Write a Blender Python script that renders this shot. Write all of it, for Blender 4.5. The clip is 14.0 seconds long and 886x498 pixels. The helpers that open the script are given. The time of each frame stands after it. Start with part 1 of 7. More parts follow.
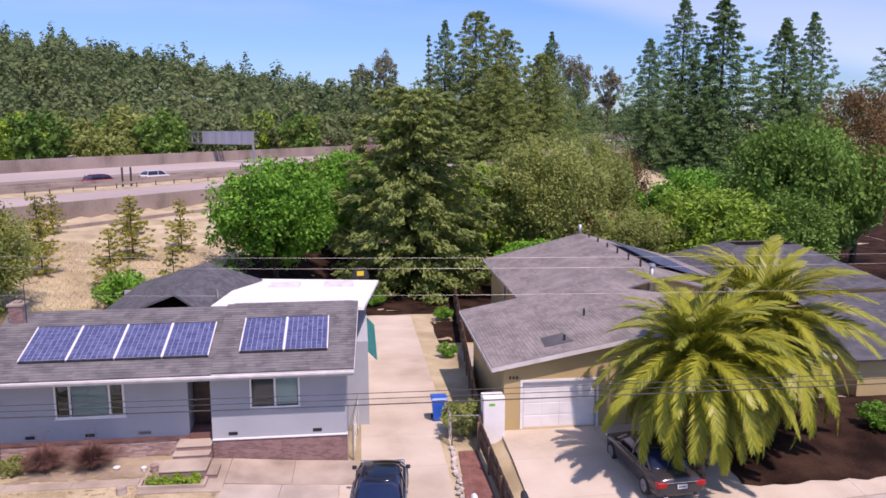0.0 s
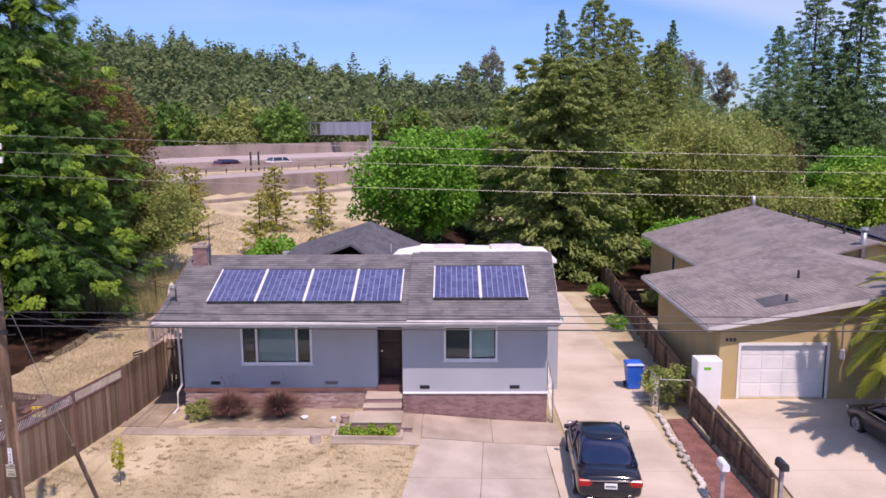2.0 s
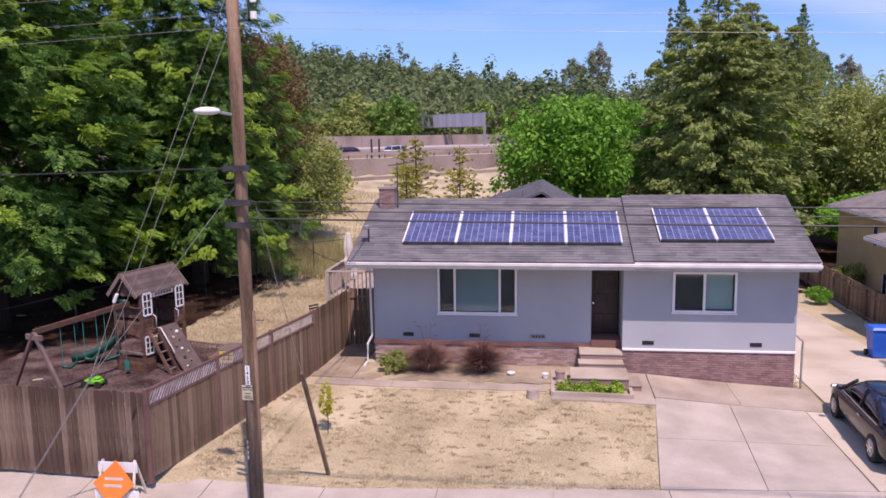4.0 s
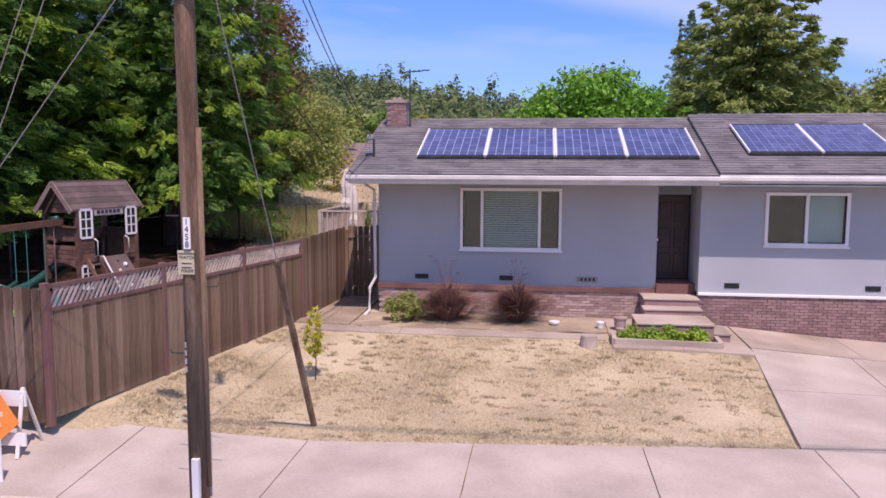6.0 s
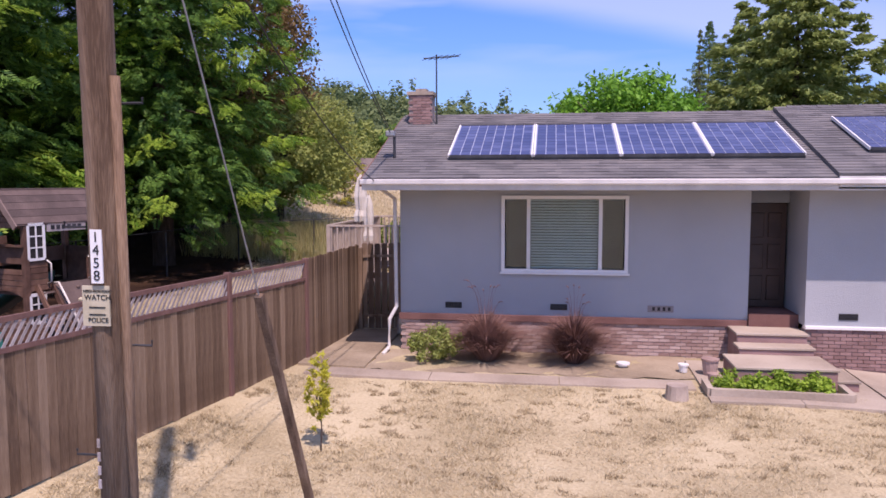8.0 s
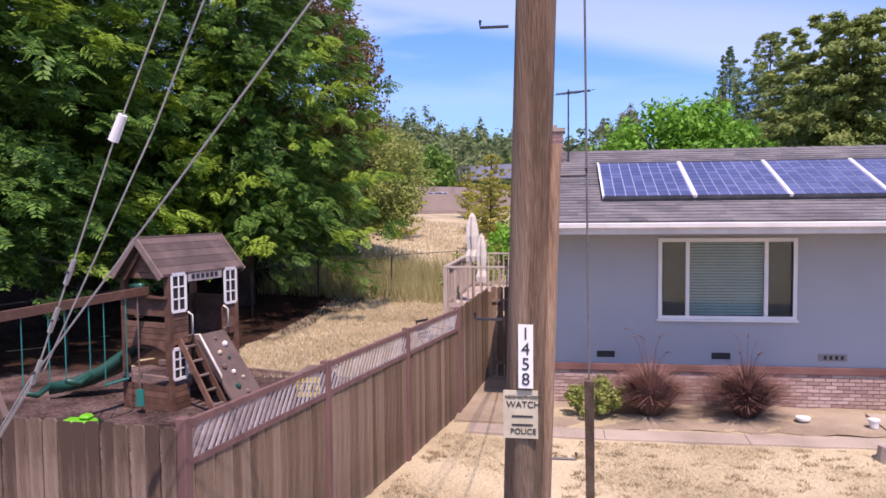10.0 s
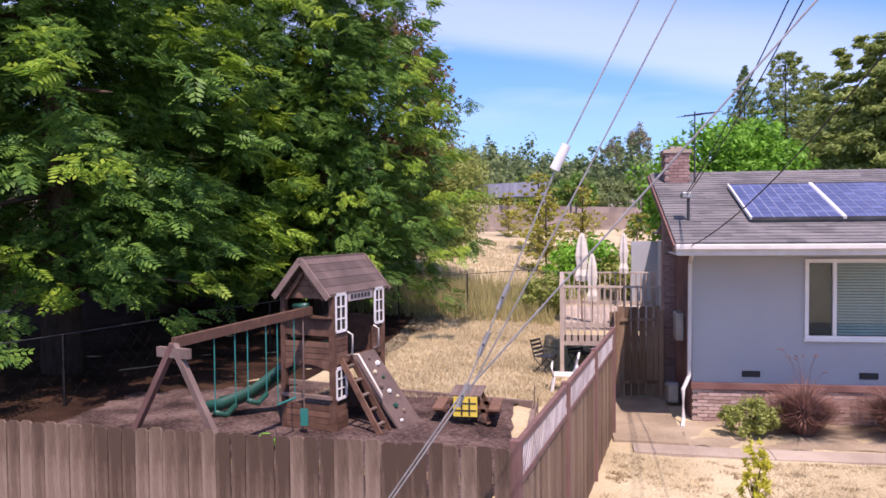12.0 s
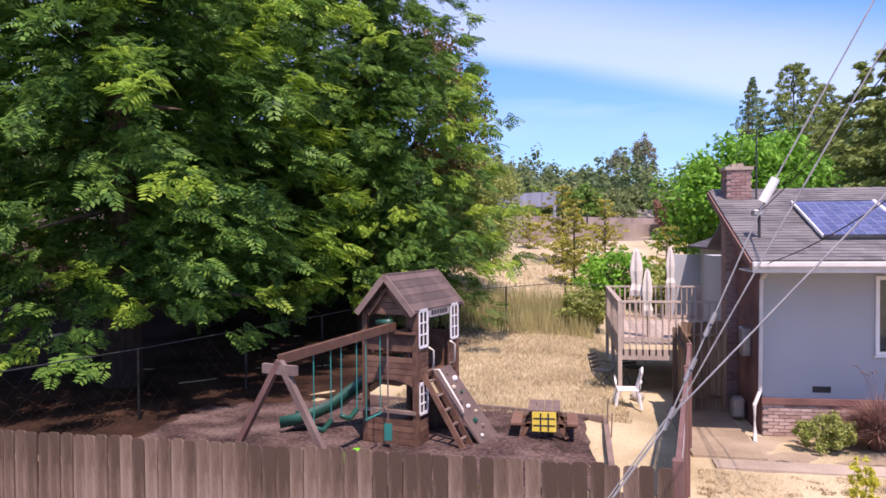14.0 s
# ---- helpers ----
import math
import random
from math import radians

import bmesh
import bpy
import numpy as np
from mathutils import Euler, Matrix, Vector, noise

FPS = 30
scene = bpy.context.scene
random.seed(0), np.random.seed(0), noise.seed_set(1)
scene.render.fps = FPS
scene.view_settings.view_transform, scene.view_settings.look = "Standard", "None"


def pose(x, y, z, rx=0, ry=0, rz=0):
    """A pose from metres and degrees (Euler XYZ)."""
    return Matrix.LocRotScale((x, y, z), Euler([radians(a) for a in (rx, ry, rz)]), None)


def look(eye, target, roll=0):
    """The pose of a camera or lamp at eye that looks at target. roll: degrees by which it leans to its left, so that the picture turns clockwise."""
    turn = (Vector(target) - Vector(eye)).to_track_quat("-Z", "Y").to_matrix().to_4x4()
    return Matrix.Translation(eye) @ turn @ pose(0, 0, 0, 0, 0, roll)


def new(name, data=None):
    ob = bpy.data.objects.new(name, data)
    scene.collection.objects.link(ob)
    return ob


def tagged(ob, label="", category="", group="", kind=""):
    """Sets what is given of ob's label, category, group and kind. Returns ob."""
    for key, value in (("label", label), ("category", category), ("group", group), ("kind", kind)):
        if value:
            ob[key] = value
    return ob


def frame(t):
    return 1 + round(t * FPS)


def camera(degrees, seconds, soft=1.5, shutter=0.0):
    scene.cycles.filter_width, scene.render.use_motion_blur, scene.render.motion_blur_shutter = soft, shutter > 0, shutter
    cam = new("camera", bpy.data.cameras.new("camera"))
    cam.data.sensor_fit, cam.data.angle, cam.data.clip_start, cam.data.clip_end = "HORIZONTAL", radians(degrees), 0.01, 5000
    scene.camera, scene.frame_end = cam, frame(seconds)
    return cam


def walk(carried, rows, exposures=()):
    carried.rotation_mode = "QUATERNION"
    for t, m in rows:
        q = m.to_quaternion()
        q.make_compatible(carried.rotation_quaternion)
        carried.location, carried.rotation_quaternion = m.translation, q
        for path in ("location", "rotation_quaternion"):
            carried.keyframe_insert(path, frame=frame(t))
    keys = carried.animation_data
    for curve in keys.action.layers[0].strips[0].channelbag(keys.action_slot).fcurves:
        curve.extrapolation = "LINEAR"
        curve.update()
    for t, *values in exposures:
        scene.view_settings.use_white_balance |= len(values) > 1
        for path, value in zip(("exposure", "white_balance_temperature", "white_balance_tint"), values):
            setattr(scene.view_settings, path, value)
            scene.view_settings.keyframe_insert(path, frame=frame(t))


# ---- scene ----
cam = camera(60.0, 14.0, soft=1.6)
PATH = [
    (0, (2.828, -3.038, 12.256), (3.046, -1.077, 11.931), -0.2),
    (0.5, (2.082, -2.11, 11.563), (2.24, -0.142, 11.242), -0.1),
    (1, (1.229, -1.333, 10.9), (1.337, 0.639, 10.583), -0.1),
    (1.5, (0.11, -0.931, 10.295), (0.171, 1.042, 9.976), -0.4),
    (2, (-1.082, -0.591, 9.636), (-1.105, 1.384, 9.324), -0.3),
    (2.5, (-2.286, -0.256, 8.931), (-2.402, 1.719, 8.634), -0.4),
    (3, (-3.474, 0.014, 8.253), (-3.721, 1.978, 7.967), -0.6),
    (3.5, (-4.435, 0.824, 7.806), (-4.694, 2.783, 7.502), -0.9),
    (5.8, (-6.547, 6.097, 3.609), (-6.803, 8.069, 3.389), 0.1),
    (6, (-6.548, 6.541, 3.489), (-6.801, 8.513, 3.27), 0.2),
    (6.5, (-6.411, 7.722, 3.219), (-6.681, 9.692, 3.008), 0.1),
    (7, (-6.578, 8.849, 3.096), (-6.856, 10.819, 2.898), -0.1),
    (7.2, (-6.727, 9.193, 3.101), (-7.005, 11.164, 2.908), 0.0),
    (9.5, (-9.667, 10.643, 3.473), (-9.963, 12.617, 3.342), -0.5),
    (10.5, (-11.214, 10.389, 3.602), (-11.518, 12.363, 3.51), -0.6),
    (11, (-11.992, 10.176, 3.629), (-12.297, 12.151, 3.545), -0.6),
    (11.5, (-12.682, 10.058, 3.601), (-12.989, 12.033, 3.528), -0.5),
    (12, (-13.207, 10.026, 3.636), (-13.512, 12.002, 3.572), -0.5),
    (12.5, (-13.576, 10.066, 3.666), (-13.882, 12.042, 3.608), -0.4),
    (13, (-13.926, 10.037, 3.693), (-14.23, 12.013, 3.647), -0.4),
    (13.5, (-14.265, 9.832, 3.735), (-14.572, 11.808, 3.695), -0.4),
    (14, (-14.602, 9.608, 3.787), (-14.91, 11.584, 3.748), -0.4),
]
walk(cam, [(t, look(eye, target, roll)) for t, eye, target, roll in PATH], [(0, 0.30, 6700, 35), (7, 0.31, 6650, 38), (9.5, 0.54, 6700, 36), (14, 0.80, 6850, 34)])

# ---- light ----
SUN_TO = Vector((-0.23, 0.505, -1.0)).normalized()
sky_world = bpy.data.worlds.new("sky")
scene.world = sky_world
sky_world.use_nodes = True
wn, wl = sky_world.node_tree.nodes, sky_world.node_tree.links
sky = wn.new("ShaderNodeTexSky")
sky.sky_type, sky.sun_disc = "NISHITA", False
sky.sun_elevation = math.asin(-SUN_TO.z)
sky.sun_rotation = math.atan2(-SUN_TO.x, -SUN_TO.y)
sky.air_density, sky.dust_density, sky.ozone_density = 1.05, 0.2, 1.2
# thin high cloud streaks
tc = wn.new("ShaderNodeTexCoord")
mp = wn.new("ShaderNodeMapping")
mp.inputs["Rotation"].default_value = (0.0, radians(14), radians(-20))
mp.inputs["Scale"].default_value = (1.0, 1.6, 6.0)
sep = wn.new("ShaderNodeSeparateXYZ")
wl.new(tc.outputs["Generated"], sep.inputs[0])
cn = wn.new("ShaderNodeTexNoise")
cn.inputs["Scale"].default_value, cn.inputs["Detail"].default_value, cn.inputs["Roughness"].default_value = 1.3, 5, 0.5
cr = wn.new("ShaderNodeMapRange")
cr.inputs["From Min"].default_value, cr.inputs["From Max"].default_value = 0.42, 0.66
cr.inputs["To Max"].default_value = 0.55
cm = wn.new("ShaderNodeMix")
cm.data_type = "RGBA"
cm.inputs[7].default_value = (8.5, 8.2, 9.2, 1)
wl.new(tc.outputs["Generated"], mp.inputs["Vector"])
wl.new(mp.outputs["Vector"], cn.inputs["Vector"])
wl.new(cn.outputs["Fac"], cr.inputs["Value"])
high = wn.new("ShaderNodeMapRange")
high.interpolation_type = "SMOOTHSTEP"
high.inputs["From Min"].default_value, high.inputs["From Max"].default_value = 0.09, 0.24
wl.new(sep.outputs["Z"], high.inputs["Value"])
veil = wn.new("ShaderNodeMath")
veil.operation = "MULTIPLY"
wl.new(cr.outputs["Result"], veil.inputs[0])
wl.new(high.outputs["Result"], veil.inputs[1])
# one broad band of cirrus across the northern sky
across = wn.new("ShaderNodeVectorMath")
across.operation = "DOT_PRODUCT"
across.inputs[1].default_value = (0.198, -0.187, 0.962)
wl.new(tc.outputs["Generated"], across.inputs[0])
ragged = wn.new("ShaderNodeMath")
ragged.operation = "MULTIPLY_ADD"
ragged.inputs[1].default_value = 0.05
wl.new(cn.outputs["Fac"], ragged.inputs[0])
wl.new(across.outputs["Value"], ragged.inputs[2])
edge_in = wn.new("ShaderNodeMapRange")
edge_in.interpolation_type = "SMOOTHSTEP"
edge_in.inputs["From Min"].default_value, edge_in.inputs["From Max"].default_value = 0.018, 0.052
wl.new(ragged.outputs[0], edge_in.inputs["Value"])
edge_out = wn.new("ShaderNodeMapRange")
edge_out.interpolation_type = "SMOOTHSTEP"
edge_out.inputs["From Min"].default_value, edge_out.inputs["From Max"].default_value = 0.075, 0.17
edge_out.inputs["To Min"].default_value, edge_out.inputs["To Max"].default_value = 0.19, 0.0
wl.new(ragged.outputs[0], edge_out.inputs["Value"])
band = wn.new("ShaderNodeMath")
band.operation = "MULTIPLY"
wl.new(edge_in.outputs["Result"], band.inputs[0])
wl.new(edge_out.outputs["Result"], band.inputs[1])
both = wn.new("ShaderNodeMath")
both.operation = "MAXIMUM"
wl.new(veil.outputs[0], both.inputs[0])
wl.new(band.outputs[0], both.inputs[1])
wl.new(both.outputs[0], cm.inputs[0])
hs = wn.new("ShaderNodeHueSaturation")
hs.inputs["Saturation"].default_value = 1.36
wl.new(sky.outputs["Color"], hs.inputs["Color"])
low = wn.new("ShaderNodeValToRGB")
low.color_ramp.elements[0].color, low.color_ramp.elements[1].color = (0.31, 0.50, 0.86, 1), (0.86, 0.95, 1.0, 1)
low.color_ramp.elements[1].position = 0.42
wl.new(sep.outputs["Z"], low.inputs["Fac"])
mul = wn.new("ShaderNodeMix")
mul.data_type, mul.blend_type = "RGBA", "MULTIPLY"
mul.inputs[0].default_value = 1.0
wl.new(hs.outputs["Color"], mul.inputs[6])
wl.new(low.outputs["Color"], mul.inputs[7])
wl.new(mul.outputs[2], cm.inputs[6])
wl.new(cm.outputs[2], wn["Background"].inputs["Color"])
wn["Background"].inputs["Strength"].default_value = 0.138
sun_data = bpy.data.lights.new("sun", "SUN")
sun_data.energy, sun_data.angle, sun_data.color = 3.75, radians(0.6), (1.0, 0.93, 0.81)
sun = new("sun", sun_data)
sun.matrix_world = look((0, 0, 60), Vector((0, 0, 60)) + SUN_TO)

# ---- materials ----
def material(name, colors, scale=3.0, rough=0.8, bump=0.0, bump_scale=40.0, metal=0.0, per_object=0.0, per_island=0.0, spec=0.5, fine=0.25, stretch=(1, 1, 1), dist=0.02):
    """Colours mixed by noise at two scales, in metres, with a fine relief."""
    m = bpy.data.materials.new(name)
    m.use_nodes = True
    n, l = m.node_tree.nodes, m.node_tree.links
    b = n["Principled BSDF"]
    tc = n.new("ShaderNodeTexCoord")
    mp = n.new("ShaderNodeMapping")
    mp.inputs["Scale"].default_value = stretch
    l.new(tc.outputs["Object"], mp.inputs["Vector"])
    big = n.new("ShaderNodeTexNoise")
    big.inputs["Scale"].default_value, big.inputs["Detail"].default_value = scale, 5
    l.new(mp.outputs["Vector"], big.inputs["Vector"])
    small = n.new("ShaderNodeTexNoise")
    small.inputs["Scale"].default_value, small.inputs["Detail"].default_value = bump_scale, 4
    l.new(mp.outputs["Vector"], small.inputs["Vector"])
    ramp = n.new("ShaderNodeValToRGB")
    ramp.color_ramp.elements[0].position, ramp.color_ramp.elements[1].position = 0.32, 0.68
    ramp.color_ramp.elements[0].color = (*colors[0], 1)
    ramp.color_ramp.elements[1].color = (*colors[-1], 1)
    for i, c in enumerate(colors[1:-1]):
        e = ramp.color_ramp.elements.new(0.32 + 0.36 * (i + 1) / (len(colors) - 1))
        e.color = (*c, 1)
    add = n.new("ShaderNodeMath")
    add.operation = "MULTIPLY_ADD"
    add.inputs[1].default_value = fine
    sub = n.new("ShaderNodeMath")
    sub.operation = "SUBTRACT"
    sub.inputs[1].default_value = fine * 0.5
    l.new(small.outputs["Fac"], add.inputs[0])
    l.new(big.outputs["Fac"], add.inputs[2])
    l.new(add.outputs[0], sub.inputs[0])
    last = sub
    if per_object or per_island:
        src = n.new("ShaderNodeObjectInfo").outputs["Random"] if per_object else n.new("ShaderNodeNewGeometry").outputs["Random Per Island"]
        amt = per_object or per_island
        k = n.new("ShaderNodeMath")
        k.operation = "MULTIPLY_ADD"
        k.inputs[1].default_value = amt
        k2 = n.new("ShaderNodeMath")
        k2.operation = "SUBTRACT"
        k2.inputs[1].default_value = amt * 0.5
        l.new(src, k.inputs[0])
        l.new(last.outputs[0], k.inputs[2])
        l.new(k.outputs[0], k2.inputs[0])
        last = k2
    l.new(last.outputs[0], ramp.inputs["Fac"])
    l.new(ramp.outputs["Color"], b.inputs["Base Color"])
    b.inputs["Roughness"].default_value, b.inputs["Metallic"].default_value = rough, metal
    b.inputs["Specular IOR Level"].default_value = spec
    if bump:
        bp = n.new("ShaderNodeBump")
        bp.inputs["Strength"].default_value, bp.inputs["Distance"].default_value = bump, dist
        l.new(small.outputs["Fac"], bp.inputs["Height"])
        l.new(bp.outputs["Normal"], b.inputs["Normal"])
    return m


def leaf_material(name, dark, light, through_light=0.35, rough=0.55, patch_scale=0.45, leaf_share=0.55):
    m = bpy.data.materials.new(name)
    m.use_nodes = True
    n, l = m.node_tree.nodes, m.node_tree.links
    b = n["Principled BSDF"]
    geo = n.new("ShaderNodeNewGeometry")
    tc = n.new("ShaderNodeTexCoord")
    noi = n.new("ShaderNodeTexNoise")
    noi.inputs["Scale"].default_value, noi.inputs["Detail"].default_value = patch_scale, 3
    l.new(tc.outputs["Object"], noi.inputs["Vector"])
    info = n.new("ShaderNodeObjectInfo")
    a = n.new("ShaderNodeMath")
    a.operation = "MULTIPLY_ADD"
    a.inputs[1].default_value = leaf_share
    l.new(geo.outputs["Random Per Island"], a.inputs[0])
    l.new(noi.outputs["Fac"], a.inputs[2])
    c = n.new("ShaderNodeMath")
    c.operation = "MULTIPLY_ADD"
    c.inputs[1].default_value = 0.3
    l.new(info.outputs["Random"], c.inputs[0])
    l.new(a.outputs[0], c.inputs[2])
    ramp = n.new("ShaderNodeValToRGB")
    ramp.color_ramp.elements[0].position, ramp.color_ramp.elements[1].position = 0.5 - (0.55 - leaf_share) * 0.25, 1.15 - (0.55 - leaf_share) * 0.8
    ramp.color_ramp.elements[0].color, ramp.color_ramp.elements[1].color = (*dark, 1), (*light, 1)
    l.new(c.outputs[0], ramp.inputs["Fac"])
    l.new(ramp.outputs["Color"], b.inputs["Base Color"])
    b.inputs["Roughness"].default_value = rough
    b.inputs["Specular IOR Level"].default_value = 0.25
    tr = n.new("ShaderNodeBsdfTranslucent")
    l.new(ramp.outputs["Color"], tr.inputs["Color"])
    mix = n.new("ShaderNodeMixShader")
    mix.inputs[0].default_value = through_light
    l.new(b.outputs[0], mix.inputs[1])
    l.new(tr.outputs[0], mix.inputs[2])
    l.new(mix.outputs[0], n["Material Output"].inputs["Surface"])
    return m


def glass_material(name, tint, gloss=0.06):
    """Thin window glass: mostly clear, with a mirror-like gloss."""
    m = bpy.data.materials.new(name)
    m.use_nodes = True
    n, l = m.node_tree.nodes, m.node_tree.links
    tr = n.new("ShaderNodeBsdfTransparent")
    tr.inputs["Color"].default_value = (*tint, 1)
    gl = n.new("ShaderNodeBsdfGlossy")
    gl.inputs["Roughness"].default_value = 0.03
    mix = n.new("ShaderNodeMixShader")
    mix.inputs[0].default_value = gloss
    l.new(tr.outputs[0], mix.inputs[1])
    l.new(gl.outputs[0], mix.inputs[2])
    l.new(mix.outputs[0], n["Material Output"].inputs["Surface"])
    return m


M_STUCCO = material("grey_blue_stucco", [(0.335, 0.355, 0.385), (0.385, 0.405, 0.435)], 0.6, 0.9, 0.35, 60)
M_WHITE = material("white_paint", [(0.70, 0.69, 0.68), (0.80, 0.79, 0.78)], 1.5, 0.5, 0.05, 30)
M_TRIM = material("weathered_white_trim", [(0.52, 0.50, 0.49), (0.66, 0.64, 0.62)], 2.0, 0.6, 0.1, 30)
M_BRICK = material("painted_red_brick", [(0.28, 0.18, 0.158), (0.39, 0.275, 0.245), (0.47, 0.35, 0.315)], 2.0, 0.85, 0.5, 60, per_object=0.5)
M_BRICKJ = material("brick_band", [(0.22, 0.13, 0.12), (0.32, 0.20, 0.185)], 2.5, 0.85, 0.5, 60, per_island=0.5)
M_MORTAR = material("mortar", [(0.26, 0.21, 0.19), (0.33, 0.27, 0.25)], 3, 0.95, 0.3, 80)
M_SHINGLE = material("grey_brown_shingle", [(0.098, 0.094, 0.098), (0.14, 0.134, 0.138), (0.175, 0.165, 0.165)], 1.2, 0.92, 0.6, 50, per_island=0.3)
M_SHINGLE_NB = material("warm_grey_shingle", [(0.165, 0.148, 0.14), (0.22, 0.195, 0.182), (0.27, 0.24, 0.222)], 0.8, 0.92, 0.6, 50, per_island=0.25)
M_SHINGLE_DK = material("dark_shingle", [(0.065, 0.066, 0.075), (0.11, 0.11, 0.12)], 1.2, 0.92, 0.6, 50, per_island=0.4)
M_ENDWALL = material("red_brown_end_wall", [(0.115, 0.052, 0.044), (0.17, 0.082, 0.070), (0.22, 0.115, 0.10)], 1.4, 0.9, 0.5, 40)
M_FELT = material("white_roll_roofing", [(0.68, 0.67, 0.66), (0.80, 0.79, 0.78)], 0.7, 0.8, 0.15, 20)
M_CONC = material("worn_concrete", [(0.40, 0.335, 0.255), (0.51, 0.435, 0.345), (0.57, 0.495, 0.405)], 0.35, 0.9, 0.25, 25, fine=0.3)
M_CONC_W = material("pale_concrete", [(0.33, 0.28, 0.228), (0.40, 0.345, 0.285), (0.47, 0.405, 0.34)], 0.8, 0.9, 0.2, 25, fine=0.3)
M_CONC_D = material("stained_concrete", [(0.25, 0.20, 0.155), (0.36, 0.295, 0.235), (0.44, 0.37, 0.30)], 0.6, 0.9, 0.25, 25)
M_ASPH = material("asphalt", [(0.05, 0.05, 0.052), (0.085, 0.08, 0.08)], 0.6, 0.92, 0.4, 60)
M_HWY = material("freeway_concrete", [(0.34, 0.28, 0.255), (0.42, 0.35, 0.32)], 0.05, 0.9, 0.1, 3)
M_HWALL = material("stained_retaining_concrete", [(0.17, 0.135, 0.115), (0.28, 0.225, 0.195), (0.34, 0.275, 0.24)], 0.25, 0.9, 0.3, 6, stretch=(1, 1, 0.5))
M_FENCE = material("weathered_fence_board", [(0.112, 0.072, 0.048), (0.198, 0.134, 0.090), (0.29, 0.21, 0.148)], 2.2, 0.9, 0.5, 30, spec=0.2, per_object=0.28, stretch=(3, 3, 0.35))
M_FENCE_D = material("dark_brown_fence_board", [(0.078, 0.050, 0.036), (0.150, 0.102, 0.074), (0.24, 0.175, 0.132)], 2.2, 0.9, 0.5, 30, spec=0.2, per_object=0.3, stretch=(3, 3, 0.35))
M_FENCE_R = material("red_stained_post", [(0.135, 0.07, 0.06), (0.19, 0.10, 0.085)], 2.2, 0.85, 0.4, 30, stretch=(3, 3, 0.4))
M_LATT = material("grey_lattice_slat", [(0.26, 0.225, 0.22), (0.40, 0.36, 0.36)], 3, 0.9, 0.3, 40, per_object=0.4)
M_POLE = material("weathered_pole_timber", [(0.10, 0.058, 0.034), (0.205, 0.13, 0.082), (0.31, 0.215, 0.145)], 1.4, 0.9, 0.8, 22, stretch=(5, 5, 0.22), fine=0.5)
M_PLAY = material("brown_stained_timber", [(0.092, 0.044, 0.028), (0.185, 0.098, 0.064)], 2.5, 0.75, 0.4, 40, per_object=0.4, stretch=(2, 2, 2))
M_PLAY_R = material("weathered_roof_board", [(0.070, 0.048, 0.043), (0.135, 0.094, 0.082)], 2.5, 0.85, 0.4, 40, per_object=0.4)
M_PLAY_L = material("grey_brown_timber", [(0.14, 0.095, 0.08), (0.23, 0.165, 0.14)], 2.5, 0.8, 0.4, 40, per_object=0.3)
M_DECK = material("pale_deck_timber", [(0.31, 0.25, 0.21), (0.45, 0.37, 0.31)], 2.5, 0.8, 0.3, 40, per_object=0.35)
M_YELLOW = material("ochre_stucco", [(0.42, 0.32, 0.15), (0.49, 0.375, 0.185)], 0.7, 0.9, 0.3, 50)
M_DARK = material("dark_void", [(0.012, 0.010, 0.010), (0.02, 0.017, 0.016)], 2, 0.7)
M_DOOR = material("dark_stained_door", [(0.036, 0.016, 0.011), (0.058, 0.028, 0.020)], 3, 0.45, 0.2, 30)
M_BARK = material("tree_bark", [(0.06, 0.04, 0.03), (0.13, 0.09, 0.07)], 3, 0.95, 0.8, 20, stretch=(3, 3, 0.6))
M_BARK_P = material("palm_trunk_bark", [(0.09, 0.06, 0.04), (0.2, 0.14, 0.095)], 5, 0.95, 0.8, 20)
M_METAL = material("galvanised_metal", [(0.32, 0.32, 0.32), (0.46, 0.46, 0.45)], 4, 0.45, metal=0.8)
M_MAST = material("dark_metal", [(0.04, 0.04, 0.045), (0.08, 0.08, 0.085)], 4, 0.5, metal=0.6)
M_WIRE = material("cable_sheath", [(0.02, 0.02, 0.022), (0.035, 0.033, 0.033)], 2, 0.6)
M_GUY = material("steel_strand", [(0.30, 0.29, 0.28), (0.42, 0.41, 0.40)], 8, 0.5, metal=0.5)
M_CELL = material("blue_solar_cell", [(0.06, 0.07, 0.165), (0.095, 0.11, 0.23)], 0.8, 0.24, 0.0, 20, per_object=0.6, spec=0.6)
M_BACK = material("panel_backsheet", [(0.33, 0.35, 0.48), (0.40, 0.42, 0.54)], 2, 0.25)
M_BLIND = material("pale_blind_slat", [(0.55, 0.58, 0.56), (0.66, 0.68, 0.66)], 2, 0.6)
M_SCREEN_ROOM = material("insect_screen_and_unlit_room", [(0.03, 0.03, 0.033), (0.05, 0.05, 0.053)], 2, 0.75)
M_BLUE = material("blue_bin_plastic", [(0.012, 0.10, 0.52), (0.02, 0.14, 0.62)], 2, 0.4)
M_TEAL = material("teal_plastic", [(0.012, 0.16, 0.14), (0.02, 0.21, 0.19)], 2, 0.45)
M_TEALD = material("dark_green_plastic", [(0.008, 0.058, 0.040), (0.012, 0.080, 0.056)], 2, 0.4)
M_LIME = material("lime_plastic", [(0.10, 0.42, 0.015), (0.14, 0.52, 0.025)], 2, 0.4)
M_BARKCHIP = material("dark_bark_chips", [(0.034, 0.022, 0.020), (0.088, 0.058, 0.053), (0.16, 0.112, 0.10)], 1.2, 0.95, 1.0, 14, spec=0.08, fine=0.7, dist=0.05)
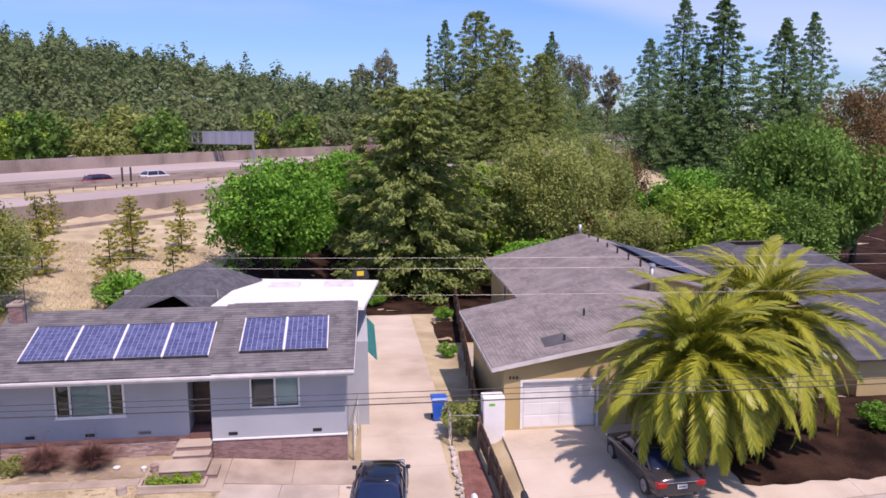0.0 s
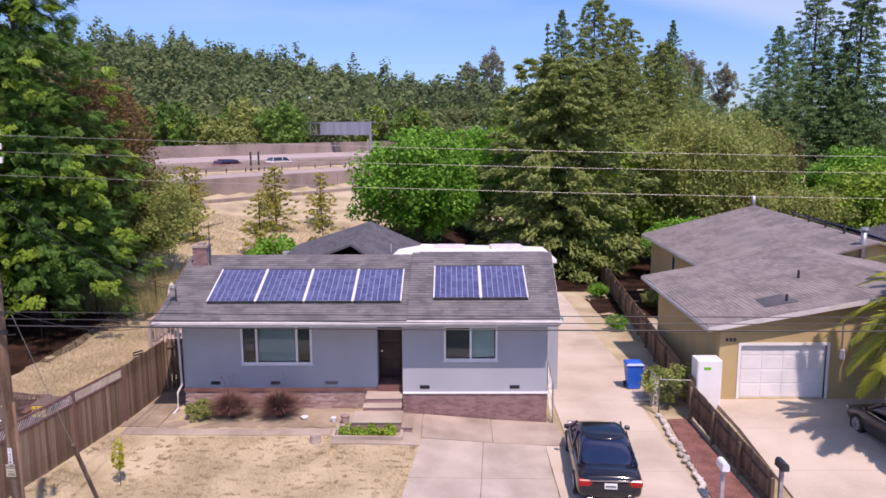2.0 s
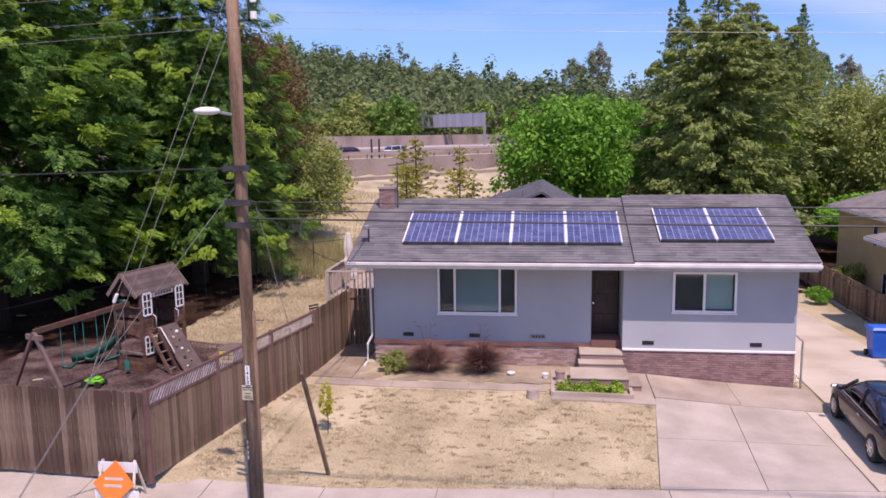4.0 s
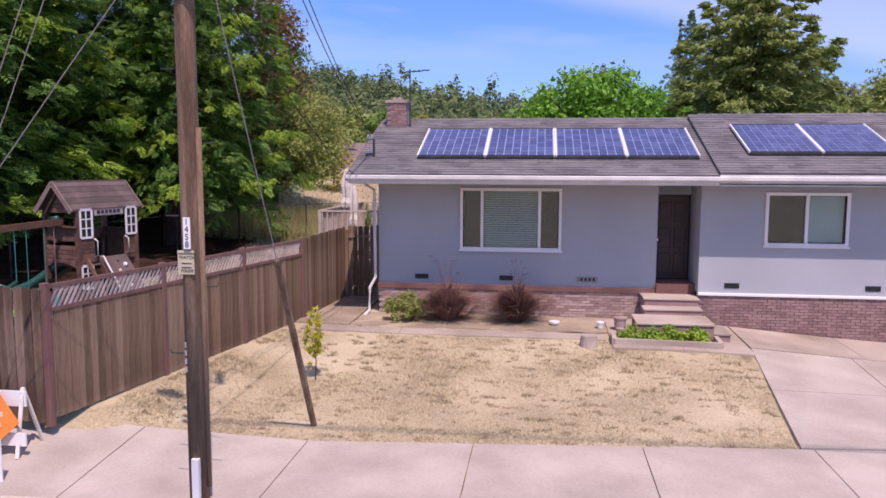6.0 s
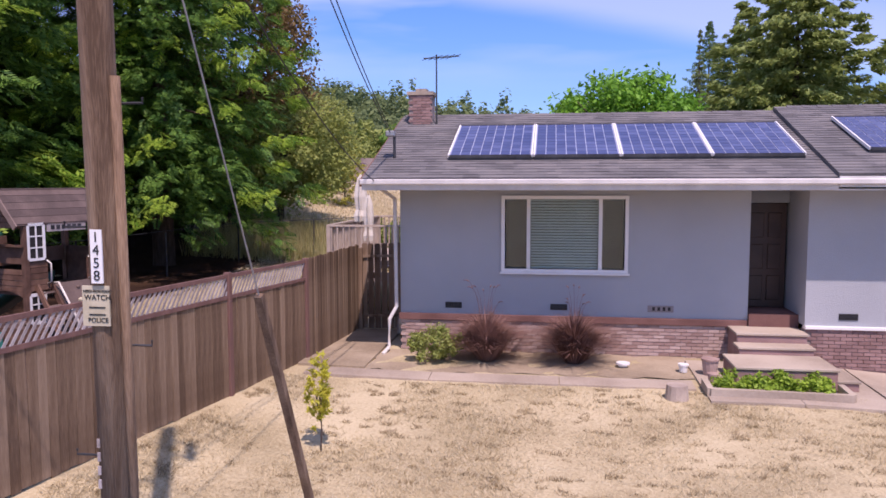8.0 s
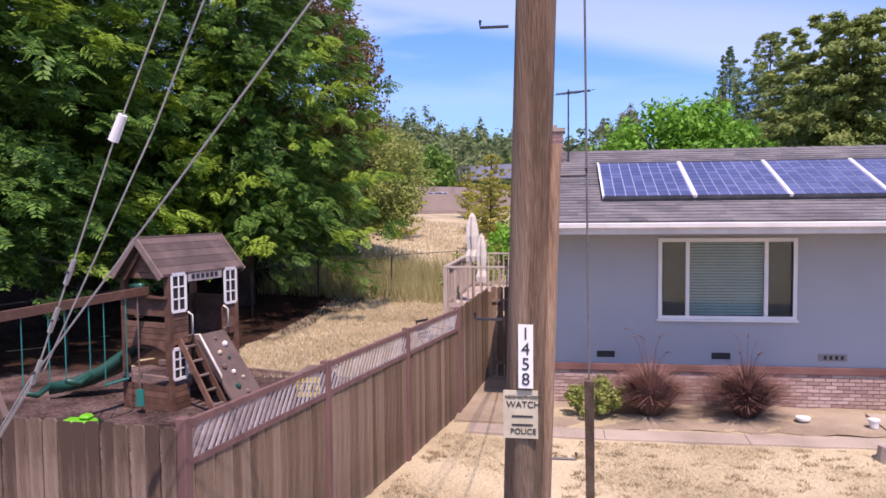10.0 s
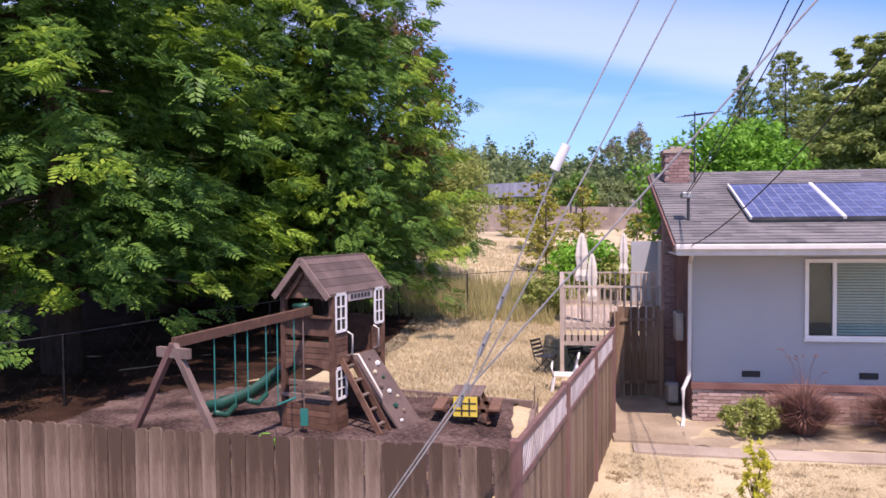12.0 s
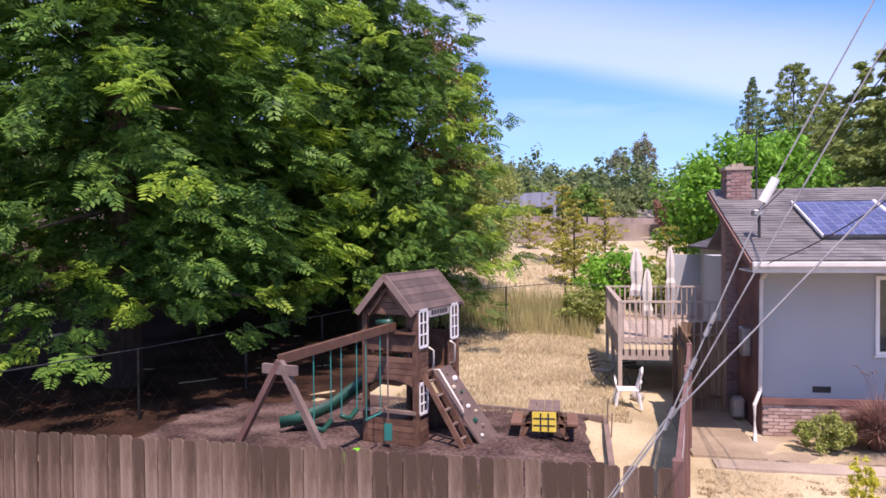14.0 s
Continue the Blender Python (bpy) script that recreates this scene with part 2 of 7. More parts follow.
M_REDROCK = material("red_lava_rock", [(0.15, 0.062, 0.05), (0.26, 0.12, 0.095)], 2, 0.95, 1.0, 12, fine=0.6, dist=0.05)
M_ROCK = material("pale_garden_stone", [(0.36, 0.32, 0.28), (0.55, 0.5, 0.45)], 3, 0.9, 0.4, 25, per_object=0.5)
M_GLASS = glass_material("window_glass", (0.75, 0.85, 0.85))
M_CAR = material("black_car_paint", [(0.010, 0.011, 0.016), (0.012, 0.013, 0.019)], 1, 0.12, spec=0.7)
M_CARG = material("grey_car_paint", [(0.07, 0.066, 0.072), (0.08, 0.075, 0.08)], 1, 0.2, metal=0.5)
M_CARW = material("white_car_paint", [(0.62, 0.62, 0.62), (0.68, 0.68, 0.68)], 1, 0.25)
M_CARR = material("dark_red_car_paint", [(0.17, 0.018, 0.024), (0.19, 0.022, 0.028)], 1, 0.25)
M_CGLASS = material("dark_car_glass", [(0.012, 0.02, 0.05), (0.016, 0.026, 0.06)], 1, 0.06, spec=0.8)
M_TYRE = material("tyre_rubber", [(0.015, 0.015, 0.015), (0.025, 0.025, 0.025)], 4, 0.8)
M_RED = material("red_lamp_lens", [(0.35, 0.008, 0.008), (0.42, 0.012, 0.012)], 2, 0.2)
M_CHROME = material("chrome", [(0.6, 0.6, 0.62), (0.66, 0.66, 0.68)], 2, 0.15, metal=1.0)
M_SIGN = material("sign_aluminium", [(0.30, 0.31, 0.36), (0.42, 0.43, 0.50)], 0.5, 0.5, metal=0.3, stretch=(2, 2, 0.2))
M_CANVAS = material("cream_canvas", [(0.55, 0.51, 0.45), (0.68, 0.64, 0.58)], 3, 0.9, 0.2, 20)
M_PLAST = material("white_plastic", [(0.72, 0.72, 0.72), (0.8, 0.8, 0.8)], 2, 0.4)
M_CREAM = material("faded_cream_sign", [(0.44, 0.39, 0.27), (0.56, 0.50, 0.37)], 8, 0.6)
M_ORANGE = material("orange_fabric", [(0.70, 0.17, 0.02), (0.80, 0.22, 0.03)], 2, 0.6)
# litter brown, taken darker so that the trees' shade is in the colour
M_DUFF_DIM = material("litter_with_painted_shade", [(0.014, 0.008, 0.006), (0.034, 0.019, 0.014), (0.060, 0.034, 0.022)], 0.6, 0.95, 0.8, 18, spec=0.05, fine=0.5, dist=0.05)
M_FLOOR = material("woodland_floor", [(0.05, 0.06, 0.032), (0.10, 0.105, 0.055)], 0.04, 0.95, 0.0, 1.0)
M_SOIL = material("dusty_soil", [(0.22, 0.168, 0.115), (0.30, 0.237, 0.165), (0.38, 0.308, 0.222)], 0.9, 0.95, 0.5, 25, fine=0.4)
M_PINK = material("salmon_house_paint", [(0.42, 0.26, 0.22), (0.5, 0.32, 0.27)], 0.5, 0.9)

L_BROAD = leaf_material("broad_green_leaf", (0.050, 0.165, 0.012), (0.19, 0.43, 0.045))
L_LIME = leaf_material("yellow_green_leaf", (0.101, 0.194, 0.019), (0.310, 0.465, 0.054))
L_OLIVE = leaf_material("olive_leaf", (0.155, 0.21, 0.045), (0.35, 0.40, 0.115), 0.42, 0.6, 0.5, 0.35)
L_CEDAR = leaf_material("cedar_needle", (0.075, 0.135, 0.034), (0.27, 0.335, 0.10), 0.38)
L_FIR = leaf_material("fir_needle", (0.045, 0.120, 0.042), (0.17, 0.28, 0.10), 0.32)
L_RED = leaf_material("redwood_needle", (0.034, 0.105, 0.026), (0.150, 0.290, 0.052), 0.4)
# lit copy of the redwood needle: sunlight put into the leaf colour
L_REDTIP_LIT = leaf_material("redwood_tip_painted_sunlight", (0.11, 0.250, 0.026), (0.33, 0.48, 0.062), 0.45)
L_RUST = leaf_material("rusty_leaf", (0.085, 0.082, 0.030), (0.25, 0.150, 0.062), 0.35, 0.6, 0.6, 0.3)
L_PINKISH = leaf_material("dusty_red_leaf", (0.155, 0.078, 0.054), (0.341, 0.194, 0.132))
# woods green with its dark end lightened: haze put into the leaf colour
L_WOODS_HAZE = leaf_material("hazed_woods_leaf", (0.105, 0.165, 0.070), (0.22, 0.275, 0.115), 0.45, 0.8, 0.03, 0.12)
L_MIDFAR = leaf_material("mid_green_leaf", (0.055, 0.13, 0.022), (0.17, 0.31, 0.055), 0.35, 0.6, 0.2, 0.4)
L_PALM = leaf_material("palm_leaflet", (0.055, 0.105, 0.012), (0.33, 0.34, 0.035), 0.25, 0.4)
L_DRY = leaf_material("dry_grass_blade", (0.39, 0.32, 0.19), (0.62, 0.535, 0.365), 0.3, 0.9)
L_THATCH = leaf_material("brown_dead_grass_blade", (0.23, 0.17, 0.095), (0.39, 0.31, 0.19), 0.25, 0.9)
L_REED = leaf_material("tall_pale_grass", (0.17, 0.18, 0.06), (0.42, 0.38, 0.18), 0.3, 0.9)
L_YOUNG = leaf_material("young_pine_needle", (0.19, 0.21, 0.035), (0.44, 0.42, 0.09), 0.4)
L_PURPLE = leaf_material("purple_fountain_grass", (0.105, 0.050, 0.045), (0.30, 0.175, 0.145), 0.3, 0.8)
L_SAPLING = leaf_material("young_yellow_leaf", (0.34, 0.36, 0.03), (0.60, 0.58, 0.08), 0.45)
L_EUC = leaf_material("grey_green_eucalyptus_leaf", (0.095, 0.12, 0.075), (0.26, 0.26, 0.17), 0.3, 0.7, 0.2, 0.3)


# ---- builders ----
def root_of(ob):
    while ob.parent:
        ob = ob.parent
    return ob


def thing(name, at, label="", category="", group="", kind=""):
    e = new(name)
    e.empty_display_size = 0.2
    e.location = at
    return tagged(e, label, category, group, kind)


def part(name, bm, mat, parent=None, label="", smooth=False, keep=False):
    """Links a bmesh, given in world metres, as one mesh object under its thing or part."""
    me = bpy.data.meshes.new(name)
    if parent is not None:
        o = Vector((0, 0, 0))
        p = parent
        while p:
            o = o + Vector(p.location)
            p = p.parent
        bmesh.ops.translate(bm, vec=-o, verts=bm.verts)
    bm.to_mesh(me)
    if not keep:
        bm.free()
    if smooth:
        me.polygons.foreach_set("use_smooth", [True] * len(me.polygons))
    me.materials.append(mat)
    ob = new(name, me)
    if parent is not None:
        ob.parent = parent
    if label:
        ob["label"] = label
    return ob


def box(bm, x0, y0, z0, x1, y1, z1, bevel=0.0):
    v = [bm.verts.new((x, y, z)) for z in (z0, z1) for y in (y0, y1) for x in (x0, x1)]
    f = [bm.faces.new([v[i] for i in q]) for q in ((0, 2, 3, 1), (4, 5, 7, 6), (0, 1, 5, 4), (2, 6, 7, 3), (0, 4, 6, 2), (1, 3, 7, 5))]
    if bevel:
        ed = {e for q in f for e in q.edges}
        bmesh.ops.bevel(bm, geom=list(ed), offset=bevel, segments=1, affect="EDGES")
    return v


def B(*boxes, bevel=0.0):
    bm = bmesh.new()
    for b in boxes:
        box(bm, *b, bevel=bevel)
    return bm


def beam(bm, a, b, w, d, up=(0, 0, 1)):
    """A square bar of width w and depth d from a to b."""
    a, b = Vector(a), Vector(b)
    f = (b - a).normalized()
    u = Vector(up)
    if abs(f.dot(u)) > 0.98:
        u = Vector((0, 1, 0))
    r = f.cross(u).normalized()
    u = r.cross(f)
    vs = [bm.verts.new(p + r * sx * w / 2 + u * sy * d / 2) for p in (a, b) for sx, sy in ((-1, -1), (1, -1), (1, 1), (-1, 1))]
    for q in ((3, 2, 1, 0), (4, 5, 6, 7), (0, 1, 5, 4), (1, 2, 6, 5), (2, 3, 7, 6), (3, 0, 4, 7)):
        bm.faces.new([vs[i] for i in q])


def BEAM(a, b, w, d, up=(0, 0, 1)):
    bm = bmesh.new()
    beam(bm, a, b, w, d, up)
    return bm


def tube(bm, pts, r0, r1=None, n=8, cap=True):
    """A round bar along pts, tapering from r0 to r1."""
    r1 = r0 if r1 is None else r1
    rings = []
    k = len(pts)
    pts = [Vector(p) for p in pts]
    for i, p in enumerate(pts):
        f = (pts[min(i + 1, k - 1)] - pts[max(i - 1, 0)]).normalized()
        u = Vector((0, 0, 1)) if abs(f.z) < 0.95 else Vector((0, 1, 0))
        r = f.cross(u).normalized()
        u = r.cross(f)
        rad = r0 + (r1 - r0) * i / max(1, k - 1)
        rings.append([bm.verts.new(p + (r * math.cos(a) + u * math.sin(a)) * rad) for a in (2 * math.pi * j / n for j in range(n))])
    for a, b in zip(rings, rings[1:]):
        for j in range(n):
            bm.faces.new((a[j], a[(j + 1) % n], b[(j + 1) % n], b[j]))
    if cap:
        bm.faces.new(rings[0][::-1])
        bm.faces.new(rings[-1])


def TUBE(pts, r0, r1=None, n=8):
    bm = bmesh.new()
    tube(bm, pts, r0, r1, n)
    return bm


def sag(a, b, drop, n=14):
    a, b = Vector(a), Vector(b)
    return [a.lerp(b, i / n) - Vector((0, 0, drop * 4 * (i / n) * (1 - i / n))) for i in range(n + 1)]


def slab(bm, pts, thick):
    """A plate over the polygon pts (x, y, z of its top)."""
    top = [bm.verts.new(p) for p in pts]
    low = [bm.verts.new((p[0], p[1], p[2] - thick)) for p in pts]
    bm.faces.new(top)
    bm.faces.new(low[::-1])
    n = len(pts)
    for i in range(n):
        bm.faces.new((top[(i + 1) % n], top[i], low[i], low[(i + 1) % n]))


def smoothstep(a, b, v):
    t = np.clip((v - a) / (b - a), 0, 1)
    return t * t * (3 - 2 * t)


def mesh_from(name, verts, faces, mat):
    me = bpy.data.meshes.new(name)
    nf, k = faces.shape
    me.vertices.add(len(verts))
    me.vertices.foreach_set("co", np.asarray(verts, np.float32).ravel())
    me.loops.add(nf * k)
    me.loops.foreach_set("vertex_index", np.asarray(faces, np.int32).ravel())
    me.polygons.add(nf)
    me.polygons.foreach_set("loop_start", np.arange(0, nf * k, k, dtype=np.int32))
    me.update(calc_edges=True)
    me.materials.append(mat)
    return me


def leaves(rng, centres, radii, per, size, up=0.4, slim=0.5, droop=0.0, along=None, out=0.9):
    """Diamond leaves about the centres; returns verts and quads."""
    c = np.repeat(np.asarray(centres), per, axis=0)
    r = np.repeat(np.asarray(radii), per, axis=0)
    n = len(c)
    d = rng.normal(size=(n, 3))
    d /= np.linalg.norm(d, axis=1, keepdims=True)
    p = c + d * r.reshape(n, -1) * (rng.random((n, 1)) ** 0.45)
    nor = rng.normal(size=(n, 3)) + np.array([0, 0, up * 2]) + d * out
    nor /= np.linalg.norm(nor, axis=1, keepdims=True)
    t = np.cross(nor, rng.normal(size=(n, 3)))
    if along is not None:
        nor = rng.normal(size=(n, 3)) * 0.55 + np.array([0, 0, 1.0])
        t = np.repeat(np.asarray(along), per, axis=0) + rng.normal(size=(n, 3)) * 0.55
    t[:, 2] -= droop
    t /= np.linalg.norm(t, axis=1, keepdims=True) + 1e-9
    b = np.cross(nor, t)
    b /= np.linalg.norm(b, axis=1, keepdims=True) + 1e-9
    s = size * (0.6 + 0.8 * rng.random((n, 1)))
    v = np.stack([p - t * s * 0.5, p + b * s * slim * 0.5, p + t * s * 0.5, p - b * s * slim * 0.5], axis=1).reshape(-1, 3)
    return v, np.arange(n * 4).reshape(n, 4)


def crown_points(rng, n, rx, rz, lumps=7, hollow=0.35):
    """Clump centres of an uneven round crown about its middle."""
    a = rng.normal(size=(lumps, 3))
    a /= np.linalg.norm(a, axis=1, keepdims=True)
    a[:, 2] = np.abs(a[:, 2]) * 0.9 - 0.15
    g = rng.normal(size=(n, 3))
    g /= np.linalg.norm(g, axis=1, keepdims=True)
    boost = 0.74 + 0.34 * np.clip((g @ a.T).max(axis=1), 0, 1) ** 3 + 0.08 * rng.normal(size=n)
    rad = boost * (hollow + (1 - hollow) * rng.random(n) ** 0.35)
    return g * rad[:, None] * np.array([rx, rx, rz])


def branch_mesh(rng, h, crown_z, rx, r0, limbs=7):
    bm = bmesh.new()
    top = crown_z + 0.2 * (h - crown_z)
    pts = [(0, 0, -0.3), (rng.normal() * 0.1, rng.normal() * 0.1, top * 0.5), (rng.normal() * 0.2, rng.normal() * 0.2, top)]
    tube(bm, pts, r0, r0 * 0.5, 8)
    for i in range(limbs):
        a = i * 2.4 + rng.random()
        z0 = top * (0.55 + 0.45 * rng.random())
        q = Vector((math.cos(a) * rx * 0.75, math.sin(a) * rx * 0.75, z0 + (h - z0) * (0.2 + 0.5 * rng.random())))
        st = Vector((0, 0, z0))
        tube(bm, [st, st.lerp(q, 0.5) + Vector((0, 0, 0.25)), q], r0 * 0.42, r0 * 0.1, 5)
    return bm


CROWNS = {}


def broad_tree(key, h, rx, mat, seed=1, clumps=150, per=70, leaf=0.34, low=0.12, r0=0.22, flat=1.0, slim=0.5):
    """Meshes of a round-headed tree: its trunk with limbs, and its crown."""
    rng = np.random.default_rng(seed)
    rz = (h * (1 - low)) / 2 * flat
    cz = h - rz
    c = crown_points(rng, clumps, rx, rz) + np.array([0, 0, cz])
    v, f = leaves(rng, c, np.full(len(c), rx * 0.2) * (0.7 + 0.6 * rng.random(len(c))), per, leaf, slim=slim)
    CROWNS[key] = (mesh_from("crown", v, f, mat), branch_mesh(rng, h, cz - rz * 0.4, rx, r0), None)


def conifer(key, h, rx, mat, seed=1, tiers=26, per=60, leaf=0.4, low=0.08, droop=0.28, r0=0.25, gap=0.25, power=0.85, tip=None, puff=0.15, feathery=0):
    """Meshes of a conifer: straight trunk and tiers of drooping boughs."""
    rng = np.random.default_rng(seed)
    spread = rx * puff
    cs, rs, al, outer = [], [], [], []
    for i in range(tiers):
        u = (i + rng.random() * 0.6) / tiers
        z = h * (low + (1 - low) * u)
        reach = rx * ((1 - u) ** power) * (0.78 + 0.3 * rng.random()) + 0.12
        if u < 0.12:
            reach *= 0.75
        k = max(4, int(7 * (reach / rx) ** 0.7 + 3))
        a0 = rng.random() * 6.28
        for j in range(k):
            if rng.random() < gap * 0.5:
                continue
            a = a0 + j * 6.283 / k + rng.normal() * 0.15
            L = reach * (0.72 + 0.38 * rng.random())
            m = max(2, int(L / (rx * 0.22)) + 1)
            for q in range(m):
                w = (q + 0.8) / m
                zz = z - droop * L * w * w + 0.1 * rng.normal()
                cs.append((math.cos(a) * L * w, math.sin(a) * L * w, zz))
                sq = spread * (0.4 + 0.6 * (1 - u))
                rs.append((sq * (1.15 - 0.4 * w), sq * (1.15 - 0.4 * w), sq * 0.42))
                al.append((math.cos(a), math.sin(a), -0.25))
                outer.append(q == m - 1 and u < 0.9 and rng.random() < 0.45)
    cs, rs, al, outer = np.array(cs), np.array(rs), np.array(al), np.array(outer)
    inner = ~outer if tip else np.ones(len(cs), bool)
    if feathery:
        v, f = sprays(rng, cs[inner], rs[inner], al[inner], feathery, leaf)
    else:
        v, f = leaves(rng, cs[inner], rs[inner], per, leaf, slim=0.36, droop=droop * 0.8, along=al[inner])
    # outermost clumps take the tip leaf, a lighter colour standing for sunlight
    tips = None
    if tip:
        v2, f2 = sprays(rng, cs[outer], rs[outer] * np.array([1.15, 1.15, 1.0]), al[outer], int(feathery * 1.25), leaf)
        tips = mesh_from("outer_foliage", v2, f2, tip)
    bm = bmesh.new()
    tube(bm, [(0, 0, -0.3), (0, 0, h * 0.5), (0, 0, h * 0.98)], r0, 0.03, 8)
    for i in range(16):
        a, z = i * 2.4, h * (low + 0.7 * (i + 0.5) / 16)
        L = rx * (1 - z / h) * 0.7
        tube(bm, [(0, 0, z), (math.cos(a) * L, math.sin(a) * L, z - droop * L * 0.6)], r0 * 0.22, 0.02, 4)
    CROWNS[key] = (mesh_from("crown", v, f, mat), bm, tips)


def sprays(rng, centres, radii, out_dir, per, length, leaflets=5):
    """Flat feathery sprays of narrow leaflets about the centres; returns verts and quads."""
    c, r, o = (np.repeat(np.asarray(q), per, axis=0) for q in (centres, radii, out_dir))
    n = len(c)
    d = rng.normal(size=(n, 3))
    d /= np.linalg.norm(d, axis=1, keepdims=True)
    p = c + d * r * (rng.random((n, 1)) ** 0.4)
    t = o + rng.normal(size=(n, 3)) * np.array([0.55, 0.55, 0.28])
    t[:, 2] -= 0.12
    t /= np.linalg.norm(t, axis=1, keepdims=True)
    up = rng.normal(size=(n, 3)) * 0.35 + np.array([0, 0, 1.0])
    b = np.cross(up, t)
    b /= np.linalg.norm(b, axis=1, keepdims=True)
    nor = np.cross(t, b)
    L = length * (0.6 + 0.8 * rng.random((n, 1)))
    quads_ = []
    for k in range(leaflets):
        u = (k + 0.5) / leaflets
        for sg_ in (-1, 1):
            root = p + t * L * u - nor * L * 0.12 * u * u
            ax = t * 0.75 + b * sg_ * 0.85 - nor * 0.16
            ln = L * (0.46 - 0.26 * u)
            w = (t * 0.6 - b * sg_ * 0.5) * L * 0.095
            quads_.append(np.stack([root, root + ax * ln * 0.45 + w, root + ax * ln, root + ax * ln * 0.45 - w], axis=1))
    v = np.stack(quads_, axis=1).reshape(-1, 3)
    return v, np.arange(len(v)).reshape(-1, 4)


TRUNKS = {}


def plant_tree(key, x, y, z, label, name="tree", category="tree", s=1.0, sz=None, turn=0.0, group=""):
    """Stands a tree of that kind on the ground."""
    e = thing(name, (x, y, z), label, category, group)
    crown, bm, tips = CROWNS[key]
    if key not in TRUNKS:
        me = bpy.data.meshes.new("trunk")
        bm.to_mesh(me)
        bm.free()
        me.materials.append(M_BARK)
        me.polygons.foreach_set("use_smooth", [True] * len(me.polygons))
        TRUNKS[key] = me
    for nm, me in (("crown", crown), ("trunk", TRUNKS[key]), ("outer_foliage", tips)):
        if me is None:
            continue
        o = new(nm, me)
        o.parent = e
    e.rotation_euler = (0, 0, radians(turn))
    e.scale = (s, s, sz or s)
    return e


# ---- ground ----
def hwy_side(x, y):
    """Metres across the freeway, from its near wall outward."""
    return (x + 29) * -0.79 + (y - 70) * 0.62


def g(x, y):
    """Height of the ground."""
    x, y = np.asarray(x, float), np.asarray(y, float)
    right = smoothstep(-4.0, 3.0, x)
    z = -0.72 + 0.0 * x
    z = z + (1 - right) * 0.42 * smoothstep(17.5, 24.5, y)
    left = smoothstep(-12.0, -14.5, x)
    z = z * (1 - left) + left * (-0.62 + 0.57 * smoothstep(14.5, 20.0, y))
    z = z - right * 0.043 * np.clip(y - 27, 0, 60)
    z = z - 0.24 * smoothstep(15.98, 15.88, y - 0.085 * x)
    off = x + 13.6 - (y - 16.6) * 0.169
    bank = smoothstep(1.7, 0.1, off) * smoothstep(-3.0, -1.0, off) * smoothstep(16.6, 17.5, y) * (1 - smoothstep(24.0, 25.5, y))
    z = z + bank * (-0.27 - z)
    s = hwy_side(x, y)
    z = z + smoothstep(-36, -6, s) * (3.0 - z) * smoothstep(30, 44, y)
    z = z + 0.52 * smoothstep(7.7, 8.5, x) * smoothstep(17.5, 25, y) * (1 - smoothstep(27, 33, y))
    z = np.where(s > 0.4, 3.4, z)
    far = smoothstep(50, 80, s)
    z = z * (1 - far) + far * 2.0
    crest = 19 - 18 * np.tanh((x + 58) / 95.0)
    rise = smoothstep(165, 335, y) * (1 - 0.55 * smoothstep(380, 1000, y))
    z = z + far * rise * crest
    return z


def gz(x, y):
    return float(g(x, y))


def axis(lo, a, b, hi, step):
    core = list(np.arange(a, b + 1e-6, step))
    left, right = [], []
    p, d = a, step
    while p > lo:
        d *= 1.25
        p -= d
        left.append(p)
    p, d = b, step
    while p < hi:
        d *= 1.18
        p += d
        right.append(p)
    return np.array(left[::-1] + core + right)


xs, ys = axis(-2500, -34, 42, 2500, 0.6), axis(-2500, 12, 66, 3500, 0.6)
gx, gy = np.meshgrid(xs, ys)
gh = g(gx, gy)
near = (np.abs(gx) < 40) & (gy < 66)
rng0 = np.random.default_rng(5)
gh = gh + near * rng0.normal(size=gh.shape) * 0.012
nx, ny = len(xs), len(ys)
idx = np.arange(nx * ny).reshape(ny, nx)
quads = np.stack([idx[:-1, :-1], idx[:-1, 1:], idx[1:, 1:], idx[1:, :-1]], -1).reshape(-1, 4)
M_GROUND = material("dry_straw_ground", [(0.31, 0.25, 0.145), (0.425, 0.35, 0.215), (0.52, 0.44, 0.285)], 0.5, 0.95, 0.7, 22, fine=0.55, dist=0.04)
ground_me = mesh_from("ground", np.stack([gx, gy, gh], -1).reshape(-1, 3), quads, M_GROUND)
ground_me.polygons.foreach_set("use_smooth", [True] * len(ground_me.polygons))
tagged(new("ground", ground_me), "dry straw-coloured grassy ground of the yards and hillside", "ground", kind="structure")


def paving(name, polys, mat, label, lift=0.035, thick=0.2, category="pavement"):
    """Flat slabs laid on the ground; polys: lists of (x, y)."""
    e = thing(name, (polys[0][0][0], polys[0][0][1], gz(*polys[0][0]) + lift), label, category, kind="structure")
    for poly in polys:
        bm = bmesh.new()
        slab(bm, [(x, y, gz(x, y) + lift) for x, y in poly], thick)
        part("slab", bm, mat, e)
    return e


def rows_of(x0, x1, y0, y1, nx_, ny_, gap=0.006):
    out = []
    for i in range(nx_):
        for j in range(ny_):
            a, b = x0 + (x1 - x0) * i / nx_, x0 + (x1 - x0) * (i + 1) / nx_
            c, d = y0 + (y1 - y0) * j / ny_, y0 + (y1 - y0) * (j + 1) / ny_
            out.append([(a + gap, c + gap), (b - gap, c + gap), (b - gap, d - gap), (a + gap, d - gap)])
    return out


def askew(polys, only_low=None):
    """Turns rows of slabs to the line of the street, which runs at a slight angle to the house."""
    return [[(x, y + 0.085 * x if only_low is None or y < only_low else y) for x, y in poly] for poly in polys]


